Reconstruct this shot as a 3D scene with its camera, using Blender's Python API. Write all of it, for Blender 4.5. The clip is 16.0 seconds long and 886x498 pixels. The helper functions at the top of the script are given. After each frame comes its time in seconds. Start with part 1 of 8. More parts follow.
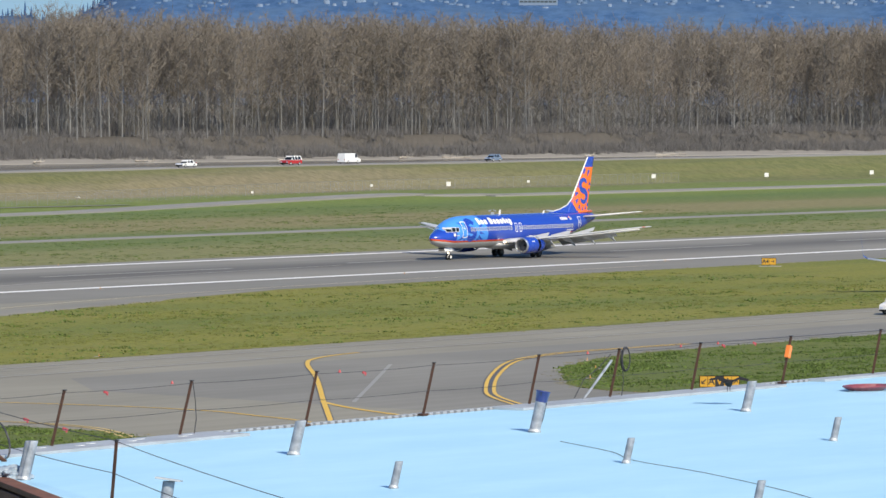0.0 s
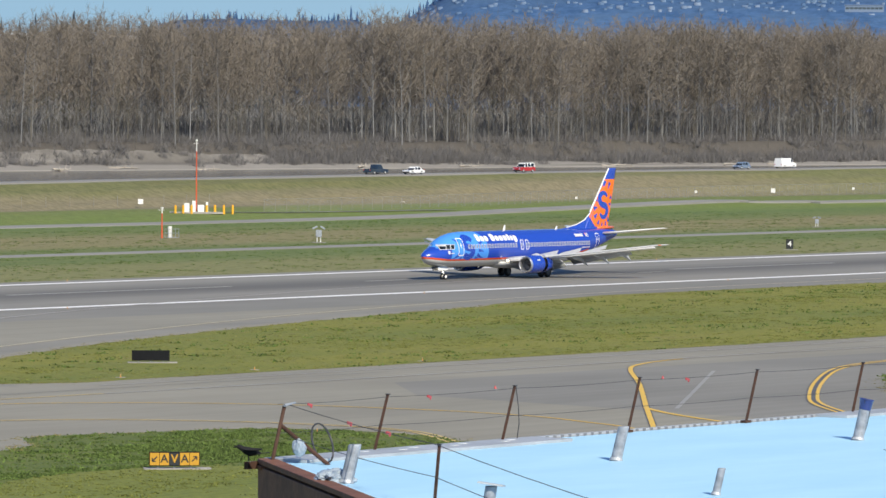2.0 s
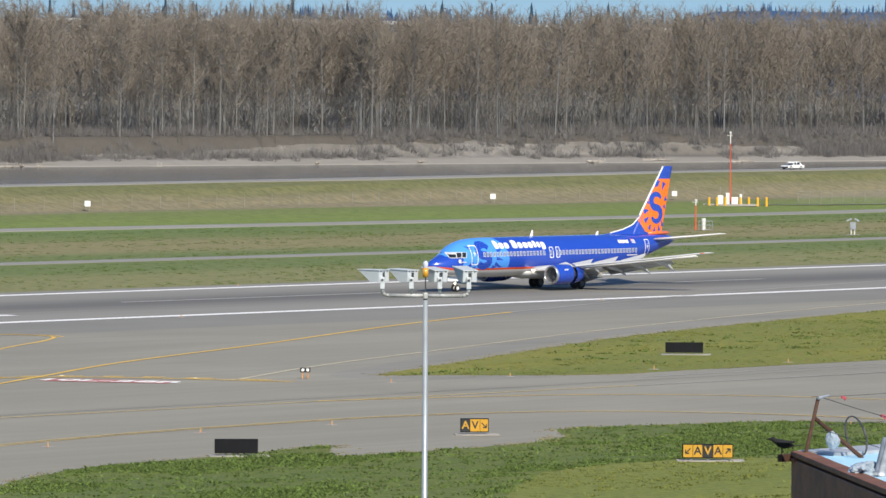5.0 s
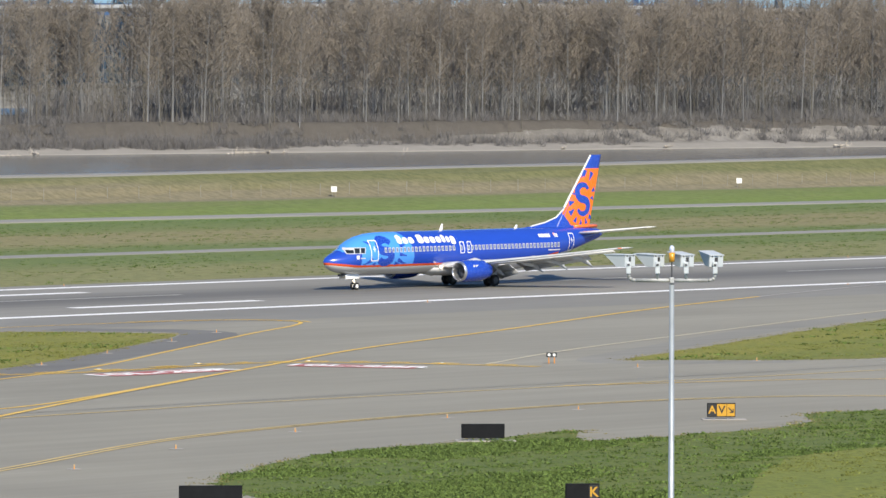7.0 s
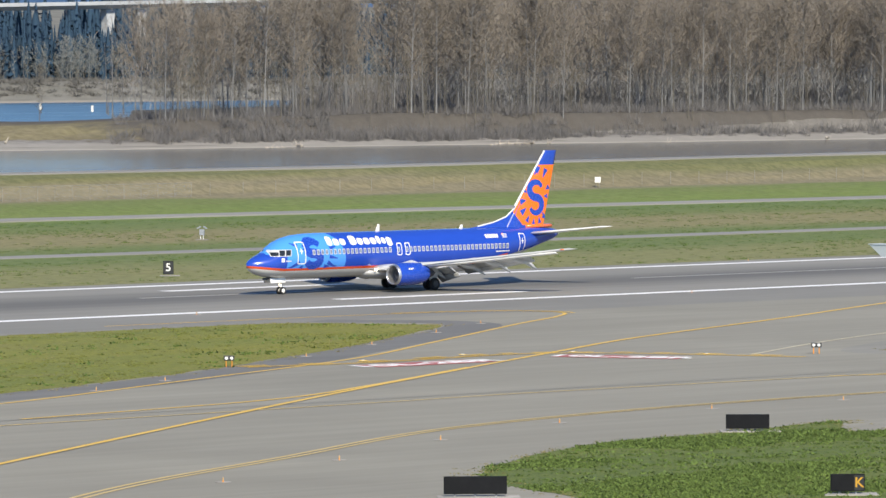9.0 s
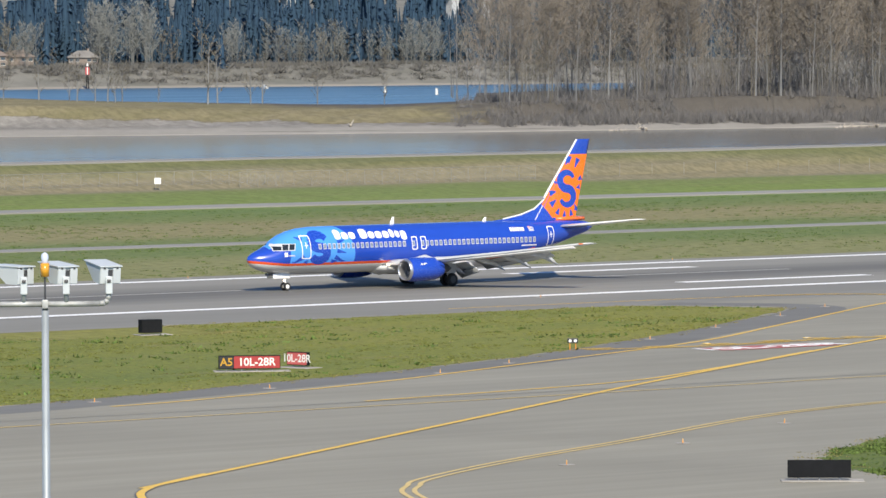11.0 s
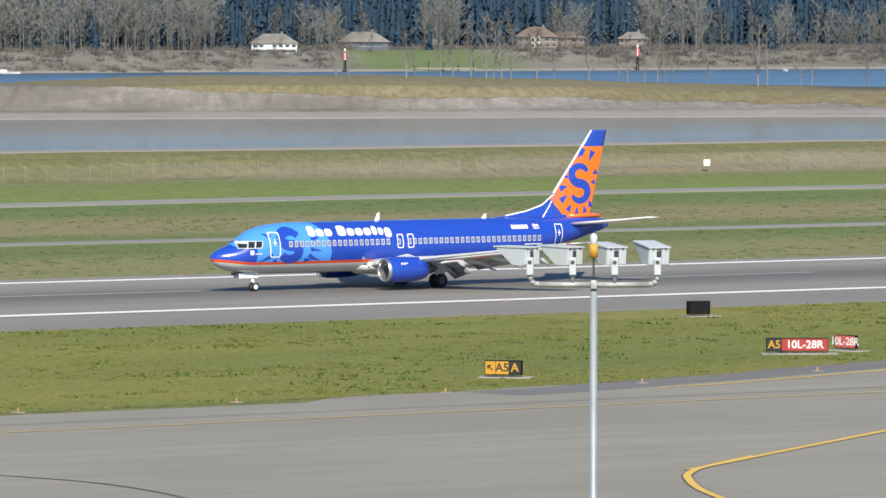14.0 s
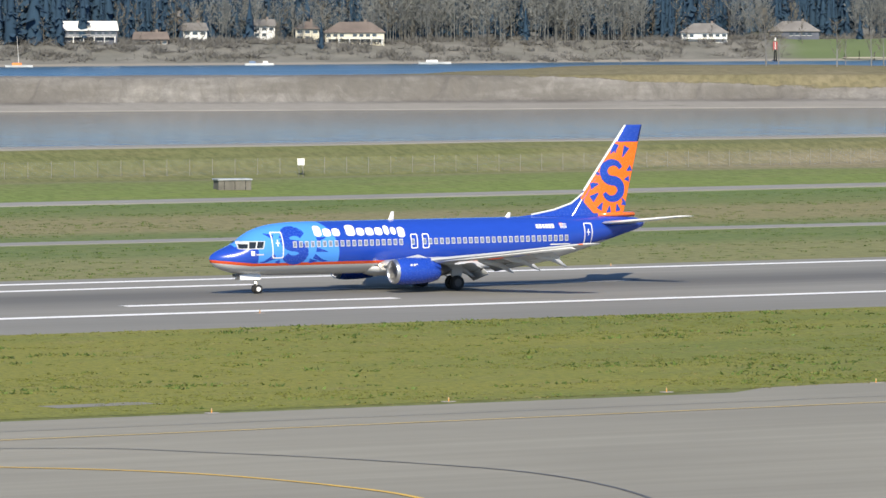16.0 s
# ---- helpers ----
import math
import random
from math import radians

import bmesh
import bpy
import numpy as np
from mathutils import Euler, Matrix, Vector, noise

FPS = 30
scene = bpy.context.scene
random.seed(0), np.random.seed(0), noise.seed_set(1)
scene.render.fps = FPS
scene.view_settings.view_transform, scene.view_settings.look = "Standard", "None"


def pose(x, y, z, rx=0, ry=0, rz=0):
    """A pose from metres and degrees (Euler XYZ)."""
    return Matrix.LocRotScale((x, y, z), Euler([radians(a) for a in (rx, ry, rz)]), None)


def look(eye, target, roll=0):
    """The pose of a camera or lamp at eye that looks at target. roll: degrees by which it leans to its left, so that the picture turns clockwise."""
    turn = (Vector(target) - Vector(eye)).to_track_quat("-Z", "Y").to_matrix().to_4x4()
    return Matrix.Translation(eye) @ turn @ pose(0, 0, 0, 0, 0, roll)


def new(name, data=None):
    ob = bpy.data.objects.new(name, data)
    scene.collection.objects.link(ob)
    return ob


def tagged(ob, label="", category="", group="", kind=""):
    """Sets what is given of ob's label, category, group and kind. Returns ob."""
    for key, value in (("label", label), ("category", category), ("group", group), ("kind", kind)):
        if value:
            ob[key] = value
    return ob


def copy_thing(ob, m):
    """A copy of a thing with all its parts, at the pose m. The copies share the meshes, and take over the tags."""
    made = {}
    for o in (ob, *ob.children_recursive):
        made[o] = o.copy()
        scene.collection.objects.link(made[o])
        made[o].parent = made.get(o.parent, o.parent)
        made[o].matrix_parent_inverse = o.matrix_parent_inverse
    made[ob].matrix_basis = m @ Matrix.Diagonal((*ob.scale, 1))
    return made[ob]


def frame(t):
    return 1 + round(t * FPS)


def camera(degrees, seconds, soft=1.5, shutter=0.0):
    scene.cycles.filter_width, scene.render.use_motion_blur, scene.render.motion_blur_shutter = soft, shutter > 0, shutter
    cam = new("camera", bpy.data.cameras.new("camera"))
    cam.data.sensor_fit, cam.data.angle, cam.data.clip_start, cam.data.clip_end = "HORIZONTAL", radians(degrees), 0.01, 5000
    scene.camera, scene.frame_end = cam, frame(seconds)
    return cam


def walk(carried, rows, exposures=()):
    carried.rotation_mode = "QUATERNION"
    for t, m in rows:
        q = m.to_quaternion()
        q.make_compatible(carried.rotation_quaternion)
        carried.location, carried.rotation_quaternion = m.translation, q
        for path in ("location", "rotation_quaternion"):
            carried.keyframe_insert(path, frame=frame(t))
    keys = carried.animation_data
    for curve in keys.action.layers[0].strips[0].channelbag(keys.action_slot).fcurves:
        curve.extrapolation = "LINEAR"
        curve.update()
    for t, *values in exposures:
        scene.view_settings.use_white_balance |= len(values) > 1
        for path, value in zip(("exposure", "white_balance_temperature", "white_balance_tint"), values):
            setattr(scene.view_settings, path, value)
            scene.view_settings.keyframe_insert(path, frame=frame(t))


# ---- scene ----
# ---- camera: a long lens on a fixed stand, panning after the airliner ----
EYE = 21.35
cam = camera(9.293, 16.0, soft=1.5)
# seconds, azimuth from +y towards +x, pitch, roll
PAN = [
    (0.0, 56.504, -1.692, 0.089), (0.5, 56.119, -1.668, 0.142), (1.0, 55.573, -1.689, 0.206), (1.5, 54.156, -1.688, 0.226),
    (2.0, 53.099, -1.645, 0.358), (2.5, 52.155, -1.640, 0.353), (3.0, 51.349, -1.685, 0.463), (3.5, 50.828, -1.668, 0.418),
    (4.0, 49.342, -1.651, 0.243), (4.5, 48.289, -1.696, 0.273), (7.0, 44.904, -1.928, 0.086), (7.5, 44.125, -1.947, 0.028),
    (8.0, 42.778, -2.032, -0.112), (8.5, 42.389, -2.036, -0.128), (11.0, 38.512, -2.191, -0.233), (11.5, 37.074, -2.300, 0.001),
    (12.0, 36.270, -2.307, 0.024), (12.5, 35.548, -2.241, 0.019), (13.0, 35.057, -2.219, 0.085), (13.5, 34.242, -2.276, -0.010),
    (14.0, 32.745, -2.372, 0.012), (14.5, 31.559, -2.389, 0.012), (15.0, 30.324, -2.410, -0.112), (15.5, 29.309, -2.476, -0.163),
    (16.0, 28.223, -2.475, -0.151),
]
walk(cam, [(t, pose(0, 0, EYE, 0, 0, -az) @ pose(0, 0, 0, 90 + pitch) @ pose(0, 0, 0, 0, 0, roll)) for t, az, pitch, roll in PAN],
     exposures=[(0.0, 0.20, 6850, 10), (4.5, 0.26, 6850, 10), (7.0, 0.37, 6800, 10), (16.0, 0.36, 6850, 10)])

# ---- light: afternoon sun from behind the camera, clear sky ----
SUN_AZ, SUN_EL = 208.0, 38.0
world = bpy.data.worlds.new("world")
scene.world = world
world.use_nodes = True
wn = world.node_tree.nodes
sky = wn.new("ShaderNodeTexSky")
sky.sky_type, sky.sun_disc = "NISHITA", False
sky.sun_elevation, sky.sun_rotation = radians(SUN_EL), radians(SUN_AZ)
sky.air_density, sky.dust_density, sky.ozone_density = 1.0, 0.1, 5.0
wn["Background"].inputs["Strength"].default_value = 0.10
cool = wn.new("ShaderNodeMix")
cool.data_type, cool.blend_type = "RGBA", "MULTIPLY"
cool.inputs[0].default_value, cool.inputs[7].default_value = 1.0, (0.80, 0.94, 1.14, 1)
world.node_tree.links.new(sky.outputs["Color"], cool.inputs[6])
world.node_tree.links.new(cool.outputs[2], wn["Background"].inputs["Color"])
sun = new("sun", bpy.data.lights.new("sun", "SUN"))
sun.data.energy, sun.data.angle, sun.data.color = 4.9, radians(0.55), (1.0, 0.935, 0.80)
sd = Vector((math.sin(radians(SUN_AZ)) * math.cos(radians(SUN_EL)), math.cos(radians(SUN_AZ)) * math.cos(radians(SUN_EL)), math.sin(radians(SUN_EL))))
sun.matrix_basis = look(sd * 300, (0, 0, 0))


# ---- materials ----
class Nodes:
    """A small builder of node materials."""

    def __init__(self, name, rough=0.7, metal=0.0):
        self.m = bpy.data.materials.new(name)
        self.m.use_nodes = True
        self.t = self.m.node_tree
        self.b = self.t.nodes["Principled BSDF"]
        self.b.inputs["Roughness"].default_value = rough
        self.b.inputs["Metallic"].default_value = metal
        self.co = self.t.nodes.new("ShaderNodeTexCoord").outputs["Object"]

    def put(self, sock, v):
        if isinstance(v, bpy.types.NodeSocket):
            self.t.links.new(v, sock)
        else:
            sock.default_value = v

    def scaled(self, s):
        n = self.t.nodes.new("ShaderNodeMapping")
        n.inputs["Scale"].default_value = s if hasattr(s, "__len__") else (s, s, s)
        self.t.links.new(self.co, n.inputs["Vector"])
        return n.outputs[0]

    def noise(self, s, detail=4, rough=0.6, dist=0.0):
        n = self.t.nodes.new("ShaderNodeTexNoise")
        n.inputs["Scale"].default_value = 1.0
        n.inputs["Detail"].default_value, n.inputs["Roughness"].default_value, n.inputs["Distortion"].default_value = detail, rough, dist
        self.t.links.new(self.scaled(s), n.inputs["Vector"])
        return n.outputs["Fac"]

    def ramp(self, f, stops):
        n = self.t.nodes.new("ShaderNodeValToRGB")
        e = n.color_ramp.elements
        while len(e) < len(stops):
            e.new(0.5)
        for k, (p, c) in zip(e, stops):
            k.position, k.color = p, (*c, 1) if hasattr(c, "__len__") else (c, c, c, 1)
        self.put(n.inputs[0], f)
        return n.outputs[0]

    def mix(self, f, a, b, mode="MIX"):
        n = self.t.nodes.new("ShaderNodeMix")
        n.data_type, n.blend_type = "RGBA", mode
        self.put(n.inputs[0], f)
        for s, v in ((n.inputs[6], a), (n.inputs[7], b)):
            self.put(s, (*v, 1) if isinstance(v, tuple) and len(v) == 3 else v)
        return n.outputs[2]

    def math(self, op, a, b=0.0, c=0.0):
        n = self.t.nodes.new("ShaderNodeMath")
        n.operation = op
        for s, v in zip(n.inputs, (a, b, c)):
            self.put(s, v)
        return n.outputs[0]

    def axis(self, i, co=None):
        n = self.t.nodes.new("ShaderNodeSeparateXYZ")
        self.t.links.new(co or self.co, n.inputs[0])
        return n.outputs[i]

    def rand(self):
        return self.t.nodes.new("ShaderNodeObjectInfo").outputs["Random"]

    def island(self):
        return self.t.nodes.new("ShaderNodeNewGeometry").outputs["Random Per Island"]

    def bump(self, h, strength=0.3, dist=0.02):
        n = self.t.nodes.new("ShaderNodeBump")
        n.inputs["Strength"].default_value, n.inputs["Distance"].default_value = strength, dist
        self.t.links.new(h, n.inputs["Height"])
        self.t.links.new(n.outputs[0], self.b.inputs["Normal"])

    def done(self, color, rough=None):
        self.put(self.b.inputs["Base Color"], (*color, 1) if isinstance(color, tuple) else color)
        if rough is not None:
            self.put(self.b.inputs["Roughness"], rough)
        return self.m


def tint(c, k):
    return tuple(min(1.0, v * k) for v in c)


def worn(name, c, rough=0.6, metal=0.0, fine=8.0, large=0.6, spread=0.18, bump=0.15):
    """A painted or raw surface with grain and soft stains."""
    n = Nodes(name, rough, metal)
    a, b = n.noise(fine, 5), n.noise(large, 3)
    col = n.mix(n.ramp(b, [(0.35, 0.0), (0.65, 1.0)]), tint(c, 1 - spread), tint(c, 1 + spread * 0.5))
    col = n.mix(n.ramp(a, [(0.4, 0.0), (0.75, 0.35)]), col, tint(c, 1 - 1.6 * spread))
    if bump:
        n.bump(a, bump, 0.01)
    return n.done(col, n.math("MULTIPLY_ADD", a, 0.25, rough - 0.12))


def grass_material(name, yellow, green, brown, brown_at=0.62, scale=(2.6, 1.3, 2.0)):
    n = Nodes(name, 0.9)
    n.b.inputs["Specular IOR Level"].default_value = 0.36
    big = n.noise((0.012, 0.05, 0.05), 4, 0.6)
    mid = n.noise((0.10, 0.22, 0.2), 5, 0.65)
    fine = n.noise(scale, 6, 0.7)
    col = n.mix(n.ramp(big, [(0.42, 0.0), (0.72, 1.0)]), yellow, green)
    col = n.mix(n.ramp(mid, [(brown_at - 0.12, 0.0), (brown_at + 0.12, 0.85)]), col, brown)
    col = n.mix(n.ramp(fine, [(0.40, 0.0), (0.58, 1.0)]), n.mix(0.42, col, (0.045, 0.068, 0.016)), n.mix(0.15, col, (0.33, 0.33, 0.07)))
    n.bump(fine, 0.5, 0.12)
    return n.done(col)


def pavement_material(name, c, streak=0.16, patch=0.1):
    n = Nodes(name, 0.85)
    st = n.noise((0.006, 0.55, 0.5), 4, 0.6)
    pa = n.noise((0.03, 0.06, 0.05), 5, 0.6, 0.6)
    fi = n.noise(6.0, 3, 0.6)
    col = n.mix(n.ramp(st, [(0.3, 0.0), (0.7, 1.0)]), tint(c, 1 - streak), tint(c, 1 + streak))
    col = n.mix(n.ramp(pa, [(0.35, 0.0), (0.7, 1.0)]), col, n.mix(0.5, col, tint(c, 1 - 3 * patch)))
    col = n.mix(n.math("MULTIPLY", fi, 0.25), col, tint(c, 0.8))
    n.bump(fi, 0.2, 0.01)
    return n, col


GRASS_GREEN, GRASS_YELLOW, GRASS_BROWN = (0.092, 0.130, 0.020), (0.205, 0.198, 0.030), (0.215, 0.172, 0.080)


def airfield_material():
    """Bands of different grass across the field, from the taxiways to the levee, with ragged borders."""
    n = Nodes("airfield_grass", 0.95)
    n.b.inputs["Specular IOR Level"].default_value = 0.36
    y = n.axis(1)
    mid = n.noise((0.06, 0.22, 0.2), 6, 0.7)
    big = n.noise((0.008, 0.03, 0.03), 4, 0.6)
    fine = n.noise((1.1, 0.5, 0.9), 7, 0.72)
    yy = n.math("ADD", y, n.math("MULTIPLY_ADD", mid, 9.0, -4.5))
    yy = n.math("ADD", yy, n.math("MULTIPLY_ADD", big, 22.0, -11.0))
    f = n.math("DIVIDE", n.math("SUBTRACT", yy, 150.0), 500.0)
    s = lambda v: (v - 150.0) / 500.0
    light, dark, tan = (0.190, 0.190, 0.072), (0.105, 0.150, 0.034), (0.205, 0.172, 0.112)
    col = n.ramp(f, [(s(160), GRASS_GREEN), (s(245), (0.105, 0.130, 0.026)), (s(330), GRASS_YELLOW), (s(405), light), (s(428), light), (s(442), dark), (s(466), dark),
                     (s(474), (0.105, 0.150, 0.034)), (s(488), (0.215, 0.188, 0.085)), (s(514), (0.215, 0.188, 0.085)), (s(528), (0.125, 0.158, 0.038)), (s(552), (0.090, 0.150, 0.028)), (s(572), (0.140, 0.200, 0.030)),
                     (s(597), (0.13, 0.17, 0.04)), (s(602), tan), (s(612), tan), (s(617), (0.125, 0.130, 0.050))])
    slope = n.ramp(n.math("DIVIDE", n.math("SUBTRACT", yy, 590.0), 40.0), [(0.2, 0.0), (0.32, 1.0)])
    green = n.ramp(n.math("DIVIDE", n.math("ADD", n.axis(0), n.math("MULTIPLY_ADD", mid, 160.0, -80.0)), 1000.0), [(0.33, 1.0), (0.38, 0.0), (0.88, 0.0), (1.0, 1.0)])
    col = n.mix(n.math("MULTIPLY", slope, green), col, n.mix(mid, (0.105, 0.125, 0.038), (0.150, 0.150, 0.058)))
    col = n.mix(n.ramp(mid, [(0.52, 0.0), (0.74, 0.5)]), col, GRASS_BROWN)
    col = n.mix(n.ramp(fine, [(0.40, 0.0), (0.58, 1.0)]), n.mix(0.38, col, (0.05, 0.066, 0.022)), n.mix(0.14, col, (0.33, 0.32, 0.16)))
    n.bump(fine, 0.5, 0.12)
    return n.done(col)


M = {}
M["field"] = airfield_material()
M["grass"] = grass_material("island_grass", GRASS_YELLOW, (0.105, 0.142, 0.024), GRASS_BROWN, 0.68)
M["grass_green"] = grass_material("green_grass", (0.102, 0.132, 0.024), (0.062, 0.106, 0.020), (0.15, 0.145, 0.045), 0.72, (2.8, 1.5, 2.0))
M["grass_yellow"] = grass_material("yellow_green_grass", (0.165, 0.185, 0.032), (0.125, 0.160, 0.026), (0.20, 0.18, 0.06), 0.75, (2.6, 1.4, 2.0))
pn, pc = pavement_material("taxiway_asphalt", (0.266, 0.251, 0.203), 0.10, 0.13)
M["taxiway"] = pn.done(pc)
pn, pc = pavement_material("apron_asphalt", (0.228, 0.220, 0.195), 0.10, 0.16)
M["apron"] = pn.done(pc)
pn, pc = pavement_material("shoulder_asphalt", (0.220, 0.212, 0.187), 0.1, 0.12)
M["shoulder"] = pn.done(pc)
pn, pc = pavement_material("dark_shoulder_asphalt", (0.240, 0.230, 0.198), 0.12, 0.14)
M["dark_shoulder"] = pn.done(pc)
pn, pc = pavement_material("tarred_strip_asphalt", (0.168, 0.163, 0.150), 0.12, 0.14)
M["tarred_strip"] = pn.done(pc)
pn, pc = pavement_material("service_road_asphalt", (0.265, 0.257, 0.238), 0.08, 0.12)
M["service_road"] = pn.done(pc)
pn, pc = pavement_material("levee_road_asphalt", (0.25, 0.242, 0.228), 0.06, 0.08)
M["levee_road"] = pn.done(pc)


def runway_material():
    n, col = pavement_material("runway_asphalt", (0.240, 0.230, 0.202), 0.14)
    off = n.math("ABSOLUTE", n.math("SUBTRACT", n.axis(1), 373.5))
    wob = n.math("MULTIPLY_ADD", n.noise((0.01, 0.2, 0.1), 4), 8.0, -4.0)
    rub = n.ramp(n.math("DIVIDE", n.math("ADD", off, wob), 22.0), [(0.1, 1.0), (0.62, 0.0)])
    return n.done(n.mix(n.math("MULTIPLY", rub, 0.62), col, (0.060, 0.057, 0.051)))


M["runway"] = runway_material()


def paint_material(name, c, wear=0.35):
    n = Nodes(name, 0.6)
    a, b = n.noise((0.5, 1.5, 1.0), 5, 0.7), n.noise((0.05, 0.05, 0.1), 3)
    col = n.mix(n.ramp(a, [(0.45, 0.0), (0.8, wear)]), c, (0.2, 0.19, 0.18))
    return n.done(n.mix(n.math("MULTIPLY", b, 0.25), col, tint(c, 0.75)))


M["white_line"] = paint_material("white_marking", (0.85, 0.84, 0.82), 0.12)
M["faded_line"] = paint_material("faded_marking", (0.36, 0.34, 0.30), 0.6)
M["yellow_line"] = paint_material("yellow_marking", (0.74, 0.47, 0.06), 0.25)
M["yellow_faded"] = paint_material("faded_yellow_marking", (0.64, 0.47, 0.17), 0.3)
M["yellow_pale"] = paint_material("pale_yellow_marking", (0.60, 0.53, 0.36), 0.3)
M["black_line"] = paint_material("black_border_marking", (0.085, 0.083, 0.08), 0.4)
M["red_marking"] = paint_material("red_marking", (0.42, 0.10, 0.08), 0.5)


def silty_water():
    """Turbid river water: a brown body under a calm surface, ruffled in streaks along one shore."""
    n = Nodes("river_water", 0.9)
    n.b.inputs["Specular IOR Level"].default_value = 0.0
    big, a = n.noise((0.006, 0.03, 0.02), 4), n.noise((0.16, 0.10, 0.2), 6, 0.7, 0.3)
    n.done(n.mix(big, (0.150, 0.146, 0.138), (0.185, 0.180, 0.170)))
    s = n.t.nodes.new("ShaderNodeBsdfPrincipled")
    s.inputs["Base Color"].default_value = (0.10, 0.095, 0.08, 1)
    s.inputs["IOR"].default_value = 1.33
    near = n.ramp(n.math("DIVIDE", n.math("SUBTRACT", n.axis(1), 900.0), 250.0), [(0.3, 1.0), (0.72, 0.12)])
    streak = n.math("MULTIPLY", near, n.ramp(a, [(0.47, 0.0), (0.58, 1.0)]))
    n.put(s.inputs["Roughness"], n.math("MULTIPLY_ADD", streak, 0.12, 0.10))
    bp = n.t.nodes.new("ShaderNodeBump")
    bp.inputs["Strength"].default_value, bp.inputs["Distance"].default_value = 0.05, 0.5
    n.t.links.new(a, bp.inputs["Height"])
    n.t.links.new(bp.outputs[0], s.inputs["Normal"])
    mx = n.t.nodes.new("ShaderNodeMixShader")
    n.put(mx.inputs[0], n.math("MULTIPLY_ADD", streak, 0.05, 0.66))
    n.t.links.new(n.b.outputs[0], mx.inputs[1])
    n.t.links.new(s.outputs[0], mx.inputs[2])
    n.t.links.new(mx.outputs[0], n.t.nodes["Material Output"].inputs["Surface"])
    return n.m


def water_material(name, c, rough, sx, strength):
    n = Nodes(name, rough)
    a, b = n.noise((0.05, 0.35, 0.2), 5, 0.6, 0.3), n.noise((0.004, 0.02, 0.02), 3)
    n.bump(a, strength, 0.5)
    n.b.inputs["IOR"].default_value = 1.33
    return n.done(n.mix(b, c, tint(c, 0.6)), n.math("MULTIPLY_ADD", b, 0.2, rough - 0.1))


M["water"] = silty_water()
M["water_blue"] = water_material("channel_water", (0.055, 0.125, 0.195), 0.3, 1, 0.5)


def sand_material():
    n = Nodes("bank_sand", 0.95)
    n.b.inputs["Specular IOR Level"].default_value = 0.08
    a, b = n.noise((0.30, 0.30, 0.22), 7, 0.72), n.noise((0.02, 0.02, 0.15), 4)
    col = n.mix(n.ramp(a, [(0.3, 0.0), (0.7, 1.0)]), (0.165, 0.157, 0.145), (0.285, 0.273, 0.255))
    col = n.mix(n.ramp(b, [(0.42, 0.0), (0.6, 0.75)]), col, (0.140, 0.131, 0.118))
    run = n.noise((0.21, 0.09, 0.16), 7, 0.75, 0.8)
    col = n.mix(n.ramp(run, [(0.40, 0.4), (0.52, 0.0)]), col, (0.120, 0.113, 0.102))
    col = n.mix(n.ramp(run, [(0.58, 0.0), (0.70, 0.45)]), col, (0.36, 0.345, 0.32))
    z = n.axis(2)
    flat = n.ramp(n.math("MULTIPLY_ADD", n.math("ADD", z, n.math("MULTIPLY", b, 0.8)), 0.2, 0.7), [(0.26, 0.75), (0.36, 0.0)])
    col = n.mix(flat, col, n.mix(a, (0.265, 0.252, 0.232), (0.315, 0.300, 0.275)))
    tide = n.math("ADD", z, n.math("MULTIPLY_ADD", n.noise((0.03, 0.03, 0.1), 4), 0.5, -0.25))
    col = n.mix(n.ramp(n.math("MULTIPLY_ADD", tide, 0.25, 1.05), [(0.07, 0.8), (0.11, 0.0)]), col, (0.40, 0.375, 0.33))
    wrack = n.math("MULTIPLY", n.ramp(n.math("MULTIPLY_ADD", tide, 0.25, 1.05), [(0.20, 0.0), (0.215, 1.0), (0.235, 1.0), (0.25, 0.0)]), n.ramp(n.noise((0.012, 0.02, 0.3), 5), [(0.52, 0.0), (0.6, 0.8)]))
    col = n.mix(wrack, col, (0.09, 0.08, 0.068))
    x = n.axis(0)
    rag = n.noise((0.035, 0.05, 0.25), 7, 0.68)
    line = n.ramp(n.math("MULTIPLY_ADD", x, 0.001, -0.5), [(0.165, 0.95), (0.285, 0.43), (0.32, 0.43), (0.37, 0.27), (0.44, 0.14), (0.64, 0.16), (0.70, 0.52), (0.86, 0.52), (0.93, 0.20)])
    over = n.math("SUBTRACT", n.math("ADD", n.math("MULTIPLY_ADD", z, 0.1, 0.3), n.math("MULTIPLY_ADD", rag, 0.5, -0.25)), line)
    over = n.math("MULTIPLY_ADD", over, 14.0, 0.5)
    tone, fleck = n.noise((0.02, 0.05, 0.1), 4), n.noise((0.4, 0.25, 0.5), 6, 0.7)
    dry = n.mix(n.ramp(tone, [(0.35, 0.0), (0.65, 1.0)]), (0.235, 0.205, 0.130), (0.185, 0.168, 0.095))
    dry = n.mix(n.ramp(fleck, [(0.40, 0.0), (0.58, 1.0)]), n.mix(0.4, dry, (0.07, 0.065, 0.04)), dry)
    wood = n.ramp(n.math("ADD", n.math("MULTIPLY_ADD", x, 0.0025, -1.5), n.math("MULTIPLY_ADD", rag, 0.3, -0.15)), [(0.86, 0.0), (0.93, 1.0)])
    dry = n.mix(wood, dry, n.mix(fleck, (0.075, 0.069, 0.061), (0.125, 0.114, 0.102)))
    lip = n.ramp(over, [(0.25, 0.0), (0.5, 0.6), (0.62, 0.6), (0.9, 0.0)])
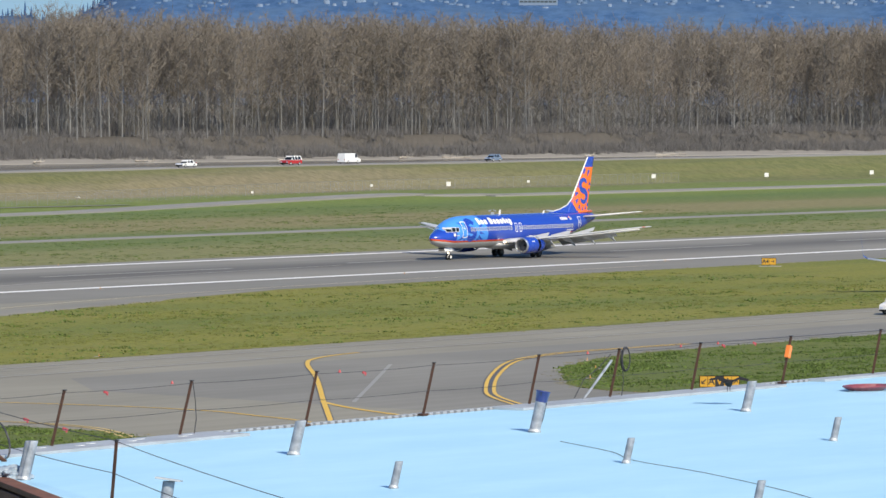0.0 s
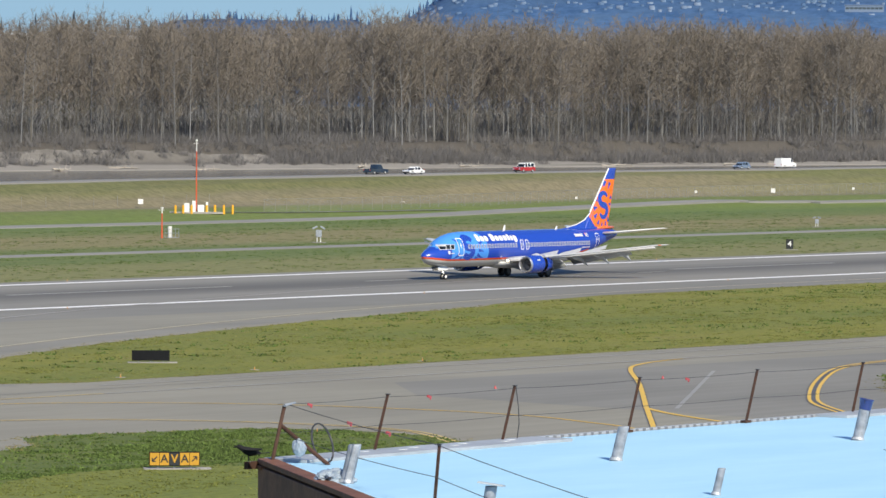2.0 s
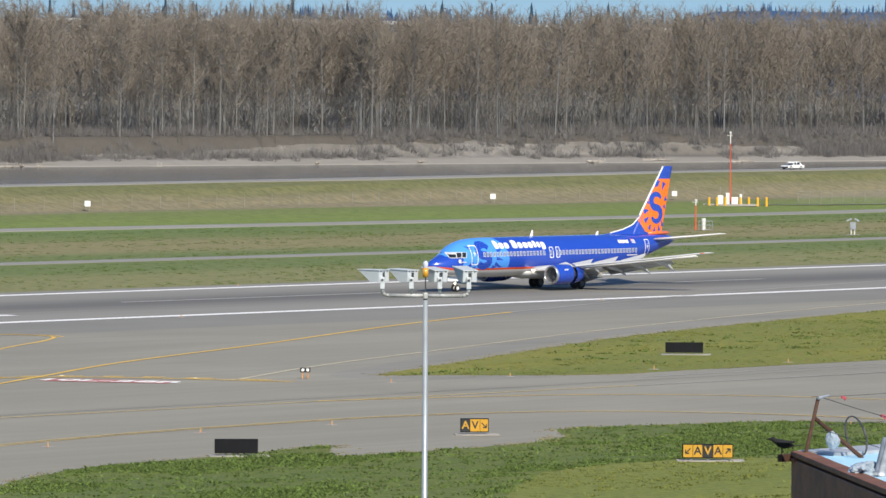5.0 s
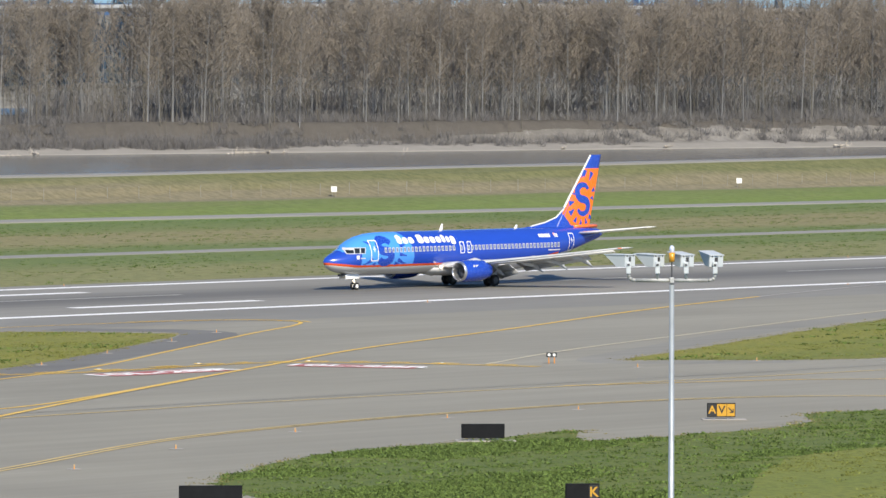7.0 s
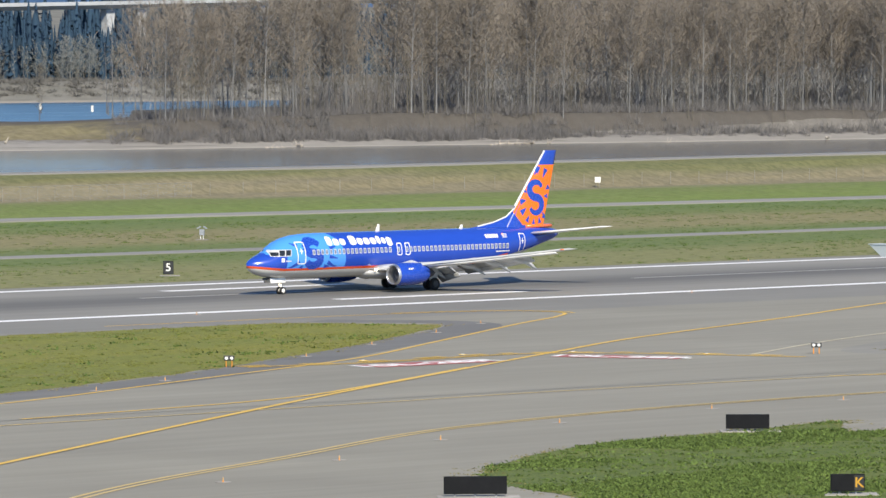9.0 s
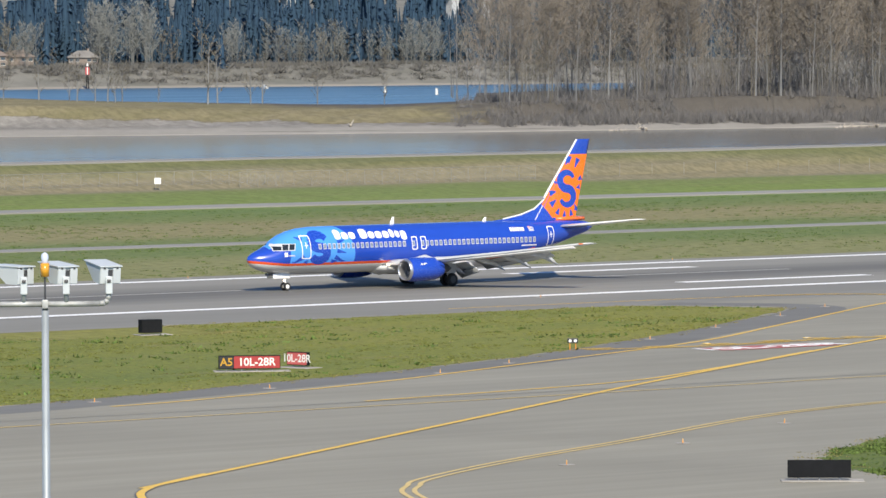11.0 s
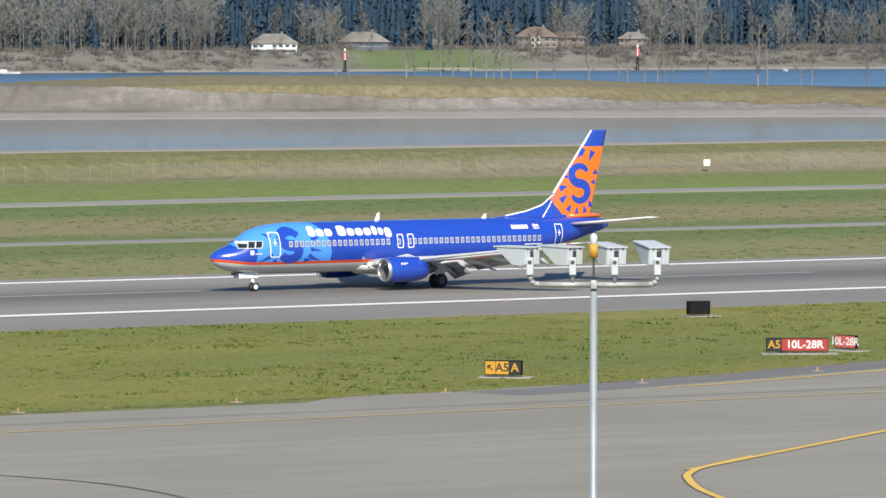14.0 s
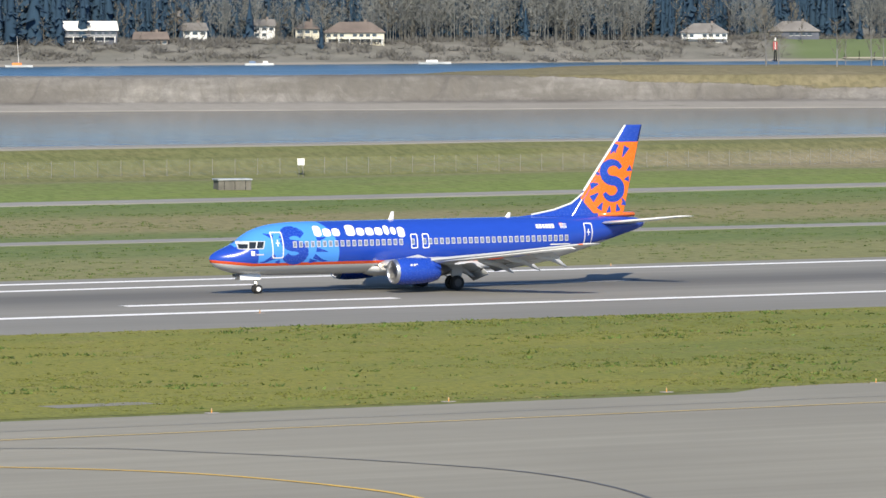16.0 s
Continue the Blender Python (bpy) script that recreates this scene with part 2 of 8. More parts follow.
    col = n.mix(n.ramp(over, [(0.4, 0.0), (0.6, 1.0)]), col, dry)
    col = n.mix(n.math("MULTIPLY", lip, n.ramp(fleck, [(0.45, 0.0), (0.55, 1.0)])), col, (0.075, 0.065, 0.05))
    n.bump(a, 0.9, 0.6)
    return n.done(col)


M["sand"] = sand_material()
M["dry_grass"] = grass_material("dry_island_grass", (0.235, 0.200, 0.105), (0.165, 0.160, 0.070), (0.23, 0.19, 0.13), 0.56)


def shore_material():
    n = Nodes("far_shore_ground", 0.95)
    n.b.inputs["Specular IOR Level"].default_value = 0.3
    a, b = n.noise((0.03, 0.06, 0.1), 6, 0.7), n.noise((0.006, 0.02, 0.02), 3)
    col = n.mix(n.ramp(a, [(0.35, 0.0), (0.65, 1.0)]), (0.130, 0.130, 0.112), (0.205, 0.198, 0.178))
    lawn = n.ramp(n.math("MULTIPLY_ADD", n.math("ADD", n.axis(0), n.math("MULTIPLY", b, 60.0)), 0.001, -1.0), [(0.54, 0.0), (0.56, 0.85), (0.62, 0.85), (0.66, 0.0)])
    col = n.mix(lawn, col, (0.105, 0.150, 0.055))
    return n.done(n.mix(n.ramp(n.math("MULTIPLY_ADD", n.axis(2), 0.1, 0.5), [(0.17, 0.8), (0.24, 0.0)]), col, (0.30, 0.275, 0.24)))


M["shore"] = shore_material()
M["understory"] = grass_material("woodland_floor", (0.085, 0.072, 0.055), (0.075, 0.07, 0.045), (0.11, 0.09, 0.072), 0.55)


def bark_material(name, c, spread=0.35):
    n = Nodes(name, 0.9)
    n.b.inputs["Specular IOR Level"].default_value = 0.3
    a = n.noise((0.7, 0.7, 0.25), 4)
    r = n.math("ADD", n.math("MULTIPLY", n.rand(), 0.6), n.math("MULTIPLY", n.island(), 0.4))
    col = n.mix(n.ramp(r, [(0.0, 0.0), (1.0, 1.0)]), tint(c, 1 - spread), tint(c, 1 + spread))
    return n.done(n.mix(n.math("MULTIPLY", a, 0.3), col, tint(c, 0.6)))


M["bark"] = bark_material("cottonwood_bark", (0.200, 0.202, 0.202), 0.35)
M["twig"] = bark_material("bare_twigs", (0.190, 0.166, 0.138), 0.25)
M["twig_low"] = bark_material("grey_undergrowth", (0.228, 0.230, 0.230), 0.25)
M["twig_far"] = bark_material("far_twigs", (0.160, 0.146, 0.118), 0.3)
M["brush"] = bark_material("bank_brush", (0.130, 0.126, 0.125), 0.3)
M["log"] = bark_material("driftwood", (0.40, 0.36, 0.31), 0.3)
# conifer green shifted to navy: the haze of distance is in the colour
M["conifer"] = bark_material("haze_blue_needles", (0.027, 0.060, 0.100), 0.25)
M["shore_brush"] = bark_material("far_shore_brush", (0.150, 0.146, 0.136), 0.22)
M["alder"] = bark_material("grey_alder_twigs", (0.205, 0.214, 0.204), 0.22)


# aerial haze over the hills is put into these blue base colours
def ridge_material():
    n = Nodes("haze_blue_forest", 0.95)
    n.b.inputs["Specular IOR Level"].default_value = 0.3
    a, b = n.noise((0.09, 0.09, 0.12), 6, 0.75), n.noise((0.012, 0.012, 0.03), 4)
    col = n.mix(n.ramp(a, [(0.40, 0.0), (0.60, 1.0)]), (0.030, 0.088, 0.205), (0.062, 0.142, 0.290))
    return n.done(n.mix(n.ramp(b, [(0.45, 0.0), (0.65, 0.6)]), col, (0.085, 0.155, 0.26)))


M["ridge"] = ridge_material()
# emission gives the added backdrop sheet the brightness of low sky
low_sky_glow = Nodes("low_sky_glow", 1.0)
low_sky_glow.b.inputs["Emission Color"].default_value = (0.255, 0.440, 0.620, 1)
low_sky_glow.b.inputs["Emission Strength"].default_value = 1.0
M["low_sky_glow"] = low_sky_glow.done((0.0, 0.0, 0.0))


# ---- mesh tools ----
def part(name, bm, mat, parent=None, label="", smooth=False):
    me = bpy.data.meshes.new(name)
    bm.to_mesh(me)
    bm.free()
    me.materials.append(mat)
    if smooth:
        for p in me.polygons:
            p.use_smooth = True
    ob = new(name, me)
    ob.parent = parent
    return tagged(ob, label)


def np_mesh(name, V, T, mat):
    """A mesh of triangles from two arrays."""
    V, T = np.asarray(V, np.float32), np.asarray(T, np.int32)
    me = bpy.data.meshes.new(name)
    me.vertices.add(len(V))
    me.vertices.foreach_set("co", V.ravel())
    me.loops.add(T.size)
    me.loops.foreach_set("vertex_index", T.ravel())
    me.polygons.add(len(T))
    me.polygons.foreach_set("loop_start", np.arange(0, T.size, 3, dtype=np.int32))
    me.update(calc_edges=True)
    me.validate()
    me.materials.append(mat)
    return me


def scatter_mesh(name, templates, spots, mat):
    """Joins copies of (V, T) templates: spots are (template, x, y, z, turn, scale, height scale)."""
    VV, TT, n = [], [], 0
    for k, x, y, z, a, s, hs in spots:
        V, T = templates[k]
        c, q = math.cos(a) * s, math.sin(a) * s
        W = np.empty_like(V)
        W[:, 0], W[:, 1], W[:, 2] = V[:, 0] * c - V[:, 1] * q + x, V[:, 0] * q + V[:, 1] * c + y, V[:, 2] * hs + z
        VV.append(W)
        TT.append(T + n)
        n += len(V)
    return np_mesh(name, np.concatenate(VV), np.concatenate(TT), mat)


def box(bm, c, size, m=None, bevel=0.0):
    r = bmesh.ops.create_cube(bm, size=1.0, matrix=Matrix.Translation(c) @ (m or Matrix()) @ Matrix.Diagonal((*size, 1)))
    if bevel:
        es = list({e for v in r["verts"] for e in v.link_edges})
        bmesh.ops.bevel(bm, geom=es, offset=bevel, segments=2, affect="EDGES", profile=0.6)
    return bm


def tube(bm, p0, p1, r0, r1=None, n=8, cap=True):
    p0, p1 = Vector(p0), Vector(p1)
    r1 = r0 if r1 is None else r1
    q = (p1 - p0).to_track_quat("Z", "Y").to_matrix()
    a = [bm.verts.new(p0 + q @ Vector((r0 * math.cos(2 * math.pi * i / n), r0 * math.sin(2 * math.pi * i / n), 0))) for i in range(n)]
    b = [bm.verts.new(p1 + q @ Vector((r1 * math.cos(2 * math.pi * i / n), r1 * math.sin(2 * math.pi * i / n), 0))) for i in range(n)]
    for i in range(n):
        bm.faces.new((a[i], a[(i + 1) % n], b[(i + 1) % n], b[i]))
    if cap:
        bm.faces.new(a[::-1])
        bm.faces.new(b)
    return bm


def pipe_run(bm, pts, r, n=6):
    for p, q in zip(pts[:-1], pts[1:]):
        tube(bm, p, q, r, r, n)
    return bm


def loft(bm, rings, cap=True):
    """Closed rings of equal count, skinned in order."""
    vs = [[bm.verts.new(p) for p in r] for r in rings]
    n = len(vs[0])
    for a, b in zip(vs[:-1], vs[1:]):
        for i in range(n):
            bm.faces.new((a[i], a[(i + 1) % n], b[(i + 1) % n], b[i]))
    if cap:
        bm.faces.new(vs[0][::-1])
        bm.faces.new(vs[-1])
    bmesh.ops.recalc_face_normals(bm, faces=bm.faces)
    return bm


def sheet(bm, pts, z=0.0):
    bm.faces.new([bm.verts.new((p[0], p[1], p[2] if len(p) > 2 else z)) for p in pts])
    bmesh.ops.recalc_face_normals(bm, faces=bm.faces)
    if len(bm.faces) == 1:
        bm.faces.ensure_lookup_table()
        if bm.faces[0].normal.z < 0:
            bmesh.ops.reverse_faces(bm, faces=bm.faces)
    return bm


def catmull(pts, k=8):
    """A smooth line through a few points."""
    P = [Vector(p) for p in pts]
    P = [2 * P[0] - P[1]] + P + [2 * P[-1] - P[-2]]
    out = []
    for i in range(1, len(P) - 2):
        for j in range(k):
            u = j / k
            a, b, c, d = P[i - 1:i + 3]
            out.append(0.5 * (2 * b + (c - a) * u + (2 * a - 5 * b + 4 * c - d) * u * u + (3 * b - a - 3 * c + d) * u ** 3))
    return out + [P[-2]]


def ribbon(bm, pts, width, z, thick=0.0):
    """A flat stripe of that width along a line in plan."""
    prev = None
    for i, p in enumerate(pts):
        a, b = Vector(pts[max(i - 1, 0)][:2]), Vector(pts[min(i + 1, len(pts) - 1)][:2])
        d = (b - a).normalized()
        nrm = Vector((-d.y, d.x)) * width / 2
        zz = z(p[0], p[1]) if callable(z) else z
        cur = [bm.verts.new((p[0] + nrm.x, p[1] + nrm.y, zz)), bm.verts.new((p[0] - nrm.x, p[1] - nrm.y, zz))]
        if thick:
            cur.append(bm.verts.new((p[0] - nrm.x, p[1] - nrm.y, zz - thick)))
        if prev:
            bm.faces.new((prev[0], prev[1], cur[1], cur[0]))
            if thick:
                bm.faces.new((prev[1], prev[2], cur[2], cur[1]))
        prev = cur
    return bm


def setting(name, bm, mat, label, category):
    return tagged(part(name, bm, mat), label, category, kind="structure")


def thing(name, label, category, m=Matrix(), group=""):
    ob = new(name)
    ob.empty_display_size = 0.3
    ob.matrix_basis = m
    return tagged(ob, label, category, group)


def smooth01(v, a, b):
    u = min(1.0, max(0.0, (v - a) / (b - a)))
    return u * u * (3 - 2 * u)
# ---- the ground: airfield, levee, river bed ----
ROAD_Y = 625.0


def levee_z(x):
    return 4.55 + 1.25 * smooth01(x, 520, 880)


def field_z(x, y):
    c = levee_z(x)
    if y < 560:
        return 0.0
    if y < 604:
        return 1.2 * smooth01(y, 560, 604)
    if y < 621:
        return 1.2 + (c - 1.2) * smooth01(y, 602, 621)
    if y < 630:
        return c
    return c - (c + 7.0) * smooth01(y, 630, 668)


def ground():
    bm = bmesh.new()
    xs = [-2600, -1200, -500, -200] + list(range(0, 1400, 40)) + [1500, 1800, 2300, 3000, 4200]
    ys = [-2500, -600, -100, 100, 300, 450, 560] + list(range(570, 604, 8)) + list(range(604, 632, 3)) + [634, 640, 648, 658, 668, 1000, 1500, 2400, 4900]
    rows = [[bm.verts.new((x, y, field_z(x, y) + (0.0 if y < 600 or y > 668 else 0.12 * math.sin(x * 0.11 + y)))) for x in xs] for y in ys]
    for a, b in zip(rows[:-1], rows[1:]):
        for i in range(len(xs) - 1):
            bm.faces.new((a[i], a[i + 1], b[i + 1], b[i]))
    setting("ground", bm, M["field"], "mown airfield grass with brown patches rising to a levee", "grass")


ground()


def strip(name, x0, x1, y0, y1, z, mat, label, cat):
    bm = bmesh.new()
    xs = list(np.linspace(x0, x1, 12))
    ribbon(bm, [(x, (y0 + y1) / 2) for x in xs], y1 - y0, z)
    return setting(name, bm, mat, label, cat)


strip("runway_shoulder", -900, 2400, 332.8, 400.6, 0.012, M["shoulder"], "dark grey asphalt runway shoulder", "pavement")
strip("runway", -900, 2400, 349.6, 396.2, 0.018, M["runway"], "grey asphalt runway darkened by tyre rubber", "runway")


def tax_y(x, y):
    """The taxiway runs at a slight angle to the runway."""
    return y - (x - 140) * 0.0135


def pavement():
    bm = bmesh.new()
    sheet(bm, [(-900, 150), (2400, 120), (2400, tax_y(2400, 262)), (-900, tax_y(-900, 262))], 0.006)
    setting("taxiway", bm, M["taxiway"], "worn grey asphalt taxiway and apron", "taxiway")
    bm = bmesh.new()
    sheet(bm, [(150, 255), (300, 253), (460, 335), (470, 345), (250, 345), (240, 322)], 0.009)
    setting("runway_exit", bm, M["taxiway"], "grey asphalt high-speed exit between runway and taxiway", "taxiway")


pavement()
bm = bmesh.new()
sheet(bm, [(288, 160), (300, 200), (306, 232), (318, 243.2), (560, 239), (560, 160)], 0.0085)
setting("apron", bm, M["apron"], "darker patched asphalt apron", "apron")


def rounded(pts, r, k=6):
    """A polygon with its corners rounded: pts are (x, y) or (x, y, own radius)."""
    out = []
    n = len(pts)
    for i in range(n):
        p, a, b = Vector(pts[i][:2]), Vector(pts[i - 1][:2]), Vector(pts[(i + 1) % n][:2])
        rr = pts[i][2] if len(pts[i]) > 2 else r
        u, v = a - p, b - p
        d = min(rr, u.length * 0.45, v.length * 0.45)
        s, e = p + u.normalized() * d, p + v.normalized() * d
        for j in range(k + 1):
            w = j / k
            out.append((1 - w) ** 2 * s + 2 * w * (1 - w) * p + w * w * e)
    return out


ISLANDS = {}


def grass_island(key, name, pts, r, mat, label, z=0.02):
    ring = rounded(pts, r)
    rnd = random.Random(key)
    jag = []
    for a, b in zip(ring, ring[1:] + ring[:1]):
        m = max(1, min(60, int((b - a).length / 2.0)))
        for j in range(m):
            q = a.lerp(b, j / m)
            jag.append((q.x + rnd.uniform(-0.25, 0.25), q.y + rnd.uniform(-0.25, 0.25)))
    ISLANDS[key] = jag
    bm = bmesh.new()
    sheet(bm, jag, z)
    bmesh.ops.triangulate(bm, faces=bm.faces)
    setting(name, bm, mat, label, "grass")


grass_island("east", "grass_island_1", [(288, 270.5, 2), (300, tax_y(300, 262), 4), (700, tax_y(700, 262)), (700, 332.6), (480, 332.6, 40), (403, 316, 40), (344, 297, 20)], 8, M["grass"], "yellowish mown grass strip between runway and taxiway")
grass_island("west", "grass_island_2", [(291, 321, 3), (284, 333, 4), (238, 333, 2), (236, 321, 2), (220, 323, 2), (218, 333, 2), (-500, 333), (-500, tax_y(-500, 262)), (150, tax_y(150, 263.5), 20), (182, 266, 30), (228, 281, 20), (266, 303, 20)], 4, M["grass"], "mown grass between runway and taxiway")
grass_island("sign", "grass_island_3", [(252, 221.6, 3), (270, 216.5, 12), (271, 205, 12), (262, 190, 10), (235, 168), (170, 165), (181, 190, 8), (185, 202, 6), (190, 207, 5), (203, 215.6, 12), (231, 220.4, 3), (222.5, 212.6, 4), (240, 213.5, 4), (246, 215.2, 3)], 6, M["grass_green"], "dark green grass island beside the taxiway")
grass_island("patch", "grass_patch_1", [(188, 171), (200.3, 179.8), (214, 191.1), (222, 196.5), (229, 198.6), (238, 198.4), (242, 194.5), (232, 181), (226, 171)], 6, M["grass_yellow"], "yellower mown patch in the green grass island", 0.026)
grass_island("right", "grass_island_4", [(327, 205.5, 6), (326, 190, 5), (345, 170), (560, 160), (560, tax_y(560, 234)), (372, tax_y(372, 232.5), 8), (352, 222.5, 8)], 8, M["grass_green"], "dark green grass beside the apron")


# ---- markings ----
def marking(name, lines, width, mat, label, z=0.028, parent=None):
    bm = bmesh.new()
    for pts in lines:
        ribbon(bm, pts, width, z)
    return setting(name, bm, mat, label, "marking")


def along(x0, x1, y, n=40, slope=0.0):
    return [(x, y - (x - 140) * slope) for x in np.linspace(x0, x1, n)]


marking("runway_edge_line", [along(-900, 2400, 351.0, 2)], 1.9, M["white_line"], "white painted runway edge line")
marking("runway_edge_line", [along(-900, 2400, 395.0, 2)], 1.9, M["white_line"], "white painted runway edge line")
def dashes(name, x0s, length, y, width, mat, label):
    for x in x0s:
        bm = bmesh.new()
        ribbon(bm, [(x, y), (x + length, y)], width, 0.028)
        setting(name, bm, mat, label, "marking")


dashes("runway_centre_dash", [486 - 60.8 * k for k in range(-9, 8)], 36.6, 375.8, 0.9, M["faded_line"], "worn white runway centreline dash")
for x0, yy in ((314.4, 361.6), (314.4, 385.6), (167.6, 361.6), (167.6, 385.6)):
    dashes("touchdown_bar", [x0], 22.5, yy, 1.8, M["white_line"], "broad white painted touchdown bar")

centre_a = [(-300, 251), (60, 251), (120, 250.8), (213, 251.6), (235, 252.3), (258, 251.2), (292, 249.1), (330, 248.3), (371, 248.6), (450, 246.5), (900, 240)]
cl = catmull(centre_a, 8)
marking("taxiway_centre_line", [cl[:49]], 0.3, M["yellow_faded"], "faded yellow taxiway centreline", 0.030)
marking("taxiway_centre_line", [cl[48:]], 0.5, M["faded_line"], "worn pale taxiway centreline", 0.030)
marking("taxiway_edge_line", [along(300, 900, 258.2, 30, 0.0135)], 0.4, M["faded_line"], "faded pale taxiway edge line", 0.029)
lead = catmull([(150.5, 212.3), (214, 252.9), (249, 274), (269.3, 285.8), (287, 295.8), (315, 308.6), (353, 326.8), (400, 345), (440, 357), (480, 366), (540, 372)], 8)
marking("lead_line_border", [lead[:40]], 0.6, M["black_line"], "dark border of the exit line", 0.031)
marking("lead_line", [lead[:53]], 0.46, M["yellow_line"], "yellow high-speed exit line", 0.035)
marking("lead_line", [lead[52:]], 0.4, M["faded_line"], "worn pale end of the exit line on the runway", 0.035)
branch = catmull([(197, 255), (219, 258.5), (233, 265), (252, 276)], 8)
marking("branch_line", [branch], 0.38, M["yellow_line"], "yellow taxi line joining the exit line", 0.034)
loop = catmull([(158, 217.4), (152.5, 213.6), (149.3, 210.6), (147.2, 207.6), (144.6, 203), (141.5, 196), (137, 186)], 8)
marking("loop_line_border", [loop], 0.56, M["black_line"], "dark border of the curved taxi line", 0.0315)
marking("loop_line", [loop], 0.4, M["yellow_line"], "broad yellow curved taxi line", 0.036)
south = catmull([(262, 251.4), (280, 244.5), (289, 234), (291.8, 222), (291.3, 212), (288.6, 205.5), (284, 197.5), (270, 182)], 8)
marking("apron_lead_line", [south], 0.32, M["yellow_line"], "yellow curved taxi line into the apron", 0.034)
broad = catmull([(270, 186.4), (285.4, 197.4), (305, 211.6), (328.6, 228.6), (345.2, 241), (352.6, 245.3), (361, 247.7), (372, 248.7), (385, 248.7)], 8)
marking("broad_line_border", [broad[:44]], 0.5, M["black_line"], "dark border of the broad taxi line", 0.0315)
marking("broad_line", [broad[:50]], 0.36, M["yellow_line"], "broad yellow taxi line with a sharp bend", 0.036)
marking("branch_line", [catmull([(304, 211), (300, 206.4), (295.6, 200), (290, 190)], 6)], 0.45, M["yellow_line"], "yellow branch of the broad taxi line", 0.037)


def offset(pts, d):
    out = []
    for i, p in enumerate(pts):
        a, b = Vector(pts[max(i - 1, 0)][:2]), Vector(pts[min(i + 1, len(pts) - 1)][:2])
        t = (b - a).normalized()
        out.append((p[0] - t.y * d, p[1] + t.x * d))
    return out


edge = catmull([(150, 186), (154, 193), (156.2, 197.1), (159, 202), (161.4, 204.7), (164.4, 207.5), (174, 213.3), (188, 220.2), (207.5, 230.2), (225.3, 234.8), (240, 236.3), (254, 236.2), (265, 232.5), (271.5, 225), (274, 215.3), (273, 208.6), (269.8, 203.5), (262, 195)], 8)
marking("apron_edge_line", [edge, offset(edge, 0.6)], 0.26, M["yellow_faded"], "faded double yellow apron edge line", 0.032)
edge = catmull([(520, 231), (420, 233.6), (385, 234.4), (373, 234.6), (363.9, 232.8), (354.6, 228.9), (339.2, 220.2), (325, 211.4), (316.2, 205.3), (307, 197)], 8)
marking("apron_edge_border", [offset(edge, 0.25)], 0.98, M["black_line"], "dark border of the double line", 0.0315)
marking("apron_edge_line", [edge[14:], offset(edge[14:], 0.58)], 0.27, M["yellow_line"], "double yellow apron edge line", 0.036)
marking("apron_edge_line", [edge[:15]], 0.25, M["faded_line"], "faded pale apron edge line", 0.036)
hair = catmull([(183, 261.2), (190, 262.6), (208, 268.5), (230, 278.6), (253, 289.4), (272.4, 302.2), (295.7, 318), (306.4, 324.8), (311.5, 330), (309, 335.5), (298, 338), (270, 338.6)], 8)
marking("exit_edge_line", [hair], 0.36, M["yellow_line"], "yellow edge line of the exit", 0.033)
marking("exit_edge_line", [offset(hair[62:80], -0.8)], 0.36, M["yellow_line"], "yellow edge line of the exit", 0.033)
marking("exit_edge_line", [catmull([(277, 273.5), (294.5, 282.5), (315, 291), (363, 309.6), (420, 327), (480, 337), (560, 341)], 8)], 0.3, M["yellow_pale"], "faded yellow edge line of the exit", 0.033)
curve = catmull([(85, 248), (97, 240.5), (102.8, 235.8), (107, 231.4), (110, 226.2), (112, 218.5), (112.3, 211.6), (110, 200)], 8)
marking("apron_curve_line", [curve], 0.34, M["yellow_line"], "yellow taxi line curving into the apron", 0.034)
seam = catmull([(80, 250), (107.2, 245.9), (115.7, 237.8), (121.7, 225.9), (123.1, 217.5), (121.1, 206.5), (116, 195)], 8)
marking("asphalt_seam", [seam], 0.2, M["black_line"], "dark tar-sealed seam in the asphalt", 0.03)
marking("asphalt_seam", [along(100, 330, 255.4, 20, 0.0135)], 0.12, M["black_line"], "dark tar-sealed seam in the asphalt", 0.0302)
FADED = [(348.4, 235.4), (324.2, 220.7), (304.7, 208.9)]
M["worn_line"] = paint_material("worn_off_marking", (0.30, 0.29, 0.27), 0.7)
marking("faded_taxi_line", [FADED], 0.3, M["worn_line"], "worn-off pale taxi line", 0.0302)

# dark shoulders along the grass at the exit
for pts in ([(172, 262.2), (182.4, 264.4), (228.8, 279.6), (266.8, 301.8), (292.8, 320.3), (288, 333.6)], [(296, 261), (287.4, 266.5), (286.6, 271.5), (300, 279), (343, 299.6), (402, 318.6), (470, 334)]):
    marking("grass_shoulder", [catmull(pts, 8)], 4.6 if pts[0][0] < 200 else 3.4, M["tarred_strip" if pts[0][0] < 200 else "dark_shoulder"], "dark asphalt shoulder along the grass", 0.0135)
# holding position: solid and dashed bars across the exit
hold = catmull([(241, 286.6), (251, 284.8), (262, 285.6), (267, 285), (271, 281.6), (273.8, 276.5), (277, 268.4)], 8)
marking("holding_line", [hold, offset(hold, 0.6)], 0.32, M["yellow_line"], "solid yellow holding position lines", 0.037)
hd = [q for i in range(0, len(hold) - 2, 4) for q in (offset(hold, 1.2)[i:i + 3], offset(hold, 1.8)[i:i + 3])]
marking("holding_dashes", hd, 0.32, M["yellow_line"], "dashed yellow holding position lines", 0.037)


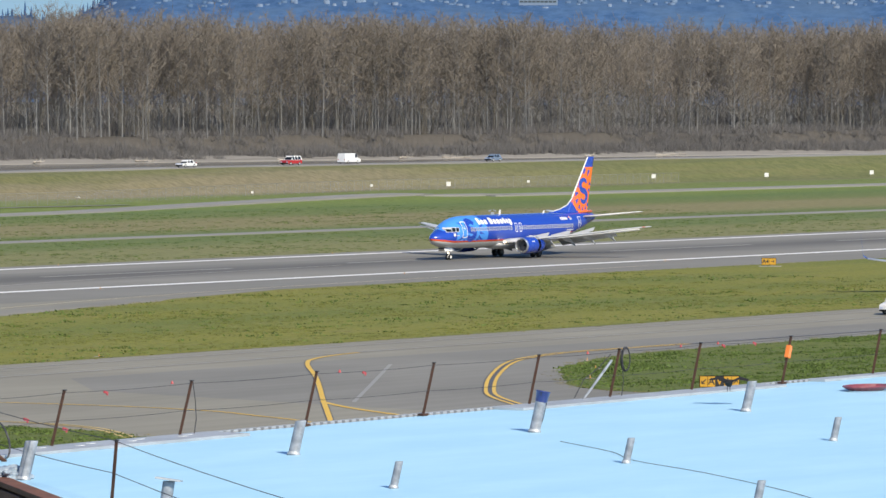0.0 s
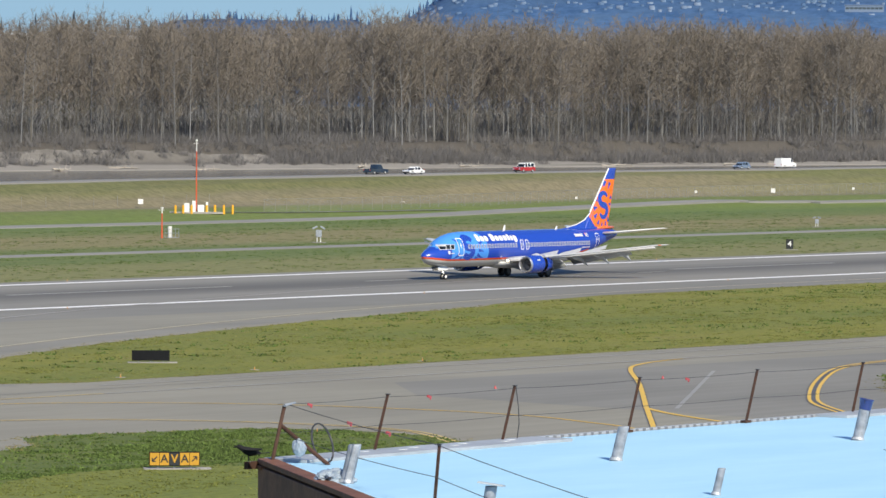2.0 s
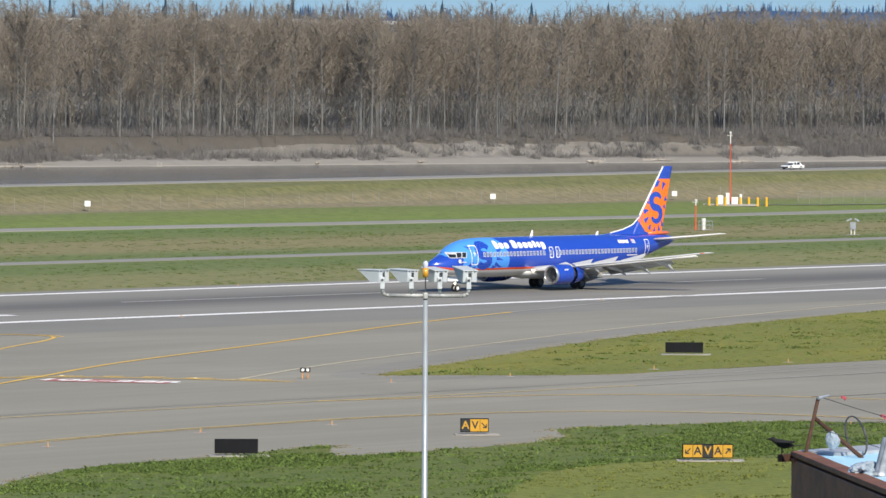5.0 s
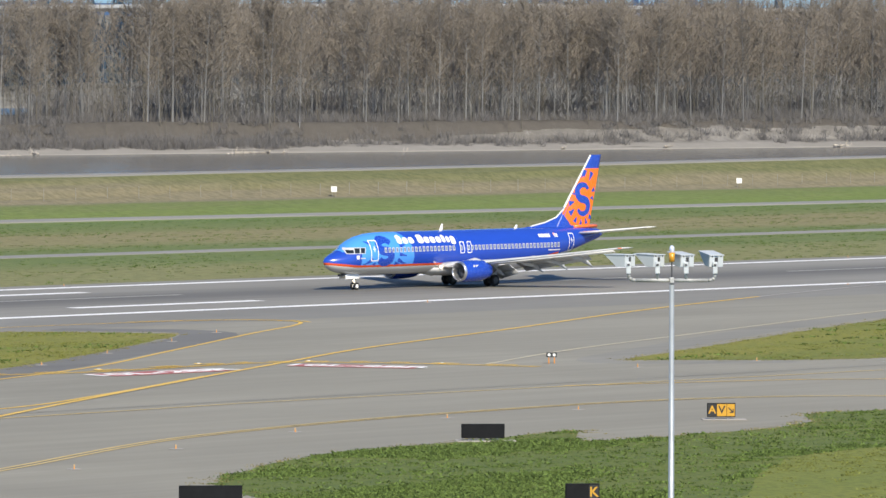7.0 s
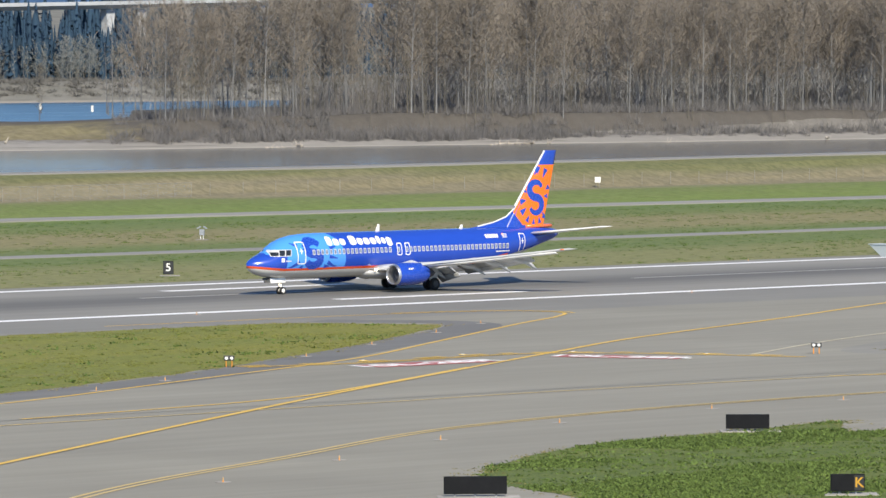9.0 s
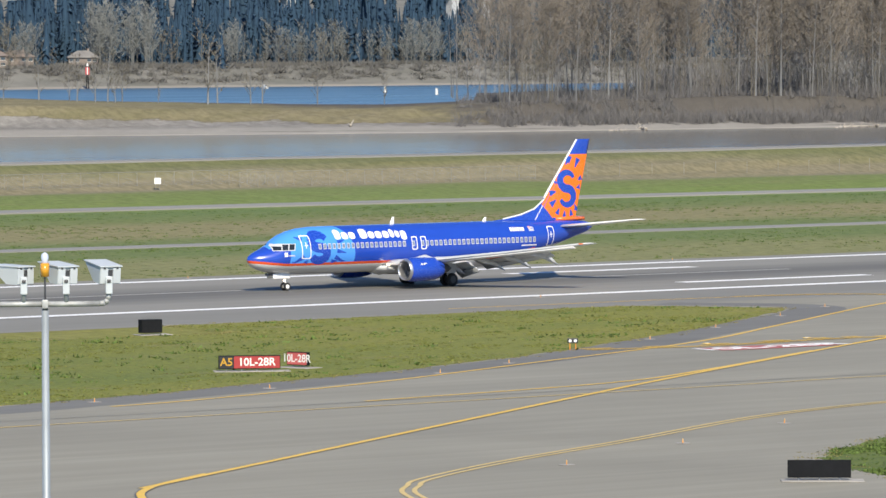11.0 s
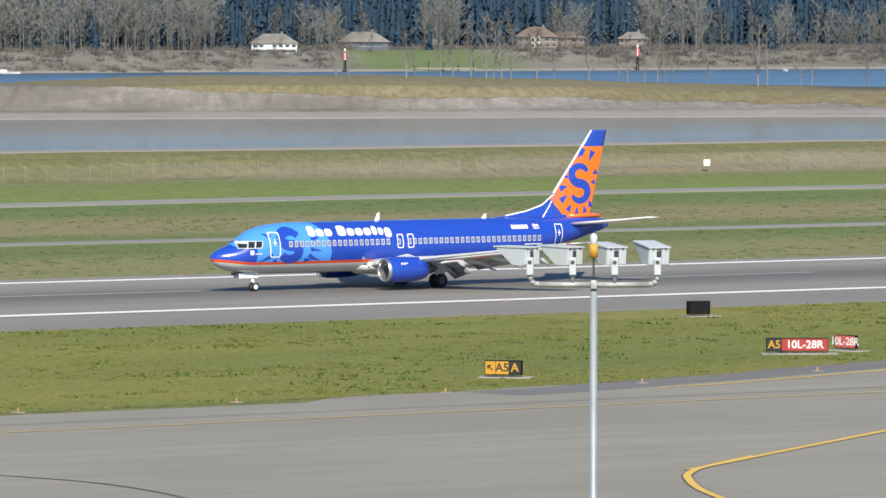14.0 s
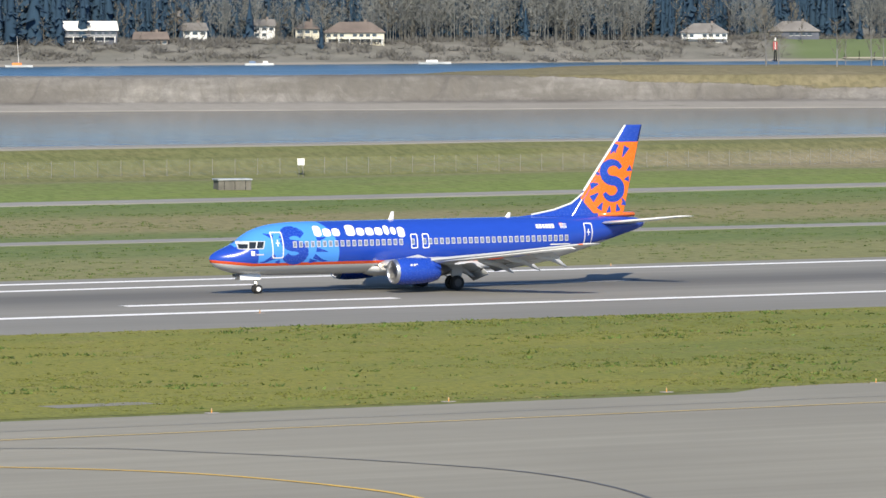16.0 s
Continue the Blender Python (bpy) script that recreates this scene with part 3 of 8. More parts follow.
def painted_panel(c, along_dir, length, width, text_size):
    """A red painted panel on the pavement with the runway's number in white."""
    a = math.atan2(along_dir[1], along_dir[0])
    m = pose(c[0], c[1], 0.038, 0, 0, math.degrees(a))
    bm = box(bmesh.new(), (0, 0, 0), (length, width, 0.004))
    root = part("painted_runway_number", bm, M["red_marking"])
    root.matrix_basis = m
    tagged(root, "red painted panel on the pavement with white runway number", "marking", kind="structure")
    lettering("10L-28R", root, (0, 0, 0.012), text_size * 1.15, M["white_line"], stretch=length / 8.2, bold=0.09)


def lettering(text, parent, at, size, mat, rx=0.0, rz=0.0, stretch=1.0, bold=0.0):
    cu = bpy.data.curves.new("letters", "FONT")
    cu.body, cu.size, cu.align_x, cu.align_y, cu.extrude, cu.offset = text, size, "CENTER", "CENTER", 0.004, bold
    tmp = new("letters", cu)
    me = bpy.data.meshes.new_from_object(tmp.evaluated_get(bpy.context.evaluated_depsgraph_get()))
    bpy.data.objects.remove(tmp)
    bpy.data.curves.remove(cu)
    me.materials.clear()
    me.materials.append(mat)
    me.transform(pose(*at, rx, 0, rz) @ Matrix.Diagonal((stretch, 1, 1, 1)))
    ob = new("letters", me)
    ob.parent = parent
    return ob


painted_panel((252.8, 281.4), (9.9, -0.4), 10.5, 3.2, 2.6)
painted_panel((268.2, 277.8), (4.2, -8.4), 9.5, 3.0, 2.4)

# ---- service roads, levee road ----
bm = bmesh.new()
ribbon(bm, catmull([(-900, 560), (0, 559.5), (244, 560), (367, 566), (480, 565), (600, 561), (716, 562), (800, 577), (870, 587), (890, 581), (1050, 577.5), (2400, 577)], 8), 9.0, lambda x, y: field_z(x, y) + 0.16, 0.6)
setting("service_road", bm, M["service_road"], "narrow grey asphalt service road through the grass", "road")
bm = bmesh.new()
ribbon(bm, [(x, 463 + 1.2 * math.sin(x * 0.011)) for x in range(-900, 2401, 60)], 5.4, 0.09, 0.3)
setting("service_path", bm, M["levee_road"], "grey asphalt path along the runway", "path")
bm = bmesh.new()
ribbon(bm, catmull([(713, 586.5), (735, 582), (775, 580)], 6), 3.0, lambda x, y: field_z(x, y) + 0.06)
setting("access_path", bm, M["service_road"], "pale access path to the equipment pad", "path")
bm = bmesh.new()
ribbon(bm, [(x, ROAD_Y) for x in [-900] + list(range(0, 1400, 40)) + [2400]], 8.6, lambda x, y: levee_z(x) + 0.16, 0.8)
setting("levee_road", bm, M["levee_road"], "pale asphalt road along the top of the levee", "road")

# ---- water ----
bm = bmesh.new()
sheet(bm, [(-2600, 640), (4200, 640), (4200, 1500), (1400, 1500), (-2600, 1500)], -4.0)
setting("river", bm, M["water"], "calm brown-grey river water with ripples", "water")
bm = bmesh.new()
sheet(bm, [(-2600, 1501), (4200, 1501), (4200, 4900), (-2600, 4900)], -4.0)
setting("river_channel", bm, M["water_blue"], "wind-ruffled blue water of the far channel", "water")


# ---- the wooded bank and the sandy spit across the river ----
def shore_y(x):
    """The waterline of the far bank."""
    if x > 930:
        return 1166 - (x - 930) * 0.145
    return 1166 + (930 - x) * 0.36


def bank_z(x, u):
    """Height above the field at u metres behind the waterline."""
    wood = smooth01(x, 890, 990)
    n1 = noise.noise((x * 0.012, u * 0.03, 1.0))
    n2 = noise.noise((x * 0.05, u * 0.12, 4.0))
    cut = 22 + 5 * n1 + 3 * noise.noise((x * 0.06, 0, 9))
    top_spit = 4.6 + 0.7 * n1 - 2.6 * smooth01(x, 780, 900)
    steep_spit = 6 + 14 * smooth01(x, 740, 880)
    top_wood = 4.4 + 1.0 * n1
    top = top_spit * (1 - wood) + top_wood * wood
    steep = steep_spit * (1 - wood) + 12 * wood
    beach = -4.6 + 2.6 * smooth01(u, 0, cut)
    gully = noise.noise((x * 0.09, u * 0.05, 12.0)) + 0.6 * noise.noise((x * 0.25, u * 0.1, 15.0))
    gully += 0.5 * noise.noise((x * 0.55, u * 0.1, 21.0))
    v = u + 2.6 * gully
    face = smooth01(v, cut, cut + steep)
    z = beach + (top + 2.0) * face + 0.25 * n2 + 0.9 * gully * face * (1 - face) * 2
    crest = 15 + 80 * smooth01(x, 615, 690)
    if wood < 0.5:
        z += (1.4 * smooth01(u, cut + 15, cut + 60)) * smooth01(800 - x, -60, 60) * smooth01(x, 640, 700)
        z -= (top + 9) * smooth01(u, crest + 40, crest + 130)
    return z


def bank():
    bm = bmesh.new()
    xs = [-1500, -700, -200] + list(range(100, 540, 8)) + [540 + 1.5 * k for k in range(280)] + list(range(960, 1900, 3)) + [2000, 2300, 2800, 3600]
    us = [-14, -4, 2, 6, 10, 13, 16, 18, 19.5, 21, 22.5, 24, 25.5, 27, 28.5, 30, 31.5, 33, 35, 38, 42, 47, 54, 64, 80, 100, 130, 170, 230, 320]
    rows = [[bm.verts.new((x + 0.8 * max(u, 0), shore_y(x) + u, bank_z(x, u) if u > 0 else -7.0 + 2.4 * (u + 14) / 14)) for x in xs] for u in us]
    for j, (a, b) in enumerate(zip(rows[:-1], rows[1:])):
        for i in range(len(xs) - 1):
            f = bm.faces.new((a[i], a[i + 1], b[i + 1], b[i]))
            f.smooth = True
    setting("river_bank", bm, M["sand"], "eroded sandy river bank with dry grass on top", "bank")


bank()


# ---- the far shore and the hills behind ----
def far_z(x, y):
    u = y - (2432 + 25 * noise.noise((x * 0.004, 0, 2)))
    z = -5 + 2 * smooth01(u, -10, 12) + 10 * smooth01(u, 8, 42) + 4 * smooth01(u, 60, 260) + 55 * smooth01(u, 250, 1100)
    return z + 1.2 * noise.noise((x * 0.02, y * 0.02, 3)) * smooth01(u, 10, 60)


def ridge_top(a):
    """Height of the horizon hills by bearing."""
    return 74 - 7 * smooth01(a, 48.0, 48.6) + 15 * smooth01(a, 49.6, 50.4) - 6 * smooth01(a, 52.2, 52.35) + 36 * smooth01(a, 52.4, 53.4) + 3 * noise.noise((a * 0.9, 0, 5))


def far_shore():
    bm = bmesh.new()
    xs = [-2600, -1500, -600, 0] + list(range(300, 3400, 30)) + [3600, 4200, 4800]
    ys = [2380, 2420, 2436, 2450, 2465, 2480, 2500, 2530, 2580, 2650, 2750, 2900, 3100, 3400, 3700]
    rows = [[bm.verts.new((x, y, far_z(x, y))) for x in xs] for y in ys]
    for a, b in zip(rows[:-1], rows[1:]):
        for i in range(len(xs) - 1):
            bm.faces.new((a[i], a[i + 1], b[i + 1], b[i])).smooth = True
    setting("far_shore", bm, M["shore"], "far river shore with lawns and brush rising to wooded hills", "shore")
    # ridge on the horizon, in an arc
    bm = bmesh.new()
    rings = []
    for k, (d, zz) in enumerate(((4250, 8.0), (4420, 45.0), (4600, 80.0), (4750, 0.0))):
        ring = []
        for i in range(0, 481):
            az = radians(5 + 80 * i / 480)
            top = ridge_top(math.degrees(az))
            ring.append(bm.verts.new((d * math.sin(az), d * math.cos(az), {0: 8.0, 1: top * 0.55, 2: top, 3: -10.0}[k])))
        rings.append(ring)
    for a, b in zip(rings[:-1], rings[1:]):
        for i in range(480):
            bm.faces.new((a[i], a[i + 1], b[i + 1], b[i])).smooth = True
    setting("backdrop", bm, M["ridge"], "forested hills on the horizon with haze painted into their blue", "hills")
    # glowing pale blue sheet added behind the hills as the low sky
    bm = bmesh.new()
    arc = [radians(-10 + 110 * i / 60) for i in range(61)]
    rings = [[bm.verts.new((4850 * math.sin(a), 4850 * math.cos(a), z)) for a in arc] for z in (-20.0, 330.0)]
    for i in range(60):
        bm.faces.new((rings[0][i], rings[0][i + 1], rings[1][i + 1], rings[1][i]))
    setting("backdrop_sky", bm, M["low_sky_glow"], "plain glowing pale blue sheet added as the low sky", "sky")


far_shore()
# ---- the airliner ----
def gloss(name, c, rough=0.25, metal=0.0, coat=0.5):
    n = Nodes(name, rough, metal)
    a, b = n.noise((0.8, 2.0, 2.0), 5, 0.6), n.noise((6, 12, 12), 3)
    n.b.inputs["Coat Weight"].default_value = coat
    n.b.inputs["Coat Roughness"].default_value = 0.1
    col = n.mix(n.ramp(a, [(0.4, 0.0), (0.75, 0.35)]), c, tint(c, 0.78))
    return n.done(col, n.math("MULTIPLY_ADD", b, 0.15, rough - 0.06))


BLUE, LIGHT_BLUE, ORANGE = (0.014, 0.062, 0.42), (0.065, 0.29, 0.80), (0.90, 0.175, 0.018)
M["blue"] = gloss("blue_paint", BLUE)
M["light_blue"] = gloss("light_blue_paint", LIGHT_BLUE)
M["orange"] = gloss("orange_paint", ORANGE)
M["white_paint"] = gloss("white_paint", (0.80, 0.80, 0.79), 0.3)
M["wing_grey"] = gloss("wing_grey_paint", (0.50, 0.51, 0.52), 0.4, 0.0, 0.1)
M["bare_metal"] = gloss("bare_metal", (0.62, 0.62, 0.63), 0.3, 0.9, 0.0)
M["dark_metal"] = worn("dark_metal", (0.10, 0.10, 0.105), 0.5, 0.6)
M["tyre"] = worn("tyre_rubber", (0.022, 0.022, 0.023), 0.85)
M["window_pane"] = gloss("cabin_window", (0.20, 0.23, 0.30), 0.2)
M["cockpit_glass"] = gloss("cockpit_glass", (0.02, 0.025, 0.03), 0.06)
lamp = Nodes("landing_lamp")
lamp.b.inputs["Emission Color"].default_value = (1, 0.82, 0.55, 1)
lamp.b.inputs["Emission Strength"].default_value = 6.0
M["lamp_glow"] = lamp.done((0.9, 0.85, 0.7))


def fuselage_material():
    """Blue above a red stripe and a grey belly; a light blue disc and nose band at the front."""
    n = Nodes("fuselage_paint", 0.25)
    n.b.inputs["Coat Weight"].default_value, n.b.inputs["Coat Roughness"].default_value = 0.5, 0.1
    s, z = n.math("ADD", n.axis(0), 4.0), n.axis(2)
    d = n.math("SQRT", n.math("ADD", n.math("POWER", n.math("SUBTRACT", s, 6.15), 2.0), n.math("POWER", n.math("MULTIPLY", n.math("SUBTRACT", z, 2.85), 1.14), 2.0)))
    disc = n.math("LESS_THAN", d, 4.0)
    band = n.math("MULTIPLY", n.math("GREATER_THAN", n.math("MULTIPLY_ADD", z, -0.55, n.math("ADD", s, 0.0)), -0.4), n.math("LESS_THAN", s, 7.5))
    band = n.math("MULTIPLY", band, n.math("GREATER_THAN", s, 1.75))
    nose = n.math("MULTIPLY", n.math("LESS_THAN", s, 3.35), n.math("LESS_THAN", z, 3.62))
    light = n.math("MULTIPLY", n.math("MAXIMUM", disc, band), n.math("SUBTRACT", 1.0, nose))
    a = n.noise((0.6, 2.0, 2.0), 5)
    blue = n.mix(n.ramp(a, [(0.4, 0.0), (0.75, 0.3)]), BLUE, tint(BLUE, 0.75))
    col = n.mix(light, blue, LIGHT_BLUE)
    # the stripe climbs along the tail
    lift = n.math("MULTIPLY", n.math("MAXIMUM", n.math("SUBTRACT", s, 26.0), 0.0), 0.16)
    dip = n.math("MULTIPLY", n.math("MAXIMUM", n.math("SUBTRACT", 3.0, s), 0.0), 0.10)
    zz = n.math("ADD", n.math("SUBTRACT", z, lift), n.math("MULTIPLY", dip, -1.0))
    col = n.mix(n.math("MULTIPLY", n.math("LESS_THAN", zz, 2.36), n.math("LESS_THAN", s, 30.5)), col, (0.66, 0.085, 0.025))
    dirt = n.mix(n.math("MULTIPLY", n.noise((0.5, 1.5, 3.0), 5), 0.5), (0.68, 0.67, 0.65), (0.42, 0.41, 0.40))
    col = n.mix(n.math("LESS_THAN", zz, 2.14), col, dirt)
    return n.done(col)


M["fuselage"] = fuselage_material()
# station from the nose: top, bottom, half width
SECTIONS = [(0.0, 2.77, 2.63, 0.07), (0.15, 3.02, 2.36, 0.34), (0.5, 3.25, 2.08, 0.66), (1.0, 3.47, 1.86, 0.97), (1.6, 3.70, 1.68, 1.25), (2.2, 4.0, 1.56, 1.46), (2.8, 4.45, 1.49, 1.61),
            (3.4, 4.80, 1.44, 1.71), (4.2, 5.08, 1.40, 1.79), (5.2, 5.29, 1.37, 1.85), (6.5, 5.40, 1.35, 1.88), (8.0, 5.42, 1.34, 1.88), (12.0, 5.42, 1.34, 1.88), (16.0, 5.42, 1.34, 1.88),
            (20.0, 5.42, 1.34, 1.88), (24.0, 5.42, 1.36, 1.88), (26.0, 5.42, 1.44, 1.87), (28.0, 5.42, 1.68, 1.82), (30.0, 5.42, 2.08, 1.70), (32.0, 5.40, 2.60, 1.48), (34.0, 5.36, 3.17, 1.18),
            (36.0, 5.28, 3.76, 0.80), (37.4, 5.15, 4.17, 0.50), (38.0, 5.02, 4.38, 0.28)]


def section(s):
    for a, b in zip(SECTIONS[:-1], SECTIONS[1:]):
        if s <= b[0]:
            u = (s - a[0]) / (b[0] - a[0])
            return [a[i] + (b[i] - a[i]) * u for i in (1, 2, 3)]
    return SECTIONS[-1][1:]


def skin(s, z, off=0.012, side=-1):
    """A point on the fuselage's skin at station s and height z."""
    top, bot, hy = section(s)
    zc, hz = (top + bot) / 2, (top - bot) / 2
    q = max(-0.98, min(0.98, (z - zc) / hz))
    y = hy * math.sqrt(1 - q * q)
    nrm = Vector((0, y / hy ** 2, q / hz)).normalized()
    return Vector((s - 4.0, side * (y + off * nrm.y), z + off * nrm.z))


def decal(bm, s0, s1, z0, z1, off=0.012, side=-1, slant=0.0, nx=0, nz=0):
    nx, nz = nx or max(1, int((s1 - s0) / 0.6)), nz or max(1, int((z1 - z0) / 0.15))
    g = [[bm.verts.new(skin(s0 + (s1 - s0) * i / nx + slant * (z0 + (z1 - z0) * j / nz - z0), z0 + (z1 - z0) * j / nz, off, side)) for i in range(nx + 1)] for j in range(nz + 1)]
    for j in range(nz):
        for i in range(nx):
            f = (g[j][i], g[j][i + 1], g[j + 1][i + 1], g[j + 1][i])
            bm.faces.new(f if side < 0 else f[::-1])
    return bm


def frame_decal(bm, s0, s1, z0, z1, w, side=-1, off=0.014):
    decal(bm, s0 + w, s1 - w, z0, z0 + w, off, side)
    decal(bm, s0 + w, s1 - w, z1 - w, z1, off, side)
    decal(bm, s0, s0 + w, z0 + 0.08, z1 - 0.08, off, side)
    decal(bm, s1 - w, s1, z0 + 0.08, z1 - 0.08, off, side)
    for a, b in ((s0, z0), (s1 - 2 * w, z0), (s0, z1 - 2 * w), (s1 - 2 * w, z1 - 2 * w)):
        decal(bm, a + 0.03, a + 2 * w - 0.03, b + 0.03, b + 2 * w - 0.03, off - 0.001, side)
    return bm


def rounded_decal(s0, s1, z0, z1, r, off=0.016, side=-1):
    """A plate with rounded corners laid on the skin."""
    bm = bmesh.new()
    r = min(r, (s1 - s0) / 2.2, (z1 - z0) / 2.2)
    prev = None
    for j in range(9):
        z = z0 + (z1 - z0) * j / 8
        e = max(0.0, r - min(z - z0, z1 - z))
        k = r - math.sqrt(max(0.0, r * r - e * e))
        row = [bm.verts.new(skin(s0 + k + (s1 - s0 - 2 * k) * i / 2, z, off, side)) for i in range(3)]
        if prev:
            for i in range(2):
                bm.faces.new((prev[i], prev[i + 1], row[i + 1], row[i]))
        prev = row
    return bm


def strip_decal(bm, line, width, off, place):
    """A stripe along a line (u, v) laid on a surface by place(u, v, off)."""
    prev = None
    n = len(line)
    for i, p in enumerate(line):
        a, b = Vector(line[max(i - 1, 0)]), Vector(line[min(i + 1, n - 1)])
        d = (b - a).normalized()
        w = width(i / (n - 1)) if callable(width) else width
        k = Vector((-d.y, d.x)) * w / 2
        cur = [bm.verts.new(place(p[0] + k.x * q, p[1] + k.y * q, off)) for q in (1.0, 0.66, 0.33, 0.0, -0.33, -0.66, -1.0)]
        if prev:
            for i in range(6):
                bm.faces.new((prev[i], prev[i + 1], cur[i + 1], cur[i]))
        prev = cur
    return bm


def double_bow(cx, cz, r, ax=1.0, n=14):
    """The emblem's line: two opposed bows joined in the middle."""
    up = [(cx + ax * r * math.cos(a), cz + r * 1.0 + r * math.sin(a)) for a in np.linspace(radians(20), radians(270), n)]
    lo = [(cx + ax * r * math.cos(a), cz - r * 1.0 + r * math.sin(a)) for a in np.linspace(radians(90), radians(-160), n)]
    return up + lo[1:]


def foil(chord, thick, le, y, z, twist=0.0, n=9):
    """A wing section as a ring: leading edge at le, in the plane of y."""
    pts = []
    for i in range(n):
        u = i / (n - 1)
        h = thick * (2.97 * math.sqrt(u) - 1.26 * u - 3.5 * u ** 2 + 2.84 * u ** 3 - 1.05 * u ** 4) * 0.5
        pts.append((u, h))
    ring = [(u, h) for u, h in pts] + [(u, -0.7 * h) for u, h in pts[-2:0:-1]]
    c, s = math.cos(twist), math.sin(twist)
    return [Vector((le + chord * (u * c + h * s), y, z + chord * (h * c - u * s))) for u, h in ring]


def wing_at(y):
    """Leading edge station, chord and height of the wing at |y|."""
    le = 10.0 + (y - 1.6) * 0.57 - (0.0 if y > 5 else 0.55 * (5 - y) / 3.4)
    te = 17.6 + (0.0 if y < 5.8 else (y - 5.8) * 0.285)
    return le, te - le, 2.02 + (y - 1.6) * 0.108 + 0.0011 * (y - 1.6) ** 2


def engine(parent, y):
    z, x0 = 1.60, 9.1
    eng = part("engine", loft(bmesh.new(), [[Vector((x0 + dx, y + r * math.cos(a), z + dz + r * (0.94 if math.sin(a) < 0 else 1.0) * math.sin(a))) for a in np.linspace(0, 2 * math.pi, 28, endpoint=False)]
                                             for dx, r, dz in ((0.28, 0.97, 0), (0.6, 1.04, 0), (1.2, 1.08, 0.01), (2.0, 1.08, 0.02), (2.55, 1.05, 0.03))], False), M["blue"], parent, "blue engine cowling", True)
    lip = [[Vector((x0 + dx, y + r * math.cos(a), z + r * (0.94 if math.sin(a) < 0 else 1.0) * math.sin(a))) for a in np.linspace(0, 2 * math.pi, 28, endpoint=False)]
           for dx, r in ((0.9, 0.76), (0.3, 0.78), (0.08, 0.81), (0.0, 0.87), (0.06, 0.93), (0.29, 0.972))]
    part("intake_lip", loft(bmesh.new(), lip, False), M["bare_metal"], eng, "polished metal intake lip", True)
    part("fan", loft(bmesh.new(), [[Vector((x0 + dx, y + r * math.cos(a), z + r * math.sin(a))) for a in np.linspace(0, 2 * math.pi, 24, endpoint=False)] for dx, r in ((0.85, 0.78), (0.86, 0.25), (0.45, 0.02))]), M["dark_metal"], eng, "dark fan with spinner")
    sleeve = part("reverser_sleeve", loft(bmesh.new(), [[Vector((dx, r * math.cos(a), dz + r * (0.94 if math.sin(a) < 0 else 1.0) * math.sin(a))) for a in np.linspace(0, 2 * math.pi, 28, endpoint=False)]
                                                         for dx, r, dz in ((0.0, 1.045, 0.03), (0.6, 1.0, 0.04), (1.2, 0.86, 0.06), (1.32, 0.80, 0.07))], False), M["blue"], parent, "sliding blue thrust reverser sleeve", True)
    sleeve.matrix_basis = Matrix.Translation((x0 + 2.56, y, z))
    part("exhaust", loft(bmesh.new(), [[Vector((x0 + dx, y + r * math.cos(a), z + 0.06 + r * math.sin(a))) for a in np.linspace(0, 2 * math.pi, 20, endpoint=False)] for dx, r in ((2.4, 0.86), (3.2, 0.66), (4.2, 0.48), (4.7, 0.36), (5.2, 0.06))]), M["dark_metal"], eng, "dark metal exhaust cone", True)
    le, ch, wz = wing_at(abs(y))
    bm = loft(bmesh.new(), [[Vector((x, y + sx * hw, zz)) for x, zz, hw in ((x0 + 0.9, z + 1.02, 0.05), (x0 + 2.6, z + 0.98, 0.2), (x0 + 5.0, z + 0.42, 0.2), (le + 3.4, wz - 0.02, 0.12), (le + 0.4, wz + 0.22, 0.2), (x0 + 2.3, z + 1.28, 0.15))] for sx in (-1, 1)])
    part("pylon", bm, M["wing_grey"], parent, "grey engine pylon")
    for a, dx in ((205, 1.2), (200, 1.45), (212, 1.7)):
        c = Vector((x0 + dx, y + (1.07 if y < 0 else -1.07) * math.cos(radians(a)), z + 0.55))
        part("hatch_mark", box(bmesh.new(), c, (0.16, 0.05, 0.16)), M["white_paint"], eng, "small white hatch mark")
    return sleeve


def wheel(name, parent, c, r, w, hub):
    bm = loft(bmesh.new(), [[Vector((c[0] + rr * math.cos(a), c[1] + dy, c[2] + rr * math.sin(a))) for a in np.linspace(0, 2 * math.pi, 20, endpoint=False)] for dy, rr in ((-w / 2, r * 0.72), (-w / 2, r * 0.9), (-w * 0.3, r), (w * 0.3, r), (w / 2, r * 0.9), (w / 2, r * 0.72))])
    t = part(name, bm, M["tyre"], parent, "black rubber tyre", True)
    bm = bmesh.new()
    tube(bm, (c[0], c[1] - w * 0.52, c[2]), (c[0], c[1] + w * 0.52, c[2]), r * 0.55, n=14)
    part("hub", bm, hub, t, "pale wheel hub")
    return t


MOVING = {}


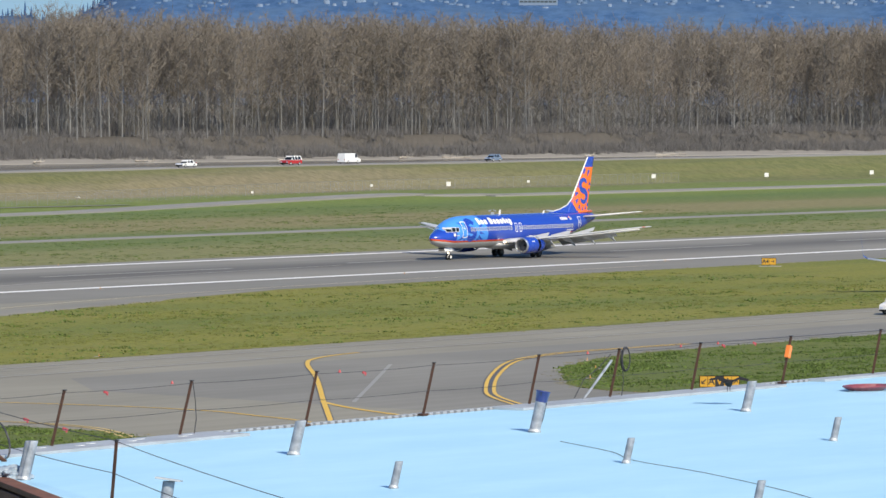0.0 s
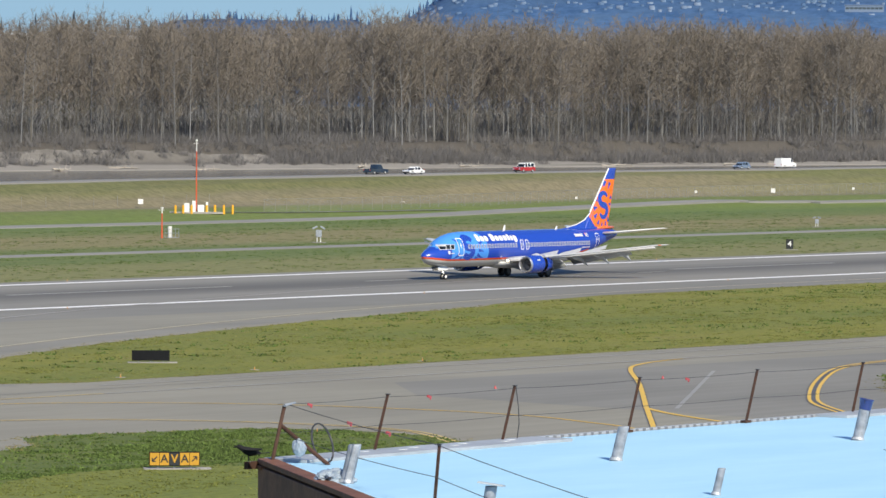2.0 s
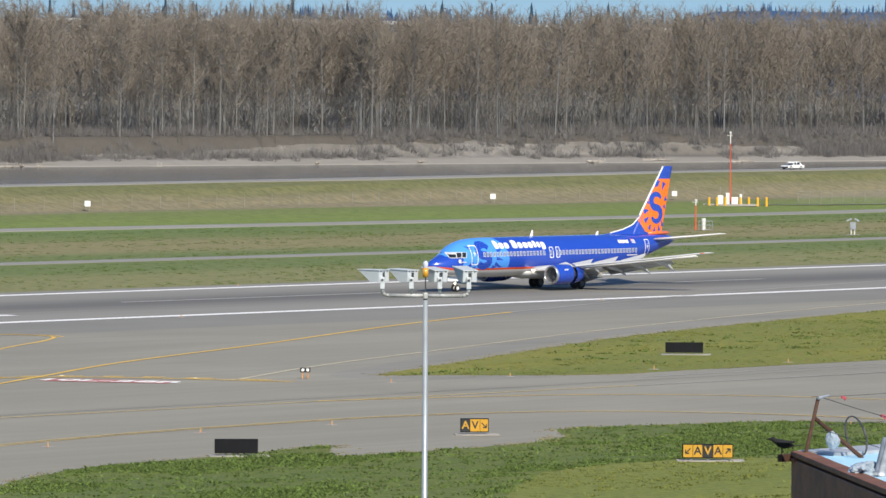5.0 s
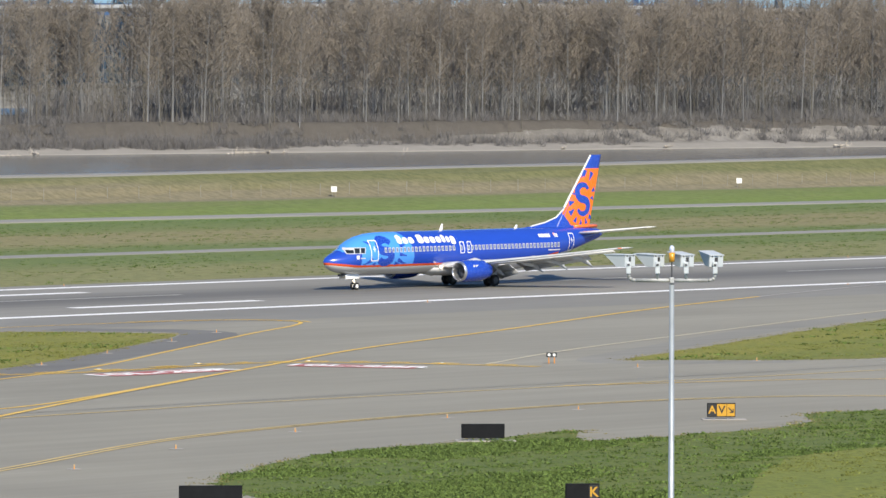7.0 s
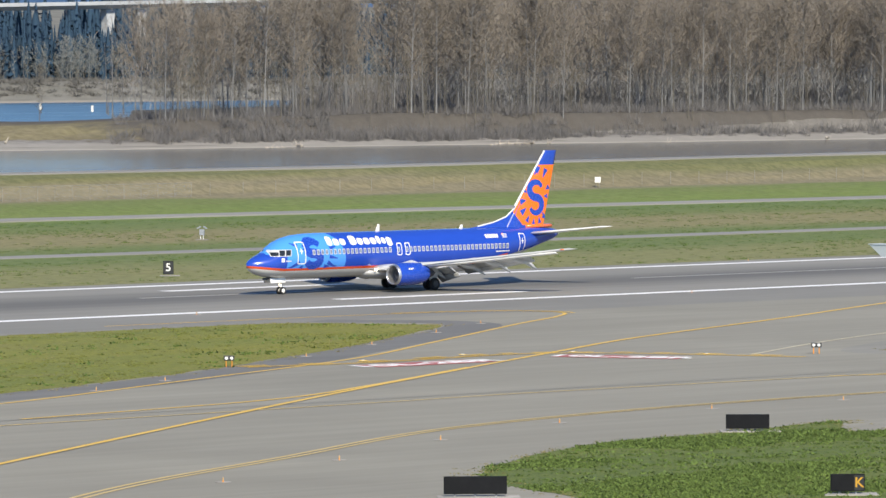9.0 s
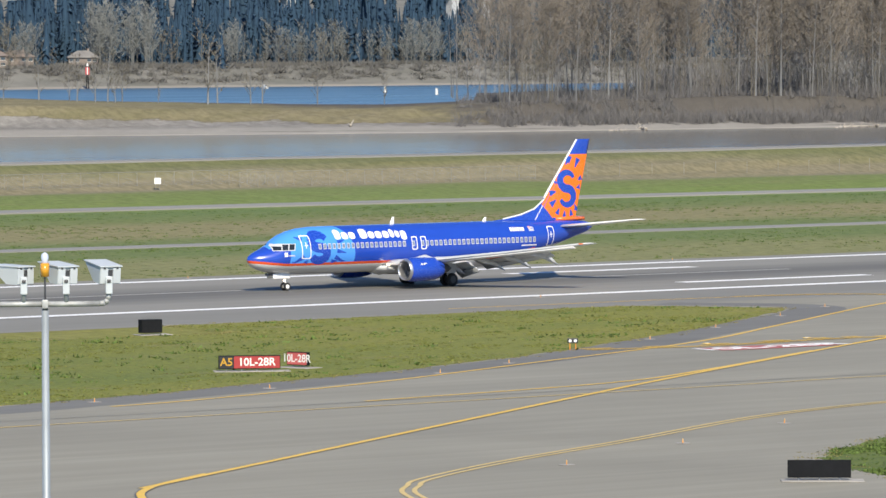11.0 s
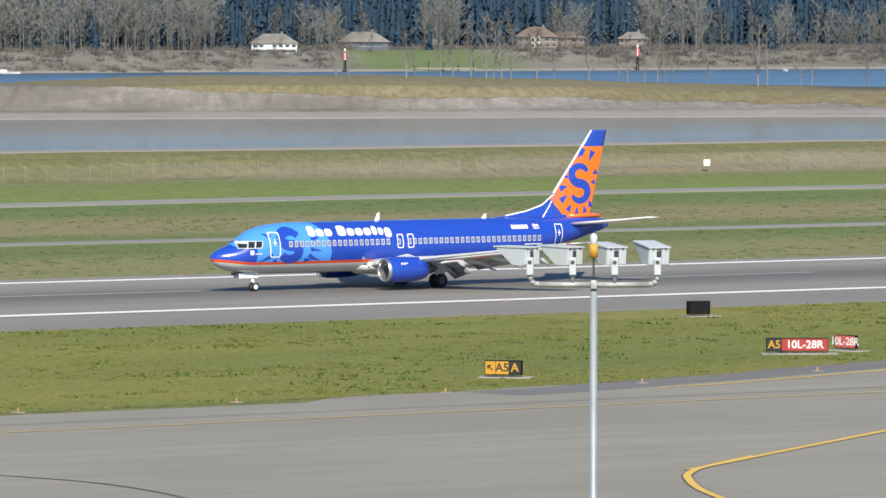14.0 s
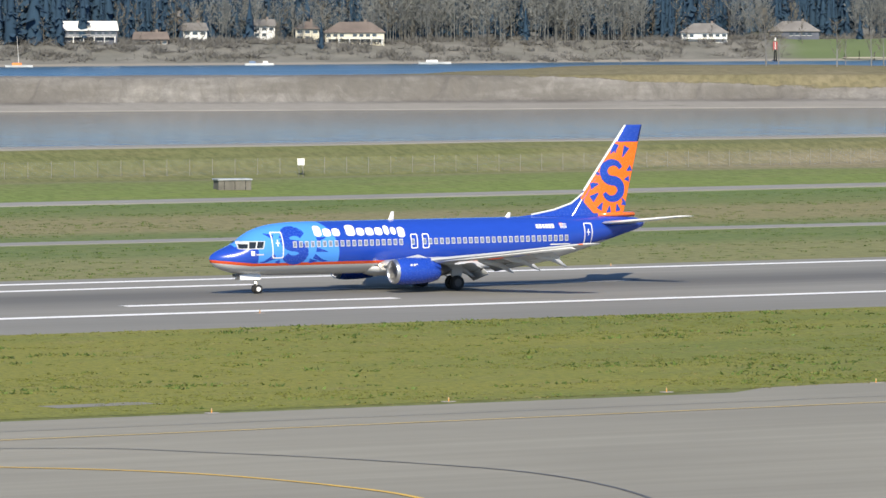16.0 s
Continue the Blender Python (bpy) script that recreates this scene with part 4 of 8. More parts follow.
def airliner():
    root = thing("airliner", "blue twin-engine airliner with orange tail rolling along the runway", "airplane")
    rings = []
    ss = sorted({*(k[0] for k in SECTIONS), *(0.05, 0.3, 0.75, 1.3, 1.9, 2.5, 3.1, 3.8, 4.7, 5.8, 7.2), *range(9, 38)})
    for s in ss:
        top, bot, hy = section(s)
        zc, hz = (top + bot) / 2, (top - bot) / 2
        rings.append([Vector((s - 4.0, hy * math.cos(a), zc + hz * math.sin(a))) for a in np.linspace(0, 2 * math.pi, 40, endpoint=False)])
    fus = part("fuselage", loft(bmesh.new(), rings), M["fuselage"], root, "blue fuselage with red stripe and pale grey belly", True)
    # wing-body fairing
    part("wing_fairing", loft(bmesh.new(), [[Vector((x, hw * math.cos(a), 1.75 + hh * math.sin(a))) for a in np.linspace(0, 2 * math.pi, 24, endpoint=False)] for x, hw, hh in ((8.6, 0.6, 0.25), (9.8, 1.75, 0.62), (12, 2.1, 0.72), (16, 2.1, 0.72), (18.5, 1.8, 0.6), (20.5, 0.7, 0.2))]), M["wing_grey"], root, "grey wing root fairing", True)
    for side in (-1, 1):
        for k in range(48):
            s = 6.35 + 0.508 * k
            if k in (19, 21) and side < 0:
                continue
            rim = part("window_frame", decal(bmesh.new(), s - 0.16, s + 0.16, 3.52, 3.98, 0.012, side, nx=1, nz=4), M["wing_grey"], fus)
            part("cabin_window", decal(bmesh.new(), s - 0.115, s + 0.115, 3.58, 3.92, 0.016, side, nx=1, nz=4), M["window_pane"], rim)
        for s0, s1, z0, z1, w in ((4.45, 5.40, 2.72, 4.72, 0.085), (16.35, 16.95, 3.22, 4.35, 0.08), (17.35, 17.95, 3.22, 4.35, 0.08), (31.95, 32.75, 3.1, 4.85, 0.08)):
            door = part("door_outline", frame_decal(bmesh.new(), s0, s1, z0, z1, w, side), M["white_paint"], fus, "white outline round a cabin door")
            if z1 > 4.5:
                mid = (s0 + s1) / 2
                bm = decal(bmesh.new(), mid - 0.17, mid + 0.17, (z0 + z1) / 2 + 0.12, (z0 + z1) / 2 + 0.2, 0.014, side)
                decal(bm, mid - 0.04, mid + 0.04, (z0 + z1) / 2 - 0.1, (z0 + z1) / 2 + 0.42, 0.013, side)
                part("door_handle", bm, M["white_paint"], door)
        # cockpit glazing: three panes a side in white frames
        for j, (a, b, z0, z1) in enumerate(((1.95, 2.55, 3.50, 3.82), (2.62, 3.10, 3.50, 3.98), (3.20, 3.68, 3.52, 4.0))):
            part("cockpit_window", decal(bmesh.new(), a, b, z0, z1, 0.02, side, 0.35, nx=3, nz=3), M["cockpit_glass"], fus, "dark cockpit window")
        part("cockpit_frame", decal(bmesh.new(), 1.88, 3.76, 3.45, 4.05, 0.012, side, 0.3, nx=8, nz=4), M["wing_grey"], fus, "pale frame round the cockpit windows")
    # the airline's title as plain white bars, one a character
    x = 8.1
    for w, h, lo in ((0.66, 0.80, 0), (0.68, 0.58, 0), (0.66, 0.58, 0), (0.28, 0, 0), (0.80, 0.80, 0), (0.66, 0.58, 0), (0.68, 0.58, 0), (0.66, 0.58, 0), (0.46, 0.72, 0), (0.46, 0.58, 0), (0.62, 0.58, 0.2)):
        if h:
            part("title_bar", rounded_decal(x, x + w, 4.30 - lo, 4.30 + h, 0.2), M["white_paint"], fus, "white bar of the airline's title")
        x += w + 0.12
    for k in range(6):
        part("marking_bar", decal(bmesh.new(), 27.6 + 0.28 * k, 27.82 + 0.28 * k, 4.52, 4.84, 0.014), M["white_paint"], fus, "small white bar")
    bm = bmesh.new()
    for k in range(4):
        decal(bm, 29.75, 30.35, 4.5 + 0.1 * k, 4.55 + 0.1 * k, 0.014)
    part("flag_stripes", bm, M["white_paint"], fus, "tiny striped flag")
    part("flag_canton", decal(bmesh.new(), 29.75, 30.0, 4.68, 4.9, 0.013), M["orange"], fus, "tiny striped flag")
    part("small_lettering", decal(bmesh.new(), 28.7, 30.6, 3.22, 3.31, 0.014), M["white_paint"], fus, "fine white lettering")
    part("nose_emblem", decal(bmesh.new(), 2.75, 3.05, 2.95, 3.3, 0.014), M["white_paint"], fus, "small white emblem on the nose")
    part("nose_lettering", decal(bmesh.new(), 3.15, 3.75, 2.98, 3.08, 0.014), M["wing_grey"], fus, "fine lettering on the nose")
    # emblem on the front disc
    place = lambda u, v, off: skin(u, v, off)
    bow = double_bow(6.3, 3.66, 0.55, 1.45)
    part("emblem_bow", strip_decal(bmesh.new(), bow, lambda u: 0.60 + 0.28 * math.sin(math.pi * u), 0.004, place), M["blue"], fus, "dark blue double bow emblem")
    for a, r0, r1 in ((206, 1.75, 3.1), (228, 1.75, 2.3), (318, 1.8, 2.7), (334, 1.9, 3.2), (350, 1.9, 2.9), (12, 2.0, 2.8), (158, 1.8, 2.5)):
        ca, sa = math.cos(radians(a)), math.sin(radians(a))
        ln = [(6.3 + r * ca, max(2.45, 3.66 + r * sa)) for r in np.linspace(r0, r1, 5)]
        part("emblem_ray", strip_decal(bmesh.new(), ln, lambda u: 0.05 + 0.34 * (1 - u) if r1 > 3 else 0.36 - 0.3 * u, 0.0035, place), M["blue"], fus, "dark blue ray of the emblem")
    # aerials
    for s, h in ((15.3, 0.62), (25.6, 0.34)):
        part("antenna", loft(bmesh.new(), [[Vector((s - 4 + a, b, 5.38)) for a, b in ((0, 0), (0.2, 0.05), (0.5, 0), (0.2, -0.05))], [Vector((s - 4 + 0.3 + a, b, 5.42 + h)) for a, b in ((0, 0), (0.1, 0.03), (0.24, 0), (0.1, -0.03))]]), M["white_paint"], root, "white blade aerial on the spine")
    part("antenna", box(bmesh.new(), (10.2, 0, 1.2), (0.35, 0.05, 0.34)), M["wing_grey"], root, "belly blade aerial")
    # wings
    for side in (-1, 1):
        rings = []
        for y in (1.2, 2.6, 4.8, 5.8, 8.5, 11.5, 14.5, 16.4, 17.0, 17.15):
            le, ch, z = wing_at(y)
            k = 1.0 if y < 16.9 else (0.8 if y < 17.1 else 0.45)
            fl = 0.78 if y < 12.6 else 1.0
            rings.append(foil(ch * k * fl, 0.13 if y < 5 else 0.11, le + (1 - k) * ch * 0.6, side * y, z))
        wing = part("wing", loft(bmesh.new(), rings if side < 0 else rings), M["wing_grey"], root, "pale grey swept wing", True)
        # slat along the leading edge
        bm = bmesh.new()
        loft(bm, [foil(ch0, 0.2, le0 - 0.42, side * y, z0 - 0.16, 0.25, 7) for y in (6.1, 9.0, 12.5, 16.5) for le0, c0, z0 in (wing_at(y),) for ch0 in (0.62,)])
        part("slat", bm, M["white_paint"], wing, "drooped white leading edge slat", True)
        part("slat", loft(bmesh.new(), [foil(0.8, 0.2, wing_at(y)[0] - 0.3, side * y, wing_at(y)[2] - 0.12, 0.3, 7) for y in (2.2, 3.9)]), M["white_paint"], wing, "drooped white leading edge slat", True)
        # flaps hang behind the wing
        for y0, y1 in ((2.0, 4.5), (5.5, 12.5)):
            for k, (dx, dz, tw, cf) in enumerate(((-0.02, -0.14, 0.42, 0.20), (0.16, -0.48, 0.72, 0.11))):
                rr = []
                for y in (y0, (y0 + y1) / 2, y1):
                    le, ch, z = wing_at(y)
                    rr.append(foil(ch * cf, 0.16, le + ch * (0.78 + dx), side * y, z + dz * ch / 4.2, tw, 7))
                part("flap", loft(bmesh.new(), rr), M["wing_grey"], wing, "extended pale flap", True)
        for y in (3.1, 6.9, 9.2, 11.6):
            le, ch, z = wing_at(y)
            x1 = le + ch * 0.5
            part("flap_fairing", loft(bmesh.new(), [[Vector((x1 + dx, side * y + r * math.cos(a), z - 0.22 + dz + 1.4 * r * math.sin(a))) for a in np.linspace(0, 2 * math.pi, 10, endpoint=False)] for dx, dz, r in ((0, 0, 0.05), (0.7, -0.12, 0.17), (1.7, -0.26, 0.19), (2.5, -0.62, 0.16), (3.15, -1.0, 0.04))]), M["wing_grey"], wing, "pointed flap track fairing", True)
        # ground spoilers, hinged at their front edge
        for y0, y1 in ((2.5, 4.9), (5.0, 7.6), (7.7, 10.4)):
            ya = (y0 + y1) / 2
            le, ch, z = wing_at(ya)
            hinge = le + ch * 0.60
            sw = (wing_at(y1)[0] + wing_at(y1)[1] * 0.6 - wing_at(y0)[0] - wing_at(y0)[1] * 0.6) / 2
            bm = loft(bmesh.new(), [[Vector((sgn * sw + dx, side * sgn * (y1 - y0) / 2, dz)) for dx, dz in ((0, 0), (0.6, 0), (0.6, 0.03), (0, 0.05))] for sgn in (-1, 1)])
            sp = part("spoiler", bm, M["wing_grey"], root, "hinged pale spoiler panel")
            home = (hinge, side * ya, z + 0.025 * ch)
            sp.matrix_basis = pose(*home)
            MOVING.setdefault("spoilers", []).append((sp, home))
        part("wing_tip_light", box(bmesh.new(), (wing_at(16.6)[0] + 0.25, side * 16.9, wing_at(17)[2]), (0.3, 0.25, 0.08), None, 0.02), M["orange"] if side < 0 else M["window_pane"], wing, "red wing tip light")
        part("landing_light", box(bmesh.new(), (9.6, side * 2.0, 2.0), (0.08, 0.3, 0.16), None, 0.02), M["lamp_glow"], wing, "lit landing light")
        sleeve = engine(root, side * 4.83)
        MOVING.setdefault("sleeves", []).append((sleeve, tuple(sleeve.matrix_basis.translation)))
        # tailplane
        rr = [foil(ch, 0.1, le - 4, side * y, z) for y, le, ch, z in ((0.35, 33.3, 3.9, 4.72), (3.5, 35.15, 2.75, 5.05), (6.9, 37.15, 1.5, 5.43), (7.15, 37.6, 0.95, 5.45))]
        part("tailplane", loft(bmesh.new(), rr), M["white_paint"], root, "white swept tailplane", True)
        # main landing gear
        gear = part("main_gear", tube(bmesh.new(), (15.6, side * 2.6, 2.3), (15.6, side * 2.86, 0.55), 0.13), M["bare_metal"], root, "main landing gear leg")
        for dy in (-0.43, 0.43):
            wheel("wheel", gear, (15.6, side * 2.86 + dy, 0.565), 0.565, 0.38, M["dark_metal"])
        tube_bm = tube(bmesh.new(), (15.6, side * 2.3, 0.565), (15.6, side * 3.4, 0.565), 0.09)
        part("axle", tube_bm, M["dark_metal"], gear)
        part("gear_door", box(bmesh.new(), (15.6, side * 3.25, 1.5), (0.9, 0.05, 0.9), pose(0, 0, 0, side * -8)), M["wing_grey"], gear, "grey gear door")
    # nose gear
    gear = part("nose_gear", tube(bmesh.new(), (0.05, 0, 1.7), (0, 0, 0.36), 0.09), M["white_paint"], root, "white nose gear leg")
    for dy in (-0.22, 0.22):
        wheel("wheel", gear, (0, dy, 0.345), 0.345, 0.2, M["white_paint"])
    part("axle", tube(bmesh.new(), (0, -0.3, 0.345), (0, 0.3, 0.345), 0.05), M["dark_metal"], gear)
    for dy in (-0.42, 0.42):
        part("gear_door", box(bmesh.new(), (-0.75, dy, 1.28), (1.75, 0.04, 0.42), pose(0, 0, 0, dy * 20)), M["white_paint"], gear, "white nose gear door")
    part("taxi_light", box(bmesh.new(), (-0.12, 0, 0.85), (0.1, 0.14, 0.14), None, 0.02), M["lamp_glow"], gear, "lit taxi light")
    part("gear_well", box(bmesh.new(), (-1.6, 0, 1.42), (0.6, 0.7, 0.2)), M["dark_metal"], root, "dark nose gear bay")
    # fin: leading edge, trailing edge by height
    def fin_edges(z):
        le = 31.25 + (z - 5.4) * 0.735
        te = 36.3 + (z - 5.4) * 0.243
        return le - 4, te - 4

    def fin_skin(u, v, off=0.012):
        le, te = fin_edges(v)
        k = min(1.0, max(0.0, (u - 4 - le) / (te - le)))
        half = (te - le) * 0.10 * 0.5 * (2.97 * math.sqrt(k) - 1.26 * k - 3.5 * k ** 2 + 2.84 * k ** 3 - 1.05 * k ** 4)
        return Vector((u - 4, -(half + off), v))

    rings = []
    for z in (4.9, 5.4, 6.4, 7.5, 8.6, 9.7, 10.8, 11.8, 12.35, 12.48):
        le, te = fin_edges(z)
        ring = foil(te - le, 0.10, 0, 0, 0, 0, 11)
        for p in ring:
            k = p.x
            p.y, p.z = (p.z if p.z >= 0 else p.z / 0.7), z
            p.x = le + k
        rings.append(ring)
    fin = part("fin", loft(bmesh.new(), rings), M["blue"], root, "tall blue and orange fin", True)
    ridge = ((22.4, 5.36, 0.02), (24.0, 5.52, 0.05), (26.0, 5.86, 0.09), (27.6, 6.35, 0.13), (28.9, 7.3, 0.16))
    part("dorsal_fin", loft(bmesh.new(), [[Vector((x, 0, z)), Vector((x, hw, 5.38)), Vector((x, 0, 5.2)), Vector((x, -hw, 5.38))] for x, z, hw in ridge]), M["blue"], root, "blue dorsal fin")
    # the bright glint on the bare metal edge, drawn as a white tube
    part("dorsal_glint", pipe_run(bmesh.new(), [Vector((x, 0, z + 0.02)) for x, z, hw in ridge[1:]], 0.07, 8), M["white_paint"], fin, "white strip painted as the glint on the dorsal fin's metal edge")
    # leading edge band
    bm = tube(bmesh.new(), (fin_edges(7.3)[0] + 0.08, 0, 7.3), (fin_edges(12.45)[0] + 0.06, 0, 12.45), 0.115, 0.075, 10)
    part("leading_edge", bm, M["white_paint"], fin, "white leading edge of the fin")

    # orange panel with a ragged lower front corner
    def panel(z0, z1, a0, a1, mat, name, label, off):
        bm = bmesh.new()
        prev = None
        for j in range(15):
            z = z0 + (z1 - z0) * j / 14
            le, te = fin_edges(z)
            row = [bm.verts.new(fin_skin(4 + max(le + 0.12, a0(z)) + (min(te - 0.02, a1(z)) - max(le + 0.12, a0(z))) * i / 8, z, off)) for i in range(9)]
            if prev:
                for i in range(8):
                    bm.faces.new((prev[i], prev[i + 1], row[i + 1], row[i]))
            prev = row
        return part(name, bm, mat, fin, label, True)

    panel(5.55, 11.15, lambda z: 28.0 + max(0, 7.1 - z) * 0.95, lambda z: 99, M["orange"], "orange_panel", "orange panel on the fin", 0.01)
    part("tail_root", loft(bmesh.new(), [[Vector((x, 0.32 * math.cos(a), 5.42 + 0.2 * math.sin(a))) for a in np.linspace(0, 2 * math.pi, 12, endpoint=False)] for x in (29.9, 31.5, 33.2)]), M["orange"], fin, "orange root of the fin", True)
    cx, cz = 35.25, 8.1
    bow = double_bow(cx, cz, 0.72, 1.12)
    part("fin_emblem", strip_decal(bmesh.new(), bow, lambda u: 0.36 + 0.40 * math.sin(math.pi * u), 0.022, fin_skin), M["blue"], fin, "blue double bow emblem on the fin")
    for a, r0, r1, w in ((62, 2.1, 3.0, 0.28), (83, 2.2, 2.9, 0.22), (112, 2.3, 3.0, 0.26), (28, 1.6, 2.1, 0.25), (4, 1.2, 1.75, 0.25), (160, 1.35, 1.9, 0.3), (190, 1.4, 2.2, 0.3), (215, 1.7, 2.5, 0.3), (240, 2.0, 2.6, 0.26), (262, 2.0, 2.6, 0.24), (284, 1.9, 2.5, 0.24), (305, 1.7, 2.4, 0.24)):
        ca, sa = math.cos(radians(a)), math.sin(radians(a))
        part("fin_ray", strip_decal(bmesh.new(), [(min(max(cx + r * ca * 0.95, fin_edges(cz + r * sa)[0] + 4.3), fin_edges(cz + r * sa)[1] + 3.85), cz + r * sa) for r in (r0, (r0 + r1) / 2, r1)], lambda u: 1.7 * w * (0.2 + u), 0.021, fin_skin), M["blue"], fin, "blue ray of the fin's emblem")
    part("tail_cone", tube(bmesh.new(), (33.8, 0, 4.7), (34.2, 0, 4.72), 0.3, 0.16, 12), M["bare_metal"], root, "metal tail cone")
    return root


plane = airliner()
PLANE_Y = 372.9
PLANE_X = [(0, 564.8), (0.5, 547.2), (1, 530.1), (1.5, 513.3), (2, 496.8), (2.5, 480.7), (3, 465.3), (3.5, 450.4), (4, 435.8), (4.5, 422.0), (7, 359.8), (7.5, 348.6), (8, 337.9), (8.5, 327.6), (11, 279.5),
           (12.5, 250.8), (13, 241.1), (13.5, 231.5), (14, 221.9), (14.5, 212.3), (15, 202.8), (15.5, 193.4), (16, 184.0)]
# ---- trees ----
def prism(P, R, sides=3):
    """A tapered tube through points P with radii R, as triangles."""
    P = np.asarray(P, float)
    V, T = [], []
    for i, p in enumerate(P):
        d = P[min(i + 1, len(P) - 1)] - P[max(i - 1, 0)]
        d /= np.linalg.norm(d) + 1e-9
        a = np.cross(d, (0.31, 0.87, 0.38))
        a /= np.linalg.norm(a) + 1e-9
        b = np.cross(d, a)
        for k in range(sides):
            w = 2 * math.pi * k / sides
            V.append(p + R[i] * (math.cos(w) * a + math.sin(w) * b))
    for i in range(len(P) - 1):
        for k in range(sides):
            q, r = i * sides + k, i * sides + (k + 1) % sides
            T += [(q, r, r + sides), (q, r + sides, q + sides)]
    return np.array(V), np.array(T)


def weld(parts):
    V, T, n = [], [], 0
    for v, t in parts:
        V.append(v)
        T.append(t + n)
        n += len(v)
    return np.concatenate(V), np.concatenate(T)


def spike(p, d, L, r):
    """A thin pointed twig or blade, turned by chance of its own direction."""
    d = np.asarray(d, float)
    d = d / (np.linalg.norm(d) + 1e-9)
    a = np.cross(d, (math.sin(37.0 * d[0] + 11.0 * L), math.cos(53.0 * d[1] + 7.0 * L), 0.25))
    a /= np.linalg.norm(a) + 1e-9
    return np.array([p + 1.35 * r * a, p - 1.35 * r * a, p + d * L]), np.array([(0, 1, 2)])


def bare_tree(seed, H, limbs, twigs, spread=1.0, low=0.3, tr=0.0095, tw=0.055, dome=0.0):
    """Two (V, T) pairs: trunk with limbs, and the crown of fine twigs."""
    rnd = random.Random(seed)
    wob = [rnd.uniform(-1, 1) for _ in range(4)]
    axis = lambda u: np.array([H * 0.03 * (wob[0] * u + wob[1] * u * u * 1.2), H * 0.03 * (wob[2] * u + wob[3] * u * u), H * u])
    us = np.linspace(0, 0.96 - 0.1 * dome, 8)
    wood = [prism([axis(u) for u in us], [H * tr * (1.25 if i == 0 else 1.0) * (1 - 0.88 * u) for i, u in enumerate(us)], 5)]
    crown = []
    for k in range(limbs):
        u = low + (0.95 - 0.10 * dome - low) * ((k + rnd.random()) / limbs) ** (0.9 - 0.25 * dome)
        az = rnd.uniform(0, 2 * math.pi)
        L = H * (0.10 + 0.07 * dome + (0.22 - 0.10 * dome) * (1 - u) ** 0.8) * spread * rnd.uniform(0.6, 1.25)
        rise = rnd.uniform(0.7, 1.7)
        p0 = axis(u)
        d = np.array([math.cos(az), math.sin(az), rise])
        d /= np.linalg.norm(d)
        p1 = p0 + d * L * 0.55
        d2 = d + np.array([rnd.uniform(-0.3, 0.3), rnd.uniform(-0.3, 0.3), 0.35])
        d2 /= np.linalg.norm(d2)
        p2 = p1 + d2 * L * 0.6
        r = H * tr * 0.42 * (1 - 0.6 * u)
        wood.append(prism([p0, p1, p2], [r, r * 0.6, r * 0.2], 3))
        for j in range(max(1, twigs // limbs)):
            w = rnd.uniform(0.15, 1.0)
            q = p0 + (p1 - p0) * (w / 0.55) if w < 0.55 else p1 + (p2 - p1) * ((w - 0.55) / 0.45)
            t = d2 * 0.8 + np.array([rnd.gauss(0, 0.8), rnd.gauss(0, 0.8), rnd.gauss(0.35, 0.6)])
            crown.append(spike(q, t, H * rnd.uniform(0.03, 0.085), tw * rnd.uniform(0.6, 1.3)))
    return weld(wood), weld(crown)


def stand_spot(rnd, near):
    x = rnd.uniform(938, 1990)
    u = rnd.uniform(30, 62) if near else rnd.uniform(55, 210)
    return x, u


